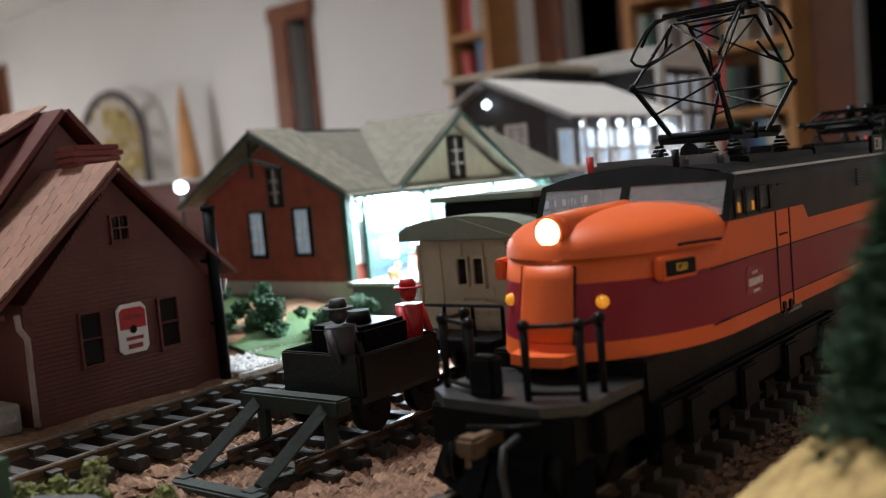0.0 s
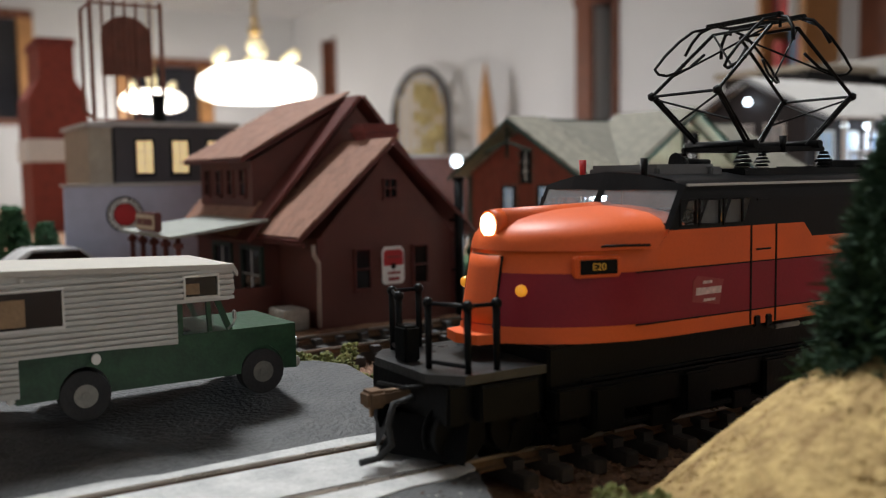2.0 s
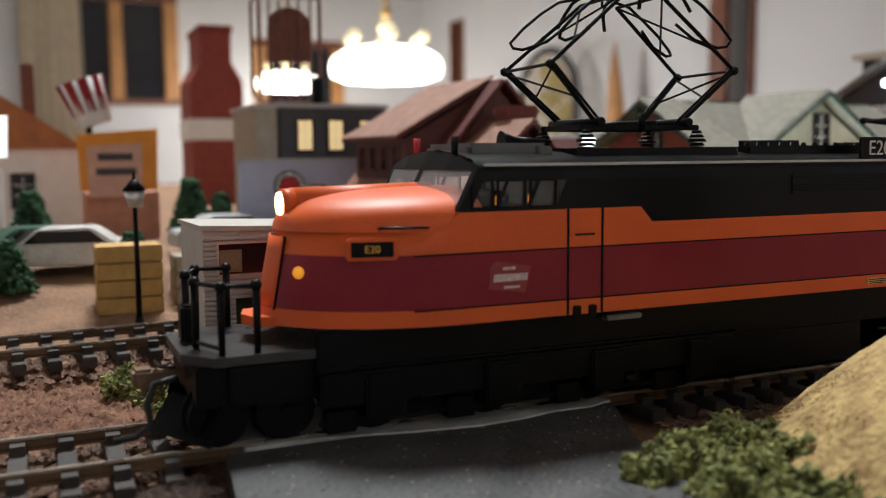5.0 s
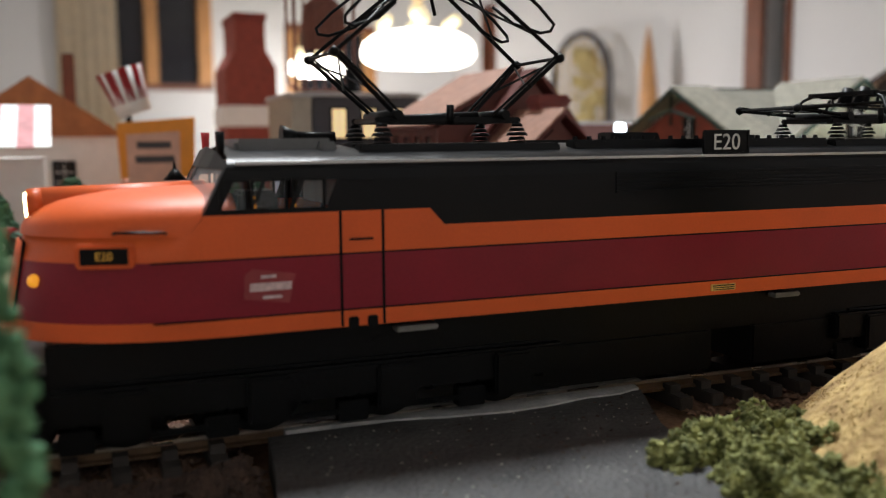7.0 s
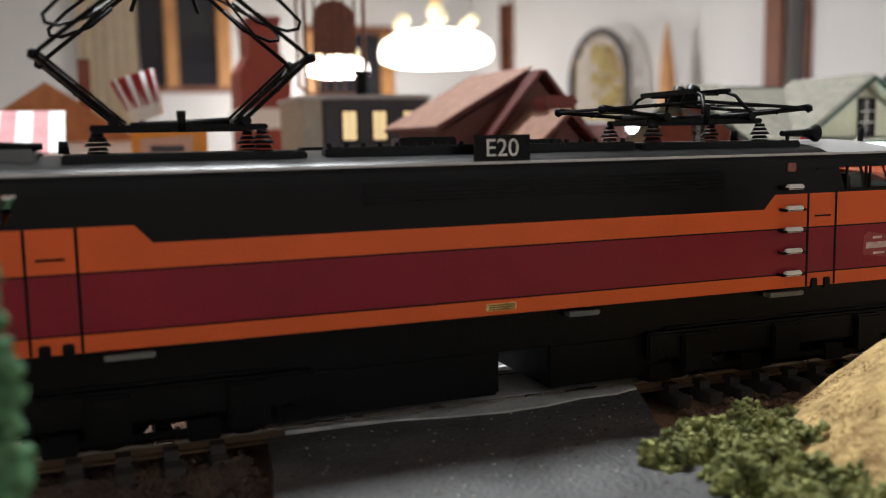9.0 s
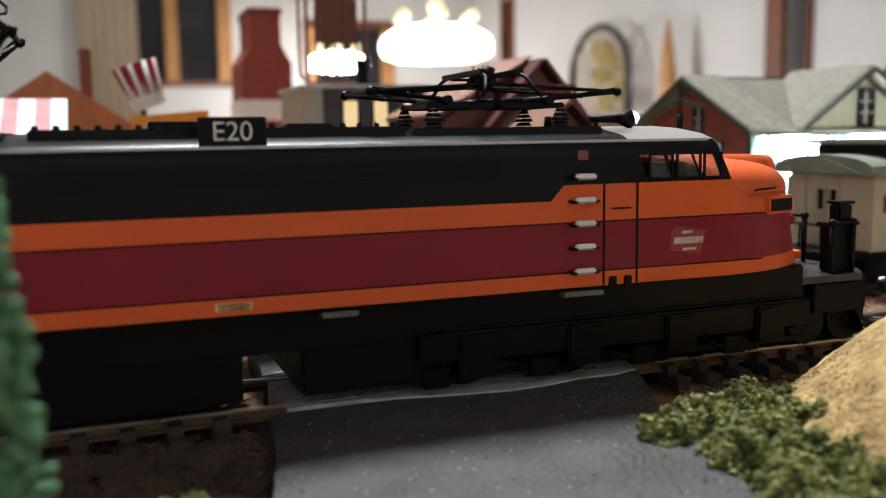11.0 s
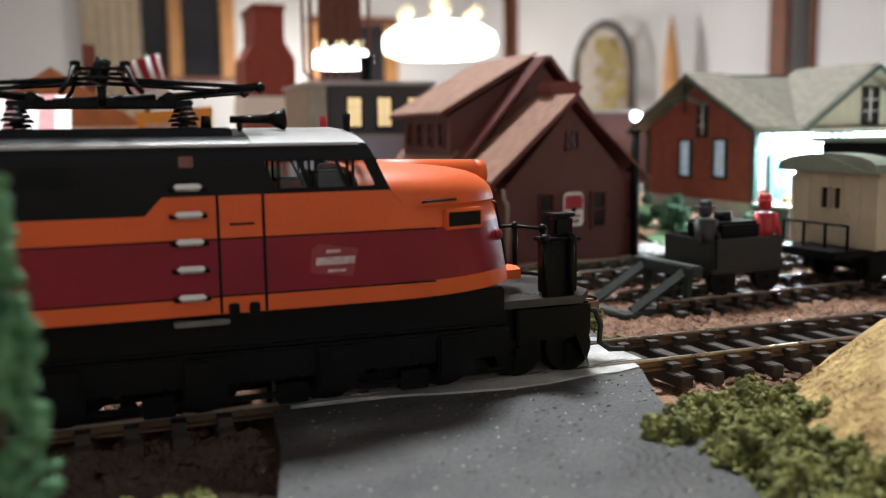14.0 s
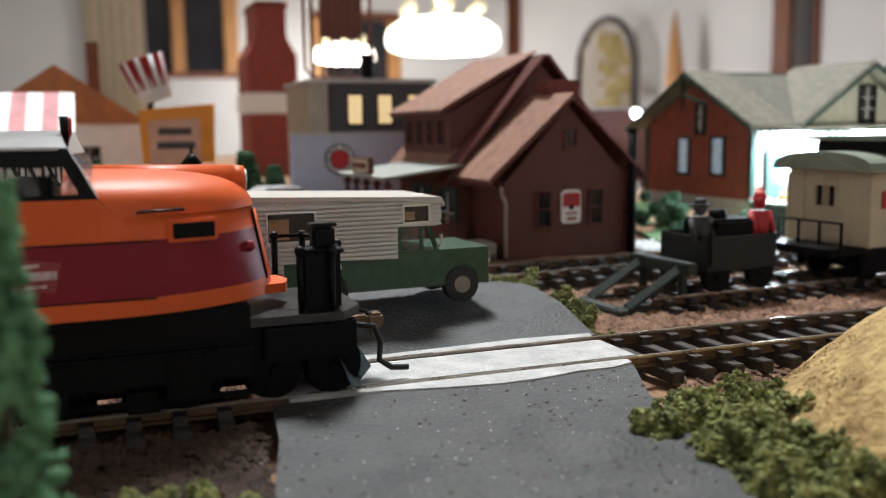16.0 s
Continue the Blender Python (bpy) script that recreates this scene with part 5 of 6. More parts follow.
    s = part("shop_sign", bm, HOUSETRIM, t, "cream name board with unreadable lettering")
    bm = B()
    box(bm, 111.7, 112.1, 37, 55, 29.8, 34.2)
    p = part("sign_face", bm, CREAM, s)
    for a, b in ((38.5, 46.5), (48, 53.5)):
        bm = B()
        box(bm, 111.4, 111.75, a, b, 31.0, 33.0)
        part("lettering_bar", bm, HOUSETRIM, p)
    for k in range(2):
        m = Matrix.Translation((142.7, 36 + k * 25, 6)) @ Matrix.Rotation(-math.pi / 2, 4, "Z")
        sash(t, m, 14, 16, HOUSEDARK, STGREEN, 2, 2, "shop_window")
    # poster shaped like a tin: red above, pale below
    bm = B()
    prism(bm, [(169.4, 12.6), (170.4, 11.7), (176.4, 11.7), (177.3, 12.8), (177.3, 22.0), (176.2, 23.4), (170.6, 23.4), (169.4, 22.2)], "y", -1.05, -0.6)
    s = part("tin_poster", bm, WHITE, t, "tin-shaped poster, red above and white below")
    bm = B()
    prism(bm, [(169.9, 17.5), (176.9, 17.5), (176.9, 21.6), (175.9, 22.4), (170.9, 22.4), (169.9, 21.6)], "y", -1.2, -1.0)
    part("red_field", bm, RED, s)
    bm = B()
    for z0, z1, a, b in ((19.8, 20.5, 170.8, 176.0), (14.8, 15.6, 171.2, 175.8), (12.8, 13.9, 171.6, 175.4)):
        box(bm, a, b, -1.3, -1.15, z0, z1)
    part("lettering_bar", bm, mat("poster_ink", (0.25, 0.03, 0.03), 0.5), s)
    bm = B()
    ball(bm, (173.4, -1.2, 17.3), 1.1, 1, (1, 0.2, 1))
    part("seal", bm, CHASSIS, s)
    # concrete steps
    t.matrix_basis = STORE @ t.matrix_basis
    st = thing("concrete_steps", "two small pale concrete steps beside the store", "steps", 138, 141, 0)
    st.matrix_basis = STORE @ st.matrix_basis
    for x0, x1, z in ((-8, 8, 3.0), (0, 8, 6.2)):
        bm = B()
        box(bm, x0, x1, 0, 12, 0, z, 0.4)
        part("step", bm, mat("concrete", (0.34, 0.31, 0.27), 0.85, size=3), st)


store()
bm = B()
cyl(bm, (0, 0, 0), (0, 0, 44), 1.5, 1.5, 12)
cyl(bm, (0, 0, 43.2), (0, 0, 44.4), 1.9, 1.9, 12)
for z in (14, 30):
    box(bm, -1.6, 1.6, 1.2, 3.2, z, z + 1)
stove_pipe = single("stove_pipe", bm, CHASSIS, "black iron pipe standing at the corner of the store", "pipe", 197.6, 136.5, 0)
stove_pipe.matrix_basis = STORE @ stove_pipe.matrix_basis


def station():
    t = thing("station", "red brick railway station with olive slate roof and lit porch", "building", 280, 232, 0)
    # local: the brick end faces -x at x = 0, ridge along x at y = 0
    L, hw, zt, zr = 150, 47, 46, 69.5
    bm = B()
    prism(bm, [(-hw, 4), (-hw, zt), (0, zr - 2), (hw, zt), (hw, 4)], "x", 0.6, L)
    part("core_wall", bm, STWALL, t)
    bm = B()
    box(bm, -1, L + 1, -hw - 1, hw + 1, -8, 6)
    part("stone_base", bm, GREYROOF, t)
    # brick end wall, laid course by course with the window openings left free
    bm = B()
    pts = [(-hw, 6), (-hw, zt - 1), (0, zr - 3), (hw, zt - 1), (hw, 6)]
    prism(bm, pts, "x", -0.25, 0.5)
    end = part("brick_end", bm, mat("mortar", (0.22, 0.10, 0.075), 0.9), t)
    holes = [(-27, -14, 18, 38), (4, 16, 17, 38), (-10, 0, 39, 57)]
    bm = B()
    r = random.Random(3)
    z, row = 6.2, 0
    while z < zr - 5:
        lim = hw if z + 1.2 < zt - 1 else hw * (1 - (z + 1.2 - zt + 1) / (zr - 3 - zt + 1))
        y = -lim + (row % 2) * 1.8
        while y < lim - 3.4:
            if not any(a - 3.3 < y < b and c - 1.2 < z < d for a, b, c, d in holes):
                dx = r.uniform(0, 0.12)
                box(bm, -0.52 - dx, -0.1, y, y + 3.35, z, z + 1.05)
            y += 3.6
        z += 1.25
        row += 1
    p = part("brick", bm, BRICK, end)
    tagged(p, "courses of red brick", kind="stuff")
    R = Matrix.Rotation(-math.pi / 2, 4, "Z")
    for yc, z, w, h in ((-20.5, 18.5, 9, 18.5), (10, 18, 9, 18.5), (-5, 40, 7, 15)):
        sash(t, Matrix.Translation((-0.8, yc, z)) @ R, w, h, COLDWIN if z < 30 else HOUSEDARK, CHASSIS, 2, 3)
    for y in (-hw, hw):
        bm = B()
        box(bm, -1.2, 1.8, y - 1.5, y + 1.5, 4, zt - 3)
        part("corner_post", bm, STGREEN, t)
    # roof
    for s in (-1, 1):
        e = (s * 57, 41.5)
        roof_slab(t, [(-9, e[0], e[1]), (-9, 0, zr + 1), (L + 8, 0, zr + 1), (L + 8, e[0], e[1])], 1.2, STROOF if s > 0 else mat("roof_board", (0.15, 0.14, 0.11), 0.8), "roof")
        d = Vector((0, -s * 57, zr + 1 - 41.5))
        bm = B()
        a, b = Vector((-9.4, s * 57.6, 40.2)), Vector((-9.4, 0, zr + 0.4))
        q = (b - a).normalized()
        n = Vector((0, 0, 1.9))
        vs = [a, b, b + n, a + n]
        lo = [bm.verts.new(v) for v in vs]
        hi = [bm.verts.new(v + Vector((1.0, 0, 0))) for v in vs]
        bm.faces.new(lo)
        bm.faces.new(hi[::-1])
        for i in range(4):
            bm.faces.new((lo[i], lo[(i + 1) % 4], hi[(i + 1) % 4], hi[i]))
        part("bargeboard", bm, STGREEN, t)
        for y in (s * 10, ):
            bm = B()
            rod(bm, [(-8.8, s * 20, 55), (-8.8, 0, 60)], 0.8, 6)
            rod(bm, [(-8.8, 0, 52), (-8.8, 0, 68)], 0.8, 6)
            part("gable_truss", bm, STGREEN, t)
    d = Vector((0, 57, zr + 1 - 41.5))
    shingle_field(t, "slate", (-9, -57, 43.0), (1, 0, 0), d, 46, d.length, 17, 3.4, STROOF, 6, limit=lambda x, h: x < 26 + 0.0 * h)
    bm = B()
    box(bm, -9, L + 8, -1.2, 1.2, zr + 1.4, zr + 2.6, 0.3)
    part("ridge_cap", bm, STGREEN, t)
    # cross gable towards the platform
    gx0, gx1, gy = 24, 104, -56
    xm = (gx0 + gx1) / 2
    bm = B()
    prism(bm, [(gx0 + 4, 43.5), (gx1 - 4, 43.5), (xm, zr - 1)], "y", gy + 2.2, -4)
    part("gable_wall", bm, STBOARD, t)
    for k in range(30):
        x = gx0 + 7 + k * 2.3
        top = 43.5 + (zr - 1 - 43.5) * (1 - abs(x - xm) / (xm - gx0 - 4)) - 0.6
        if top > 44.2:
            bm = B()
            box(bm, x - 0.4, x + 0.4, gy + 1.7, gy + 2.3, 43.6, top)
            part("batten", bm, STBOARD, t)
    sash(t, Matrix.Translation((xm, gy + 1.4, 45.5)), 9, 17, HOUSEDARK, CHASSIS, 2, 3)
    for s in (-1, 1):
        xe = gx0 - 4 if s < 0 else gx1 + 4
        roof_slab(t, [(xe, gy - 4, 42.3), (xm, gy - 4, zr + 3.5), (xm, 0, zr + 3.5), (xe, 0, 42.3)], 1.2, STROOF, "gable_roof")
        bm = B()
        a, b = Vector((xe, gy - 4.4, 41.2)), Vector((xm, gy - 4.4, zr + 2.6))
        n = Vector((0, 0, 2.2))
        vs = [a, b, b + n, a + n]
        lo = [bm.verts.new(v) for v in vs]
        hi = [bm.verts.new(v + Vector((0, 1.1, 0))) for v in vs]
        bm.faces.new(lo)
        bm.faces.new(hi[::-1])
        for i in range(4):
            bm.faces.new((lo[i], lo[(i + 1) % 4], hi[(i + 1) % 4], hi[i]))
        part("bargeboard", bm, STGREEN, t)
    d = Vector((xm - gx0 + 4, 0, zr + 3.5 - 42.3))
    shingle_field(t, "slate", (gx0 - 4, 0, 43.8), (0, -1, 0), d, 59, d.length, 17, 3.4, STROOF, 7, limit=lambda x, h: h > (x - 59) * -0.0 and h / 50.0 > 1 - (x + 4) / 59.0 - 0.2)
    # porch: eave board, brackets, posts, lamps, doors, posters
    bm = B()
    box(bm, -4, L, -57, -56, 40.2, 42.0)
    part("eave_board", bm, STGREEN, t)
    bm = B()
    box(bm, 2, 30, -54, -49, 39.6, 40.2)
    box(bm, 60, 120, -54, -49, 39.6, 40.2)
    part("led_strip", bm, COLDGLOW, t, "row of cold white LEDs under the eave")
    for x in (4, 46, 90, 134):
        bm = B()
        box(bm, x - 1, x + 1, -55, -53, 6, 40.5)
        rod(bm, [(x, -54, 32), (x + 5, -54, 40)], 0.7, 6)
        rod(bm, [(x, -54, 32), (x - 5, -54, 40)], 0.7, 6)
        rod(bm, [(x, -54, 33), (x, -48, 40)], 0.7, 6)
        part("porch_post", bm, STGREEN, t)
    bm = B()
    box(bm, 0, L, -hw - 0.7, -hw + 0.2, 6, 13)
    part("wainscot", bm, BRICK, t)
    for x, w, h, g in ((40, 10, 17, COLDWIN), (56, 10, 24, DARKGREY), (84, 10, 17, COLDWIN), (110, 10, 17, COLDWIN)):
        sash(t, Matrix.Translation((x, -hw - 0.6, 33 - h)), w, h, g, STGREEN, 2, 2)
    # platform
    p = thing("station_platform", "grey timber platform in front of the station", "platform", 280, 232, 0)
    for k in range(9):
        bm = B()
        box(bm, -4, L, -78 + 3.3 * k, -75.0 + 3.3 * k, 5.2, 6.6)
        part("plank", bm, WOODDECK, p)
    bm = B()
    box(bm, -3, L, -76, -50, -9, 5.2)
    part("platform_base", bm, DARKGREY, p)
    # name board with posters below
    b = thing("station_sign", "dark blue station name board with small posters", "sign", 280, 232, 0)
    bm = B()
    box(bm, 6, 30, -52.0, -51.2, 10, 34, 0.3)
    part("board", bm, NAVY, b)
    words("lettering", "Menardsville", 4.6, b, WHITE, pose(18 * MM, -52.1 * MM, 31.2 * MM, 90, 0, 0), 0.08)
    bm = B()
    for z0, z1, a, c in ((27.8, 28.8, 13, 23), (25.8, 26.8, 11, 25)):
        box(bm, a, c, -52.2, -52.0, z0, z1)
    part("lettering_bar", bm, WHITE, b)
    for k in range(4):
        bm = B()
        x = 7.5 + k * 5.6
        box(bm, x, x + 4.6, -52.3, -52.0, 13.5 + (k % 2), 22.5, 0.1)
        part("poster", bm, (TEAL, BLUEGREY, WHITE, TEAL)[k], b)
    bm = B()
    box(bm, 6.5, 29.5, -51.6, -50, 6, 10)
    part("sign_leg", bm, NAVY, b)
    # bench-like plain shapes for the waiting dolls and the dog
    for ob in (t, p, b):
        ob.matrix_basis = STATION @ ob.matrix_basis
    for x, y, c, d in ((30, -62, DARKGREY, "dark"), (37, -60, RED, "red")):
        bm = B()
        for s in (-1, 1):
            cyl(bm, (s * 1.1, 0, 0), (s * 0.9, 0, 9.5), 0.9, 1.1, 8)
        cyl(bm, (0, 0, 9), (0, 0, 16.5), 1.9, 2.2, 10)
        for s in (-1, 1):
            cyl(bm, (s * 2.3, 0, 16), (s * 2.9, -0.8, 9.5), 0.7, 0.5, 8)
        ball(bm, (0, 0, 18.6), 1.5, 2, (1, 1, 1.15))
        ob = single("figurine", bm, c, "tiny painted standing figurine in %s clothes on the platform" % d, "figurine", 280 + x, 232 + y, 6.6)
        ob.matrix_basis = STATION @ ob.matrix_basis
    bm = B()
    ball(bm, (0, 0, 3.2), 2.0, 2, (1.5, 0.8, 1.1))
    ball(bm, (2.6, 0, 6.0), 1.3, 2, (1.2, 0.9, 1))
    cyl(bm, (1.6, 0, 4.2), (2.4, 0, 5.6), 1.2, 1.0, 8)
    for x, y in ((1.6, .8), (1.6, -.8), (-2, .8), (-2, -.8)):
        cyl(bm, (x, y, 0), (x, y, 2.6), 0.5, 0.6, 6)
    ball(bm, (3.7, 0, 5.7), 0.7, 1)
    ob = single("dog_figurine", bm, mat("tan_fur", (0.42, 0.25, 0.09), 0.8, size=2, color2=(0.62, 0.42, 0.2)), "tiny sitting tan dog figurine on the platform edge", "figurine", 282, 163, 6.6, 0)
    ob.matrix_basis = STATION @ ob.matrix_basis


station()

# yard in front of the station
ramp("grass_patch", [on(STATION, x, y, 0)[:2] for x, y in ((214, 150), (262, 158), (276, 168), (277, 185), (277, 230), (276, 270), (225, 262), (212, 220), (211, 190), (212, 168))], lambda x, y: rise(x, y) + 1.3, GRASS, "green grass mat under the hedge")
ramp("gravel_strip", [(176, 104), (300, 113), (470, 125), (470, 137), (262, 124), (186, 114)], lambda x, y: rise(x, y) + 1.0, GRAVEL, "pale grey gravel strip beside the rails")
grains("gravel", lambda q: (lambda x, k: (x, 105 + (x - 180) * 0.071 + k, rise(x, 105 + (x - 180) * 0.071 + k) + 1.1))(q.uniform(176, 330), q.uniform(0, 13)), 4600, GRAVEL, "loose pale gravel", 0.3, 0.8, 30)
for i, (x, y, r, h) in enumerate(((232, 178, 11, 17), (243, 166, 11, 19), (252, 160, 10, 17), (262, 163, 10, 21), (226, 196, 12, 18), (236, 190, 10, 16))):
    px, py, pz = on(STATION, x, y, 0)
    foam_bush("hedge_bush", px, py, rise(px, py) + 0.6, r * 0.77, r * 0.7, h * 0.77, 260, FOAMDARK, "dark green foam hedge bush beside the station", 90 + i, "hedge by the station")

t = thing("street_lamp", "black street lamp with a glowing cold white globe", "street lamp", 286, 281.7, 14.4)
bm = B()
cyl(bm, (0, 0, 0), (0, 0, 40), 0.9, 0.6, 8)
part("pole", bm, CHASSIS, t)
bm = B()
ball(bm, (0, 0, 42.1), 2.9, 2)
part("globe", bm, COLDGLOW, t)


def block_house(name, label, x, y, w, d, h, wall, roofmat, windows, glow, rz=0, frame_mat=CHASSIS, roof="flat"):
    t = thing(name, label, "building", x, y, 0, rz)
    bm = B()
    box(bm, 0, w, 0, d, 0, h)
    part("wall", bm, wall, t)
    bm = B()
    if roof == "flat":
        box(bm, -1.5, w + 1.5, -1.5, d + 1.5, h, h + 2.2, 0.3)
    elif roof == "gable_x":
        prism(bm, [(-3, h), (d / 2, h + d * 0.36), (d + 3, h)], "x", -3, w + 3)
    else:
        prism(bm, [(-3, h), (w / 2, h + w * 0.36), (w + 3, h)], "y", -3, d + 3)
    part("roof", bm, roofmat, t)
    for wx, wz, ww, wh in windows:
        sash(t, Matrix.Translation((wx, -0.6, wz)), ww, wh, glow, frame_mat, 2, 3)
    return t


# grey house with warm windows, its billboard frame, and the pale fence wall in front of it
g = block_house("grey_house", "dark grey flat-roofed house with warm lit windows", 131, 310, 54, 60, 64, DARKGREY, GREYROOF, [(12.5, 44, 7, 14), (28, 44, 7, 14), (44, 44, 7, 14)], WARMGLOW)
block_house("tan_house", "narrow tan windowless house side beside the grey house", 120, 308, 9.4, 57, 63.5, TAN, GREYROOF, [], WARMGLOW)
bm = B()
cyl(bm, (0, 0, 0), (0, 0, 12), 3.2, 3.0, 12)
cyl(bm, (0, 0, 10.8), (0, 0, 12.4), 3.8, 3.8, 12)
single("roof_pipe", bm, CHASSIS, "black chimney pot on the grey house roof", "chimney", 153, 318, 66.2)
t = thing("billboard", "rust-brown wire billboard frame with an arched ribbed panel", "billboard", 129, 335, 66.2)
bm = B()
for z in (2, 54):
    rod(bm, [(0, 0, z), (31, 0, z)], 0.7, 6)
for x in (0, 5, 10, 15, 20, 26, 31):
    rod(bm, [(x, 0, 0), (x, 0, 56)], 0.55 if x not in (0, 31) else 0.9, 6)
rod(bm, [(0, 0, 2), (-4, 0, 6), (-4, 0, 50), (0, 0, 54)], 0.8, 6)
part("frame", bm, RUST, t)
bm = B()
prism(bm, [(4.5, 22), (26.5, 22), (26.5, 36)] + [(15.5 + 11 * math.cos(k * math.pi / 10), 40 + 9 * math.sin(k * math.pi / 10)) for k in range(11)] + [(4.5, 36)], "y", 0.9, 1.8)
panel = part("sign_panel", bm, RUST, t, "rust-brown arched sign panel")
for k in range(6):
    bm = B()
    box(bm, 6.2 + k * 3.5, 7.4 + k * 3.5, 0.2, 0.9, 23, 42 + 4 * math.sin((k + 0.5) * math.pi / 6))
    part("rib", bm, RUST, panel)

t = thing("fence_wall", "boarded wall with a round emblem, cold light put into its pale blue-grey", "wall", 0, 265, 0)
bm = B()
box(bm, 100, 158, 0, 3, 0, 38, 0.3)
part("panel", bm, BLUEGREY, t)
bm = B()
box(bm, 99, 159, -0.6, 3.6, 38, 39.2, 0.2)
part("coping", bm, GREYROOF, t)
bm = B()
cyl(bm, (121.8, -0.2, 27), (121.8, -0.7, 27), 7.0, 7.0, 32)
e = part("emblem", bm, CHASSIS, t, "round black, white and red emblem")
for r, m, q in ((6.3, WHITE, -0.8), (4.6, CHASSIS, -0.95), (4.2, RED, -1.1)):
    bm = B()
    cyl(bm, (121.8, q + 0.3, 27), (121.8, q, 27), r, r, 32)
    part("emblem_ring", bm, m, e)
bm = B()
for k in range(22):
    a = k / 22 * 2 * math.pi
    if abs(math.sin(a)) > 0.12:
        box(bm, -0.35, 0.35, -0.95, -0.82, 4.9, 6.0, 0, Matrix.Translation((121.8, 0, 27)) @ Matrix.Rotation(a, 4, "Y"))
part("lettering_bar", bm, CHASSIS, e)

# dark timber hotel with lit balcony, further along
def hotel():
    t = thing("hotel", "dark timber hotel with a lit balcony and a white tower", "building", 550, 300, 0)
    bm = B()
    prism(bm, [(0, 0), (72, 0), (72, 78), (36, 95), (0, 78)], "x", 0, 124)
    part("wall", bm, mat("dark_timber", (0.035, 0.032, 0.036), 0.7, size=5), t)
    for s, e in ((-1, -20), (1, 80)):
        roof_slab(t, [(-6, 36, 97), (-6, e, 71 if s < 0 else 75), (126, e, 71 if s < 0 else 75), (126, 36, 97)], 1.5, GREYROOF, "roof", "pale grey sloping roof")
    bm = B()
    rod(bm, [(-6.5, -20, 70), (-6.5, 36, 96), (-6.5, 80, 74)], 1.6, 4)
    part("bargeboard", bm, DARKGREY, t)
    R = Matrix.Rotation(-math.pi / 2, 4, "Z")
    for y in (20, 42):
        sash(t, Matrix.Translation((-0.8, y, 48)) @ R, 12, 22, mat("pale_blind", (0.4, 0.42, 0.44), 0.5), WHITE, 2, 3)
    bm = B()
    box(bm, 4, 126, -22, 0, 43, 46)
    part("balcony", bm, WHITE, t)
    for k in range(25):
        bm = B()
        box(bm, 4.5 + k * 4.9, 5.7 + k * 4.9, -21.8, -20.8, 46, 53)
        part("baluster", bm, WHITE, t)
    bm = B()
    box(bm, 4, 126, -22.2, -20.4, 53, 54.4)
    part("balcony_rail", bm, WHITE, t)
    for k in range(6):
        bm = B()
        ball(bm, (14 + k * 20, -14, 68), 1.8, 1)
        part("balcony_lamp", bm, COLDGLOW, t, "cold white balcony lamp")
        bm = B()
        box(bm, 4 + k * 24 - 0.8, 4 + k * 24 + 0.8, -21.6, -20, 0, 71)
        part("balcony_post", bm, WHITE, t)
    for k in range(5):
        sash(t, Matrix.Translation((16 + k * 22, -0.8, 47)), 12, 18, COLDWIN, WHITE, 2, 2)
    bm = B()
    box(bm, 10, 122, -19, -17, 34, 41)
    part("shop_front_lamp", bm, COLDGLOW, t, "row of cold white lamps under the balcony")
    # tower and the tall dark block behind
    bm = B()
    box(bm, 127, 196, -4, 80, 0, 112)
    part("tower_wall", bm, mat("black_timber", (0.02, 0.02, 0.022), 0.7), t)
    bm = B()
    box(bm, 124, 199, -7, 83, 104, 117, 0.6)
    for x in (127.5, 195.5):
        box(bm, x - 4.5, x + 4.5, -7, -3.5, 0, 104)
    part("tower_trim", bm, GREYROOF, t)
    for k in range(3):
        for z in (52, 78):
            sash(t, Matrix.Translation((142 + k * 19, -4.8, z)), 10, 20, COLDWIN, WHITE, 2, 2)
    bm = B()
    box(bm, 60, 127, 44, 110, 60, 106)
    part("rear_wall", bm, mat("black_timber", (0.02, 0.02, 0.022), 0.7), t)
    bm = B()
    box(bm, 54, 127, 38, 114, 106, 110, 0.5)
    part("rear_roof", bm, TAN, t)
    t.matrix_basis = HOTEL @ t.matrix_basis


hotel()
bm = B()
ball(bm, (0, 0, 0), 2.2, 2)
gable_lamp = single("gable_lamp", bm, COLDGLOW, "cold white lamp on the hotel gable", "lamp", 545.5, 336, 84)
gable_lamp.matrix_basis = HOTEL @ gable_lamp.matrix_basis

# low dark shed behind the store, with a grey roof
block_house("brick_shed", "low dark red brick shed with grey roof", 270, 400, 120, 60, 52, mat("dark_brick", (0.12, 0.05, 0.04), 0.8, size=4), GREYROOF, [(20, 20, 9, 14), (50, 20, 9, 14)], HOUSEDARK)

# tall red brick works with a stepped chimney front
t = thing("brick_works", "tall dark red brick works with chimney and white base band", "building", 150, 700, 0)
bm = B()
prism(bm, [(12, 0), (56, 0), (56, 106), (47, 122), (47, 150), (21, 150), (21, 122), (12, 106)], "y", 0, 60)
part("wall", bm, mat("deep_red_brick", (0.25, 0.05, 0.035), 0.8, size=6), t)
bm = B()
box(bm, 10, 58, -2, 62, 56, 74, 0.4)
part("base_band", bm, WHITE, t)
bm = B()
box(bm, 19.5, 48.5, -1.5, 61.5, 147, 153, 0.6)
part("chimney_cap", bm, mat("deep_red_trim", (0.2, 0.04, 0.03), 0.8), t)

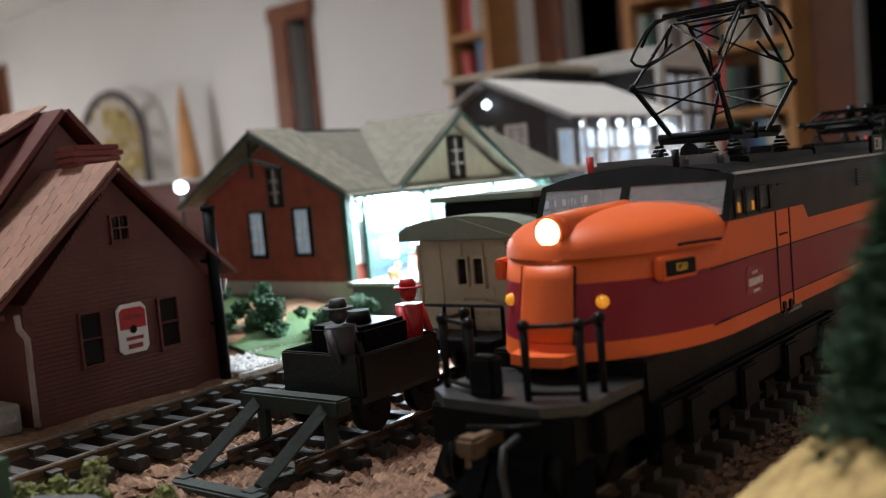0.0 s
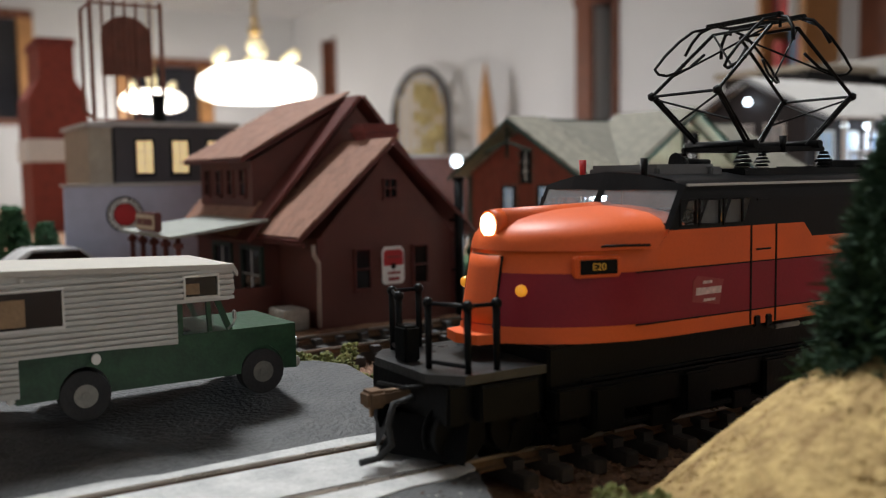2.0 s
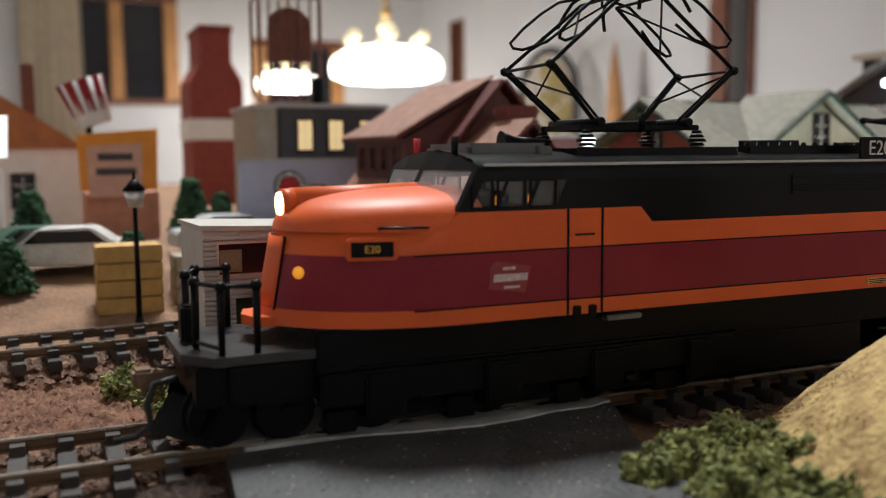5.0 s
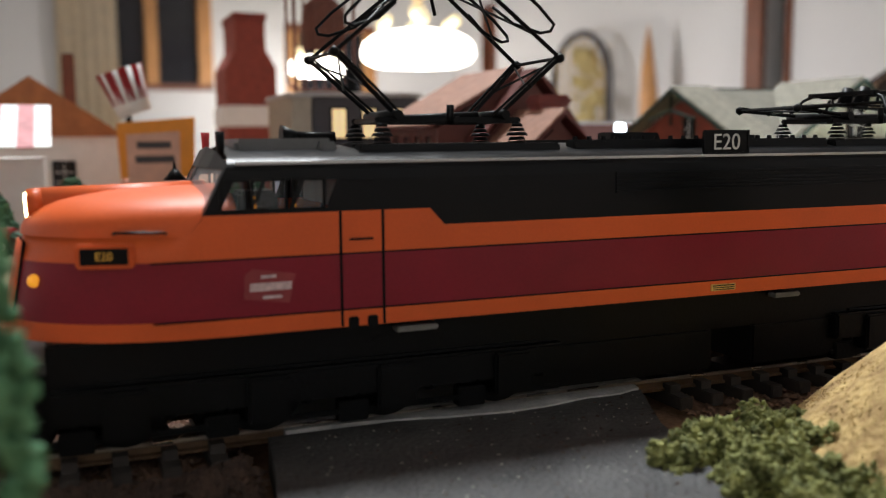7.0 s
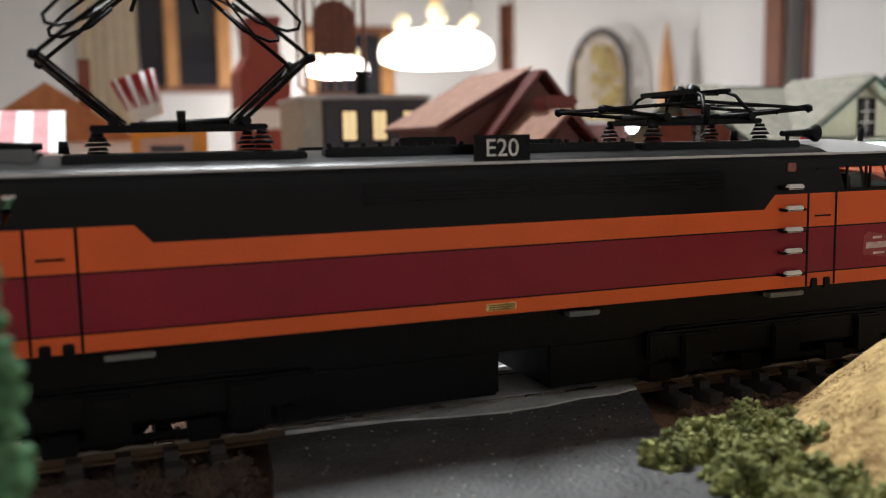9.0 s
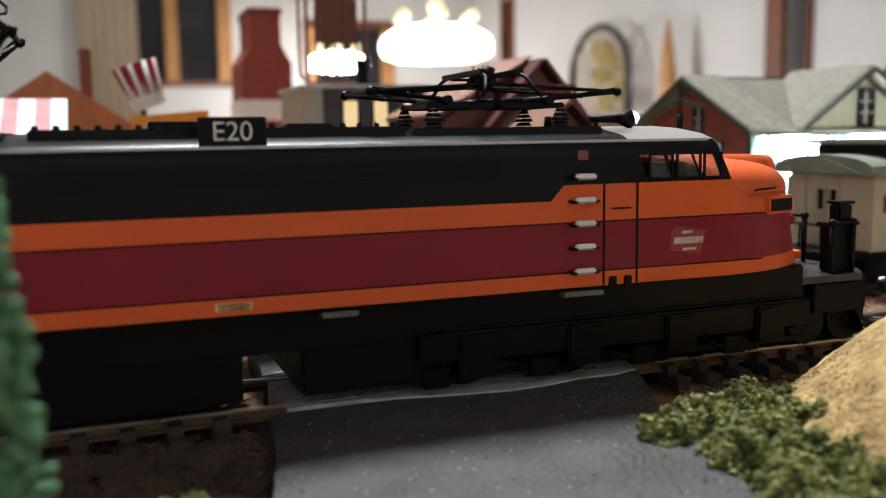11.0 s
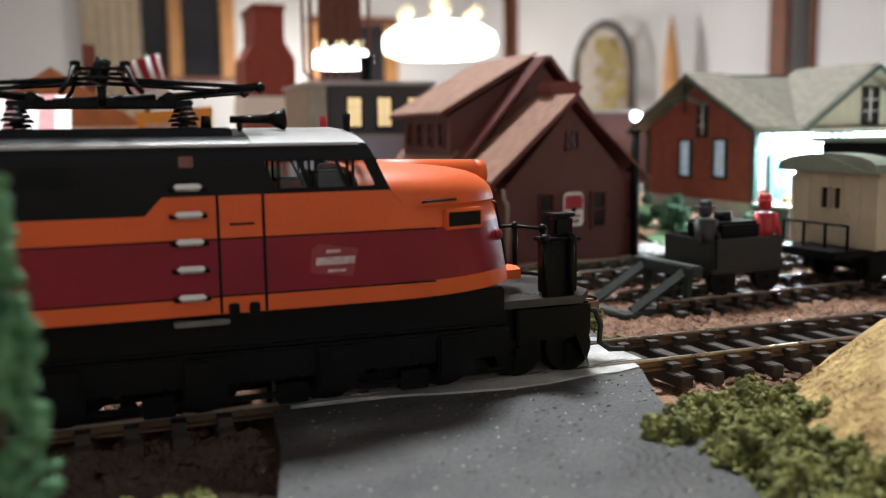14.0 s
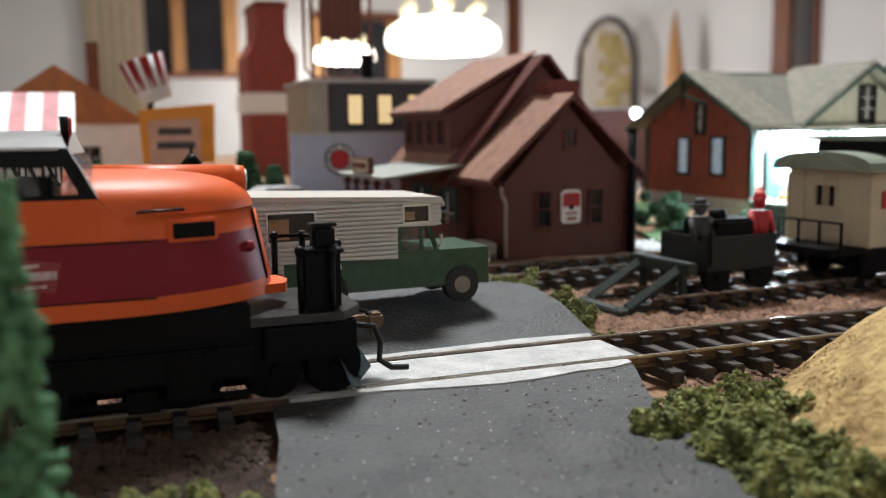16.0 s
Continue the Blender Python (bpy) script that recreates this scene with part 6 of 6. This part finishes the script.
# drive-in stand with tilted red and white tub sign
t = thing("drive_in", "orange drive-in stand with a tilted red and white tub", "building", 44, 350, 0)
bm = B()
box(bm, 2, 36, 0, 40, 0, 24, 0.4)
part("stand", bm, mat("salmon_wall", (0.5, 0.22, 0.14), 0.6), t)
bm = B()
prism(bm, [(0, 25), (35, 25), (36, 55), (-1, 52)], "y", -3, 1)
s = part("sign_panel", bm, YELLOWORANGE, t, "orange-yellow sign panel with dark lettering bars")
bm = B()
prism(bm, [(3.5, 22), (28, 22), (28.5, 48), (3, 46.5)], "y", -3.5, -3.0)
f = part("sign_face", bm, mat("pale_pink_sign_face", (0.62, 0.36, 0.27), 0.6, vary=0.12), s, "pale pink face of the sign")
for a, b, z0, z1 in ((8, 24, 39.5, 43), (7, 25.5, 32.5, 36)):
    bm = B()
    box(bm, a, b, -3.8, -3.5, z0, z1)
    part("lettering_bar", bm, DARKGREY, f)
bm = B()
M = pose(5, 0, 66, 0, -18, 0)
a = [M @ Vector((0, 0, -10)), M @ Vector((0, 0, 12))]
cyl(bm, a[0], a[1], 8.0, 11.0, 20)
c = part("tub", bm, WHITE, t, "tilted red and white striped tub")
for k in range(5):
    bm = B()
    w = -2.75 + k * 0.62
    vs = [M @ Vector((r * math.cos(w + q), r * math.sin(w + q), z)) for r, z, q in ((8.9, -4, -.2), (8.9, -4, .2), (11.3, 12, .2), (11.3, 12, -.2))]
    bm.faces.new([bm.verts.new(v) for v in vs])
    bmesh.ops.solidify(bm, geom=bm.faces[:], thickness=0.3)
    part("tub_stripe", bm, RED, c)
bm = B()
cyl(bm, (5, 0, 50), (5, 0, 58), 1.4, 1.4, 8)
part("tub_post", bm, CHASSIS, t)


# striped-awning stand and orange-roofed house further left
t = thing("striped_stand", "white stand with a pink striped awning roof", "building", -42, 285, 0)
bm = B()
box(bm, 0, 50, 0, 40, 0, 36)
part("wall", bm, WHITE, t)
for k in range(9):
    roof_slab(t, [(-4 + k * 6.4, -12, 40), (2.4 + k * 6.4, -12, 40), (2.4 + k * 6.4, 22, 58), (-4 + k * 6.4, 22, 58)], 0.8, (mat("awning_pink", (0.55, 0.22, 0.23), 0.7) if k % 2 else WHITE), "awning_stripe")
block_house("gabled_house", "pale house with an orange-brown gabled roof", -40, 420, 90, 70, 46, WHITE, mat("orange_brown_roof", (0.36, 0.13, 0.045), 0.7), [(30, 16, 10, 16), (60, 16, 10, 16)], HOUSEDARK, roof="gable_y")
bm = B()
box(bm, 0, 7, 0, 7, 0, 96, 0.5)
single("chimney", bm, RUST, "slim brown brick chimney stack", "chimney", 24, 480, 0)


# ---------------- rolling stock and vehicles
def camper():
    t = thing("camper_truck", "green pickup truck carrying a ribbed silver camper", "truck", 53.0, 31.0, 10.9, 2)
    # local: x forward from the near rear wheel, y to the far side
    KX, KY, KZ = 0.735, 0.82, 0.92

    def put(name, bm, material, parent, label=""):
        bm.transform(Matrix.Diagonal((KX, KY, KZ, 1)))
        return part(name, bm, material, parent, label)

    def wheel(x, y):
        bm = B()
        cyl(bm, (x * KX, y * KY - 1.5, 4.0), (x * KX, y * KY + 1.5, 4.0), 4.0, 4.0, 24)
        w = part("wheel", bm, RUBBER, t)
        bm = B()
        cyl(bm, (x * KX, y * KY - 1.75, 4.0), (x * KX, y * KY + 1.75, 4.0), 1.9, 1.7, 20)
        r = part("rim", bm, mat("dull_wheel_metal", (0.22, 0.21, 0.19), 0.4, 0.8), w, "bright wheel rim")
        bm = B()
        cyl(bm, (x * KX, y * KY - 2.1, 4.0), (x * KX, y * KY + 2.1, 4.0), 0.8, 0.6, 12)
        part("hub_cap", bm, mat("dull_wheel_metal", (0.22, 0.21, 0.19), 0.4, 0.8), w)
    for x in (0, 41.5):
        for y in (1.6, 22.4):
            wheel(x, y)
    bm = B()
    def arch(x0, x1, z0, z1):
        pts = [(x0, z0)]
        for c in (0.0, 41.5):
            pts += [(c + 5.6 * math.cos(math.pi - k * math.pi / 8), 4.4 + 5.2 * math.sin(k * math.pi / 8)) for k in range(9) if 4.4 + 5.2 * math.sin(k * math.pi / 8) >= z0]
        return pts + [(x1, z0), (x1, z1), (x0, z1)]
    prism(bm, arch(-14, 50.5, 4.2, 13.2), "y", 0, 24)
    put("body", bm, TRUCKGREEN, t, "speckled dark green lower body")
    bm = B()
    prism(bm, [(34, 13), (50.2, 12.0), (51.0, 8.5), (50.5, 4.6), (34, 4.6)], "y", 0.8, 23.2)
    bmesh.ops.bevel(bm, geom=bm.edges[:], offset=0.7, segments=2, affect="EDGES")
    put("hood", bm, TRUCKGREEN, t)
    bm = B()
    for x0, x1, x2, x3 in ((21, 22.4, 22.4, 21), (28.4, 29.4, 29.0, 28.0), (33.2, 34.6, 31.0, 29.6)):
        for y in (0.4, 22.8):
            prism(bm, [(x0, 12.8), (x1, 12.8), (x2, 20.2), (x3, 20.2)], "y", y, y + 0.8)
    box(bm, 21, 31.2, 0.4, 23.6, 19.6, 20.6, 0.3)
    put("cab_frame", bm, TRUCKGREEN, t)
    bm = B()
    box(bm, 22, 30, 0.9, 1.1, 13, 19.6)
    box(bm, 22, 30, 22.9, 23.1, 13, 19.6)
    put("cab_glass", bm, PANE, t)
    bm = B()
    prism(bm, [(34.2, 13), (34.5, 13), (30.8, 19.8), (30.5, 19.8)], "y", 1.2, 22.8)
    put("windshield", bm, PANE, t)
    bm = B()
    box(bm, 22, 26, 3, 21, 8, 13.4, 0.6)
    put("bench_seat", bm, CHASSIS, t)
    bm = B()
    box(bm, 50.6, 52.0, 0.5, 23.5, 4.2, 6.2, 0.4)
    put("bumper", bm, SILVER, t)
    bm = B()
    box(bm, -15.6, -14, 0.5, 23.5, 4.2, 5.8, 0.4)
    put("bumper", bm, SILVER, t)
    bm = B()
    box(bm, 50.4, 51.2, 4, 20, 6.6, 10.4, 0.2)
    put("grille", bm, CHASSIS, t)
    for y in (3, 21):
        bm = B()
        cyl(bm, (50.8, y, 9.2), (51.6, y, 9.2), 1.5, 1.4, 14)
        put("headlight", bm, SILVER, t)
    bm = B()
    rod(bm, [(33, -0.2, 13.5), (33.6, -1.8, 14.5), (34.0, -2.0, 16.2)], 0.25, 6)
    box(bm, 33.6, 34.2, -2.8, -1.2, 15.4, 17.2, 0.2)
    put("mirror", bm, SILVER, t)
    # camper shell: stepped side with ribs, windows, cab-over bunk
    y0, y1 = -1.6, 25.6
    bm = B()
    side = [(-21.5, 5.6), (-13.4, 5.6), (-13.4, 12.6), (20.5, 11.8), (20.5, 19.2), (33.2, 19.2), (34.6, 21.2), (33.8, 25.2), (-21.5, 26.8)]
    wins = [(-17.6, -4.4, 17.4, 23.6), (22.4, 30.0, 20.4, 24.0)]
    prism(bm, side, "y", y0 + 0.4, y1 - 0.4)
    put("shell", bm, ALU, t, "ribbed silver camper body")
    for s, y in ((-1, y0), (1, y1)):
        for k in range(20):
            z = 6.2 + k * 1.02
            xa = -21.5
            xb = -13.6 if z < 12.2 else (20.3 if z < 19.4 else 34.0)
            segs = [(xa, xb)]
            for a, b, c, d in wins:
                if c - 0.6 < z < d + 0.1:
                    nxt = []
                    for p, q in segs:
                        if a > p and b < q:
                            nxt += [(p, a - 0.4), (b + 0.4, q)]
                        else:
                            nxt.append((p, q))
                    segs = nxt
            for p, q in segs:
                if z + 0.6 < 25.2:
                    bm = B()
                    box(bm, p, q, y - 0.45, y + 0.45, z, z + 0.62)
                    put("rib", bm, ALU, t)
        for a, b, c, d in wins:
            bm = B()
            for e in ((a - 0.4, b + 0.4, d, d + 0.5), (a - 0.4, b + 0.4, c - 0.5, c), (a - 0.5, a, c, d), (b, b + 0.5, c, d)):
                box(bm, e[0], e[1], y - 0.6, y + 0.6, e[2], e[3])
            w = put("window", bm, SILVER, t)
            bm = B()
            box(bm, a, b, y - s * 0.1 - 0.1, y - s * 0.1 + 0.1, c, d)
            put("pane", bm, HOUSEDARK, w)
            bm = B()
            box(bm, a + 0.2, a + (b - a) * 0.45, y + s * 0.05 - 0.15, y + s * 0.05 + 0.1, c + 0.4, d - 1.2)
            put("curtain", bm, mat("brown_curtain", (0.25, 0.16, 0.09), 0.8), w)
    bm = B()
    prism(bm, [(-22.2, 26.6), (33.8, 25.0), (35.0, 23.6), (35.2, 24.4), (34.0, 26.0), (-22.2, 27.6)], "y", y0 - 0.6, y1 + 0.6)
    put("roof", bm, CAMPTOP, t, "plain cream camper roof")
    bm = B()
    cyl(bm, (2, -2.0, 11.0), (2, -2.5, 11.0), 1.0, 1.0, 12)
    cyl(bm, (-12, -2.0, 25.6), (-12, -2.5, 25.6), 0.4, 0.4, 8)
    put("filler_cap", bm, SILVER, t)


camper()


def caboose():
    t = thing("caboose", "cream model caboose with rounded grey-green roof", "caboose", 210, 57, -0.5, 3)
    hw = 15.5
    bm = B()
    box(bm, 0, 96, -hw, hw, 15, 37.5, 0.3)
    part("body", bm, CREAM, t)
    for y in (-hw, -9.3, -3.1, 3.1, 9.3, hw):
        bm = B()
        box(bm, -0.5, 0.3, y - 0.5, y + 0.5, 15, 35.5)
        part("end_batten", bm, CREAM, t)
    bm = B()
    box(bm, 34, 97, -hw - 0.4, -hw + 0.2, 18, 34)
    part("side_panel", bm, RED, t, "red painted side panel")
    bm = B()
    box(bm, 4, 20, -hw - 0.4, -hw + 0.2, 26, 31)
    part("lettering_bar", bm, RED, t)
    for y in (-2.3, 2.3):
        sash(t, Matrix.Translation((-0.6, y, 26)) @ Matrix.Rotation(-math.pi / 2, 4, "Z"), 2.6, 6.0, HOUSEDARK, CREAM, 1, 1)
    bm = B()
    for k in range(3):
        box(bm, -0.6, 0.2, -6, 6, 16 + k * 3.3, 18.6 + k * 3.3, 0.2)
    part("end_door", bm, CREAM, t)
    bm = B()
    pts = [(-hw - 3.0, 36.6)] + [((hw + 3.0) * -math.cos(k * math.pi / 12), 37.5 + 4.6 * math.sin(k * math.pi / 12) ** 0.8) for k in range(1, 12)] + [(hw + 3.0, 36.6)]
    prism(bm, pts, "x", -4, 106)
    part("roof", bm, CABROOF, t, "rounded grey-green roof with overhang")
    bm = B()
    prism(bm, [(-hw, 36.9), (0, 41.6), (hw, 36.9)], "x", -4.4, -4.1)
    part("roof_end", bm, CABROOF, t)
    bm = B()
    box(bm, 8, 92, -13, 13, 39, 45, 0.5)
    c = part("clerestory", bm, CHASSIS, t, "dark clerestory with small lit windows")
    for k in range(8):
        bm = B()
        box(bm, 12 + k * 9.5, 18 + k * 9.5, -13.3, -12.9, 41.8, 44.0)
        part("clerestory_window", bm, COLDWIN, c)
    bm = B()
    box(bm, 5, 95, -15, 15, 45, 46.4, 0.4)
    part("clerestory_roof", bm, CABROOF, c)
    bm = B()
    box(bm, -12, 108, -12, 12, 12.5, 15, 0.3)
    part("underframe", bm, CHASSIS, t)
    for c0 in (14, 82):
        bm = B()
        for x in (-8, 8):
            for s in (-1, 1):
                cyl(bm, (c0 + x, s * 7.6, 8.6), (c0 + x, s * 10, 8.6), 4.6, 4.6, 18)
            cyl(bm, (c0 + x, -11, 8.6), (c0 + x, 11, 8.6), 0.9, 0.9, 8)
        for s in (-1, 1):
            box(bm, c0 - 13, c0 + 13, s * 11, s * 12.6, 7, 12.8, 0.4)
        part("truck", bm, CHASSIS, t)
    for y in (-12, -4, 4, 12):
        bm = B()
        cyl(bm, (-7, y, 14), (-7, y, 22), 0.45, 0.45, 6)
        part("rail_post", bm, CHASSIS, t)
    bm = B()
    rod(bm, [(-7, -12, 22), (-7, 12, 22)], 0.4, 6)
    part("end_rail", bm, CHASSIS, t)


caboose()


def handcar():
    t = thing("track_speeder", "small dark green railway work car on the siding", "work car", 167, 54, -0.8, 3)
    bm = B()
    box(bm, -10, 14, -10, 10, 11.5, 13.2, 0.3)
    for y in (-10, 10):
        box(bm, -9, 13, y - 0.5, y + 0.5, 13, 21, 0.3)
    for x in (-9.5, 13.5):
        box(bm, x - 0.5, x + 0.5, -10, 10, 13, 21, 0.3)
    part("tub", bm, mat("black_green", (0.004, 0.007, 0.006), 0.4), t)
    bm = B()
    box(bm, -5, 9, -7, 7, 13, 25.0, 0.8)
    cyl(bm, (0, -2, 24.5), (0, -2, 27.5), 2.6, 2.2, 12)
    part("engine", bm, CHASSIS, t)
    for x in (-6, 9):
        bm = B()
        for s in (-1, 1):
            cyl(bm, (x, s * 7.6, 10.2), (x, s * 9.8, 10.2), 4.2, 4.2, 18)
        cyl(bm, (x, -11, 10.2), (x, 11, 10.2), 0.8, 0.8, 8)
        part("wheelset", bm, CHASSIS, t)
    for x, y, m, d, lean in ((-7.5, -4, mat("dark_coat", (0.03, 0.028, 0.03), 0.6), "black coat and tan hat", 0), (12, -5, RED, "red shirt and hat", 0)):
        bm = B()
        cyl(bm, (0, 0, 0), (0, 0, 8), 1.9, 2.4, 10)
        for s in (-1, 1):
            cyl(bm, (s * 2.4, 0, 7.6), (s * 2.6, -2.0, 2.6), 0.8, 0.6, 8)
            cyl(bm, (s * 1.0, -0.3, 0), (s * 1.0, -3.2, -0.2), 1.0, 0.9, 8)
        ball(bm, (0, 0, 9.9), 1.5, 2, (1, 1, 1.15))
        cyl(bm, (0, 0, 10.6), (0, 0, 10.9), 2.4, 2.4, 14)
        cyl(bm, (0, 0, 10.9), (0, 0, 12.2), 1.5, 1.2, 12)
        c, s = math.cos(radians(3)), math.sin(radians(3))
        bm.transform(Matrix.Scale(1.2, 4))
        single("figurine", bm, m, "tiny figurine in %s on the work car" % d, "figurine", 167 + x * c - y * s, 54 + x * s + y * c, 15.5 if x < 0 else 16.5)
    # timber bumper at the end of the siding
    b = thing("track_bumper", "dark green timber track bumper on the ballast", "track bumper", 145, 54.5, -0.4, 3)
    WOODG = mat("dark_green_timber", (0.012, 0.022, 0.018), 0.55, vary=0.3, size=4)
    for y in (-8.7, 8.7):
        bm = B()
        rod(bm, [(-11, y, 3.2), (6, y, 12.5)], 1.5, 4)
        part("strut", bm, WOODG, b)
        bm = B()
        box(bm, -14, 12, y - 1.6, y + 1.6, 1.0, 3.6, 0.3)
        part("sill_beam", bm, WOODG, b)
        bm = B()
        cyl(bm, (6.5, y, 2), (6.5, y, 13), 1.3, 1.3, 6)
        part("upright", bm, WOODG, b)
    bm = B()
    box(bm, 4.5, 8.2, -13, 13, 11, 14.2, 0.4)
    part("buffer_beam", bm, WOODG, b)
    bm = B()
    box(bm, -15.5, -12, -12.5, 12.5, 0.8, 3.4, 0.4)
    part("cross_tie", bm, WOODG, b)


handcar()

# soft foam tree close by, and small trees behind the buildings
def foam_tree(x, y, z, h, r, seed, material, label):
    q = random.Random(seed)
    t = thing("foam_tree", label, "tree", x, y, z)
    bm = B()
    cyl(bm, (0, 0, 0), (0, 0, h * 0.8), r * 0.12, r * 0.04, 8)
    for k in range(6):
        a = q.uniform(0, 6.28)
        cyl(bm, (0, 0, h * (0.25 + 0.08 * k)), (r * 0.6 * math.cos(a), r * 0.6 * math.sin(a), h * (0.35 + 0.09 * k)), r * 0.05, r * 0.02, 5)
    part("trunk", bm, mat("bark", (0.07, 0.04, 0.025), 0.9, size=2), t)
    bm = B()
    for k in range(520):
        f = q.random()
        rr = r * (1 - 0.75 * f) * (q.random() ** 0.4)
        a = q.uniform(0, 6.283)
        p = Vector((rr * math.cos(a), rr * math.sin(a), h * (0.08 + 0.92 * f)))
        g = bmesh.ops.create_icosphere(bm, subdivisions=1, radius=q.uniform(0.05, 0.11) * r + 0.3)
        for v in g["verts"]:
            v.co = v.co * (1 + q.uniform(-0.4, 0.4)) + p
    part("crown", bm, material, t)


foam_tree(0.6, -72, 0, 46, 6.0, 3, mat("mid_green_foam", (0.05, 0.14, 0.065), 0.95, size=5, color2=(0.14, 0.32, 0.16)), "soft mid-green foam tree close to the track")
pine(214, 262, 0, 62, 7, 15, "small dark pine behind the store", dense=0.6)
for i, (x, y, h, r) in enumerate(((20, 300, 26, 12), (92, 330, 30, 12), (100, 300, 24, 10), (-10, 240, 22, 11), (70, 420, 34, 13), (8, 172, 16, 9), (-18, 178, 18, 10), (46, 182, 15, 8), (-40, 168, 14, 9))):
    foam_tree(x, y, 0, h, r, 30 + i, FOAMDARK, "small dark green foam tree among the buildings")

# black yard lamp
t = thing("yard_lamp", "black cast yard lamp with clear lantern", "street lamp", 40, 124, 0)
bm = B()
cyl(bm, (0, 0, 0), (0, 0, 6), 1.8, 1.0, 10)
cyl(bm, (0, 0, 6), (0, 0, 36), 0.8, 0.6, 8)
part("pole", bm, CHASSIS, t)
bm = B()
cyl(bm, (0, 0, 36), (0, 0, 40.5), 2.0, 2.8, 8)
part("lantern", bm, SILVER, t)
bm = B()
cyl(bm, (0, 0, 40.5), (0, 0, 43.5), 3.2, 0.8, 8)
cyl(bm, (0, 0, 43.5), (0, 0, 45.5), 0.5, 0.3, 6)
part("lantern_cap", bm, CHASSIS, t)


def small_car(x, y, rz, paint, label):
    t = thing("parked_car", label, "car", x, y, 0.8, rz, "parked model cars")
    bm = B()
    prism(bm, [(0, 3), (50, 3), (51, 7), (48, 9.5), (37, 10), (31, 15), (14, 15.2), (7, 10.2), (0.5, 9.4)], "y", 0, 19)
    bmesh.ops.bevel(bm, geom=bm.edges[:], offset=0.8, segments=2, affect="EDGES")
    part("body", bm, paint, t)
    bm = B()
    prism(bm, [(9.5, 10.4), (35, 10.4), (30.4, 14.4), (14.6, 14.4)], "y", -0.15, 19.15)
    part("window_band", bm, HOUSEDARK, t)
    for wx in (9, 41):
        for wy in (0.2, 18.8):
            bm = B()
            cyl(bm, (wx, wy - 1, 3.6), (wx, wy + 1, 3.6), 3.6, 3.6, 16)
            w = part("wheel", bm, RUBBER, t)
            bm = B()
            cyl(bm, (wx, wy - 1.2, 3.6), (wx, wy + 1.2, 3.6), 1.8, 1.6, 12)
            part("rim", bm, SILVER, w)


small_car(-2, 190, 12, mat("dark_green_car", (0.02, 0.08, 0.05), 0.35), "dark green parked model car")
small_car(52, 205, 170, mat("white_car", (0.6, 0.58, 0.55), 0.35), "white parked model car")
small_car(-48, 205, 20, RED, "red parked model car")
small_car(70, 240, 5, mat("pale_car", (0.5, 0.5, 0.5), 0.35), "pale grey parked model car")
YELLOW = mat("ochre_crate", (0.5, 0.30, 0.09), 0.75, vary=0.2, size=4)
for x, y, w, d, h, m in ((31, 140, 18, 14, 24, YELLOW), (54, 148, 20, 14, 18, TAN)):
    t = thing("crate_stack", "ochre wooden crate stack beside the second track", "crate", x, y, 0.6)
    for k in range(int(h // 5)):
        bm = B()
        box(bm, 0, w, 0, d, k * 5, k * 5 + 4.7, 0.3)
        part("crate", bm, m, t)

# the town stands closer together than real streets do
IN_TOWN = ("grey_house", "tan_house", "roof_pipe", "billboard", "fence_wall", "brick_shed", "brick_works", "drive_in", "striped_stand", "gabled_house", "chimney", "yard_lamp", "parked_car", "crate_stack", "foam_tree", "pine_tree")
for ob in list(scene.objects):
    if ob.parent is None and ob.name.split(".")[0] in IN_TOWN and ob.location.y > 0.1:
        x, y, z, k = town(ob.location.x / MM, ob.location.y / MM)
        turn = ob.rotation_euler.z
        ob.matrix_basis = Matrix.Translation(Vector((x, y, z + k * ob.location.z / MM)) * MM) @ Matrix.Rotation(turn, 4, "Z") @ Matrix.Scale(k, 4)

# ---------------- movement
ROLL = [(0, 268.4), (0.5, 256.8), (1, 245.4), (1.5, 234), (2, 222.8), (2.5, 211.8), (3, 201), (3.5, 190), (4, 179), (4.75, 162.4), (5.6, 143.6), (6.5, 123.6), (7, 112.7), (7.5, 101.9), (8, 91.3), (8.5, 80.8), (9, 70), (9.5, 59.2), (10, 48.5), (10.8, 31.2), (11.6, 13.9), (12.5, -5.5), (13, -16.3), (13.5, -27), (14, -37.6), (14.5, -48.1), (15, -58.7), (15.5, -69.4), (16, -80.1)]


def motions():
    """The locomotive rolls past; its wheels turn with the way it makes."""
    walk(LOCO, [(t, pose(x * MM, 0, 0)) for t, x in ROLL])
    fine = []
    for (t0, a), (t1, b) in zip(ROLL, ROLL[1:]):
        n = max(1, math.ceil((t1 - t0) / 0.3))
        fine += [(t0 + (t1 - t0) * k / n, a + (b - a) * k / n) for k in range(n)]
    fine.append(ROLL[-1])
    for w, c, r in WHEELS:
        walk(w, [(t, pose(c * MM, 0, (6.0 + r) * MM, 0, math.degrees((x - 265) / r), 0)) for t, x in fine])


motions()
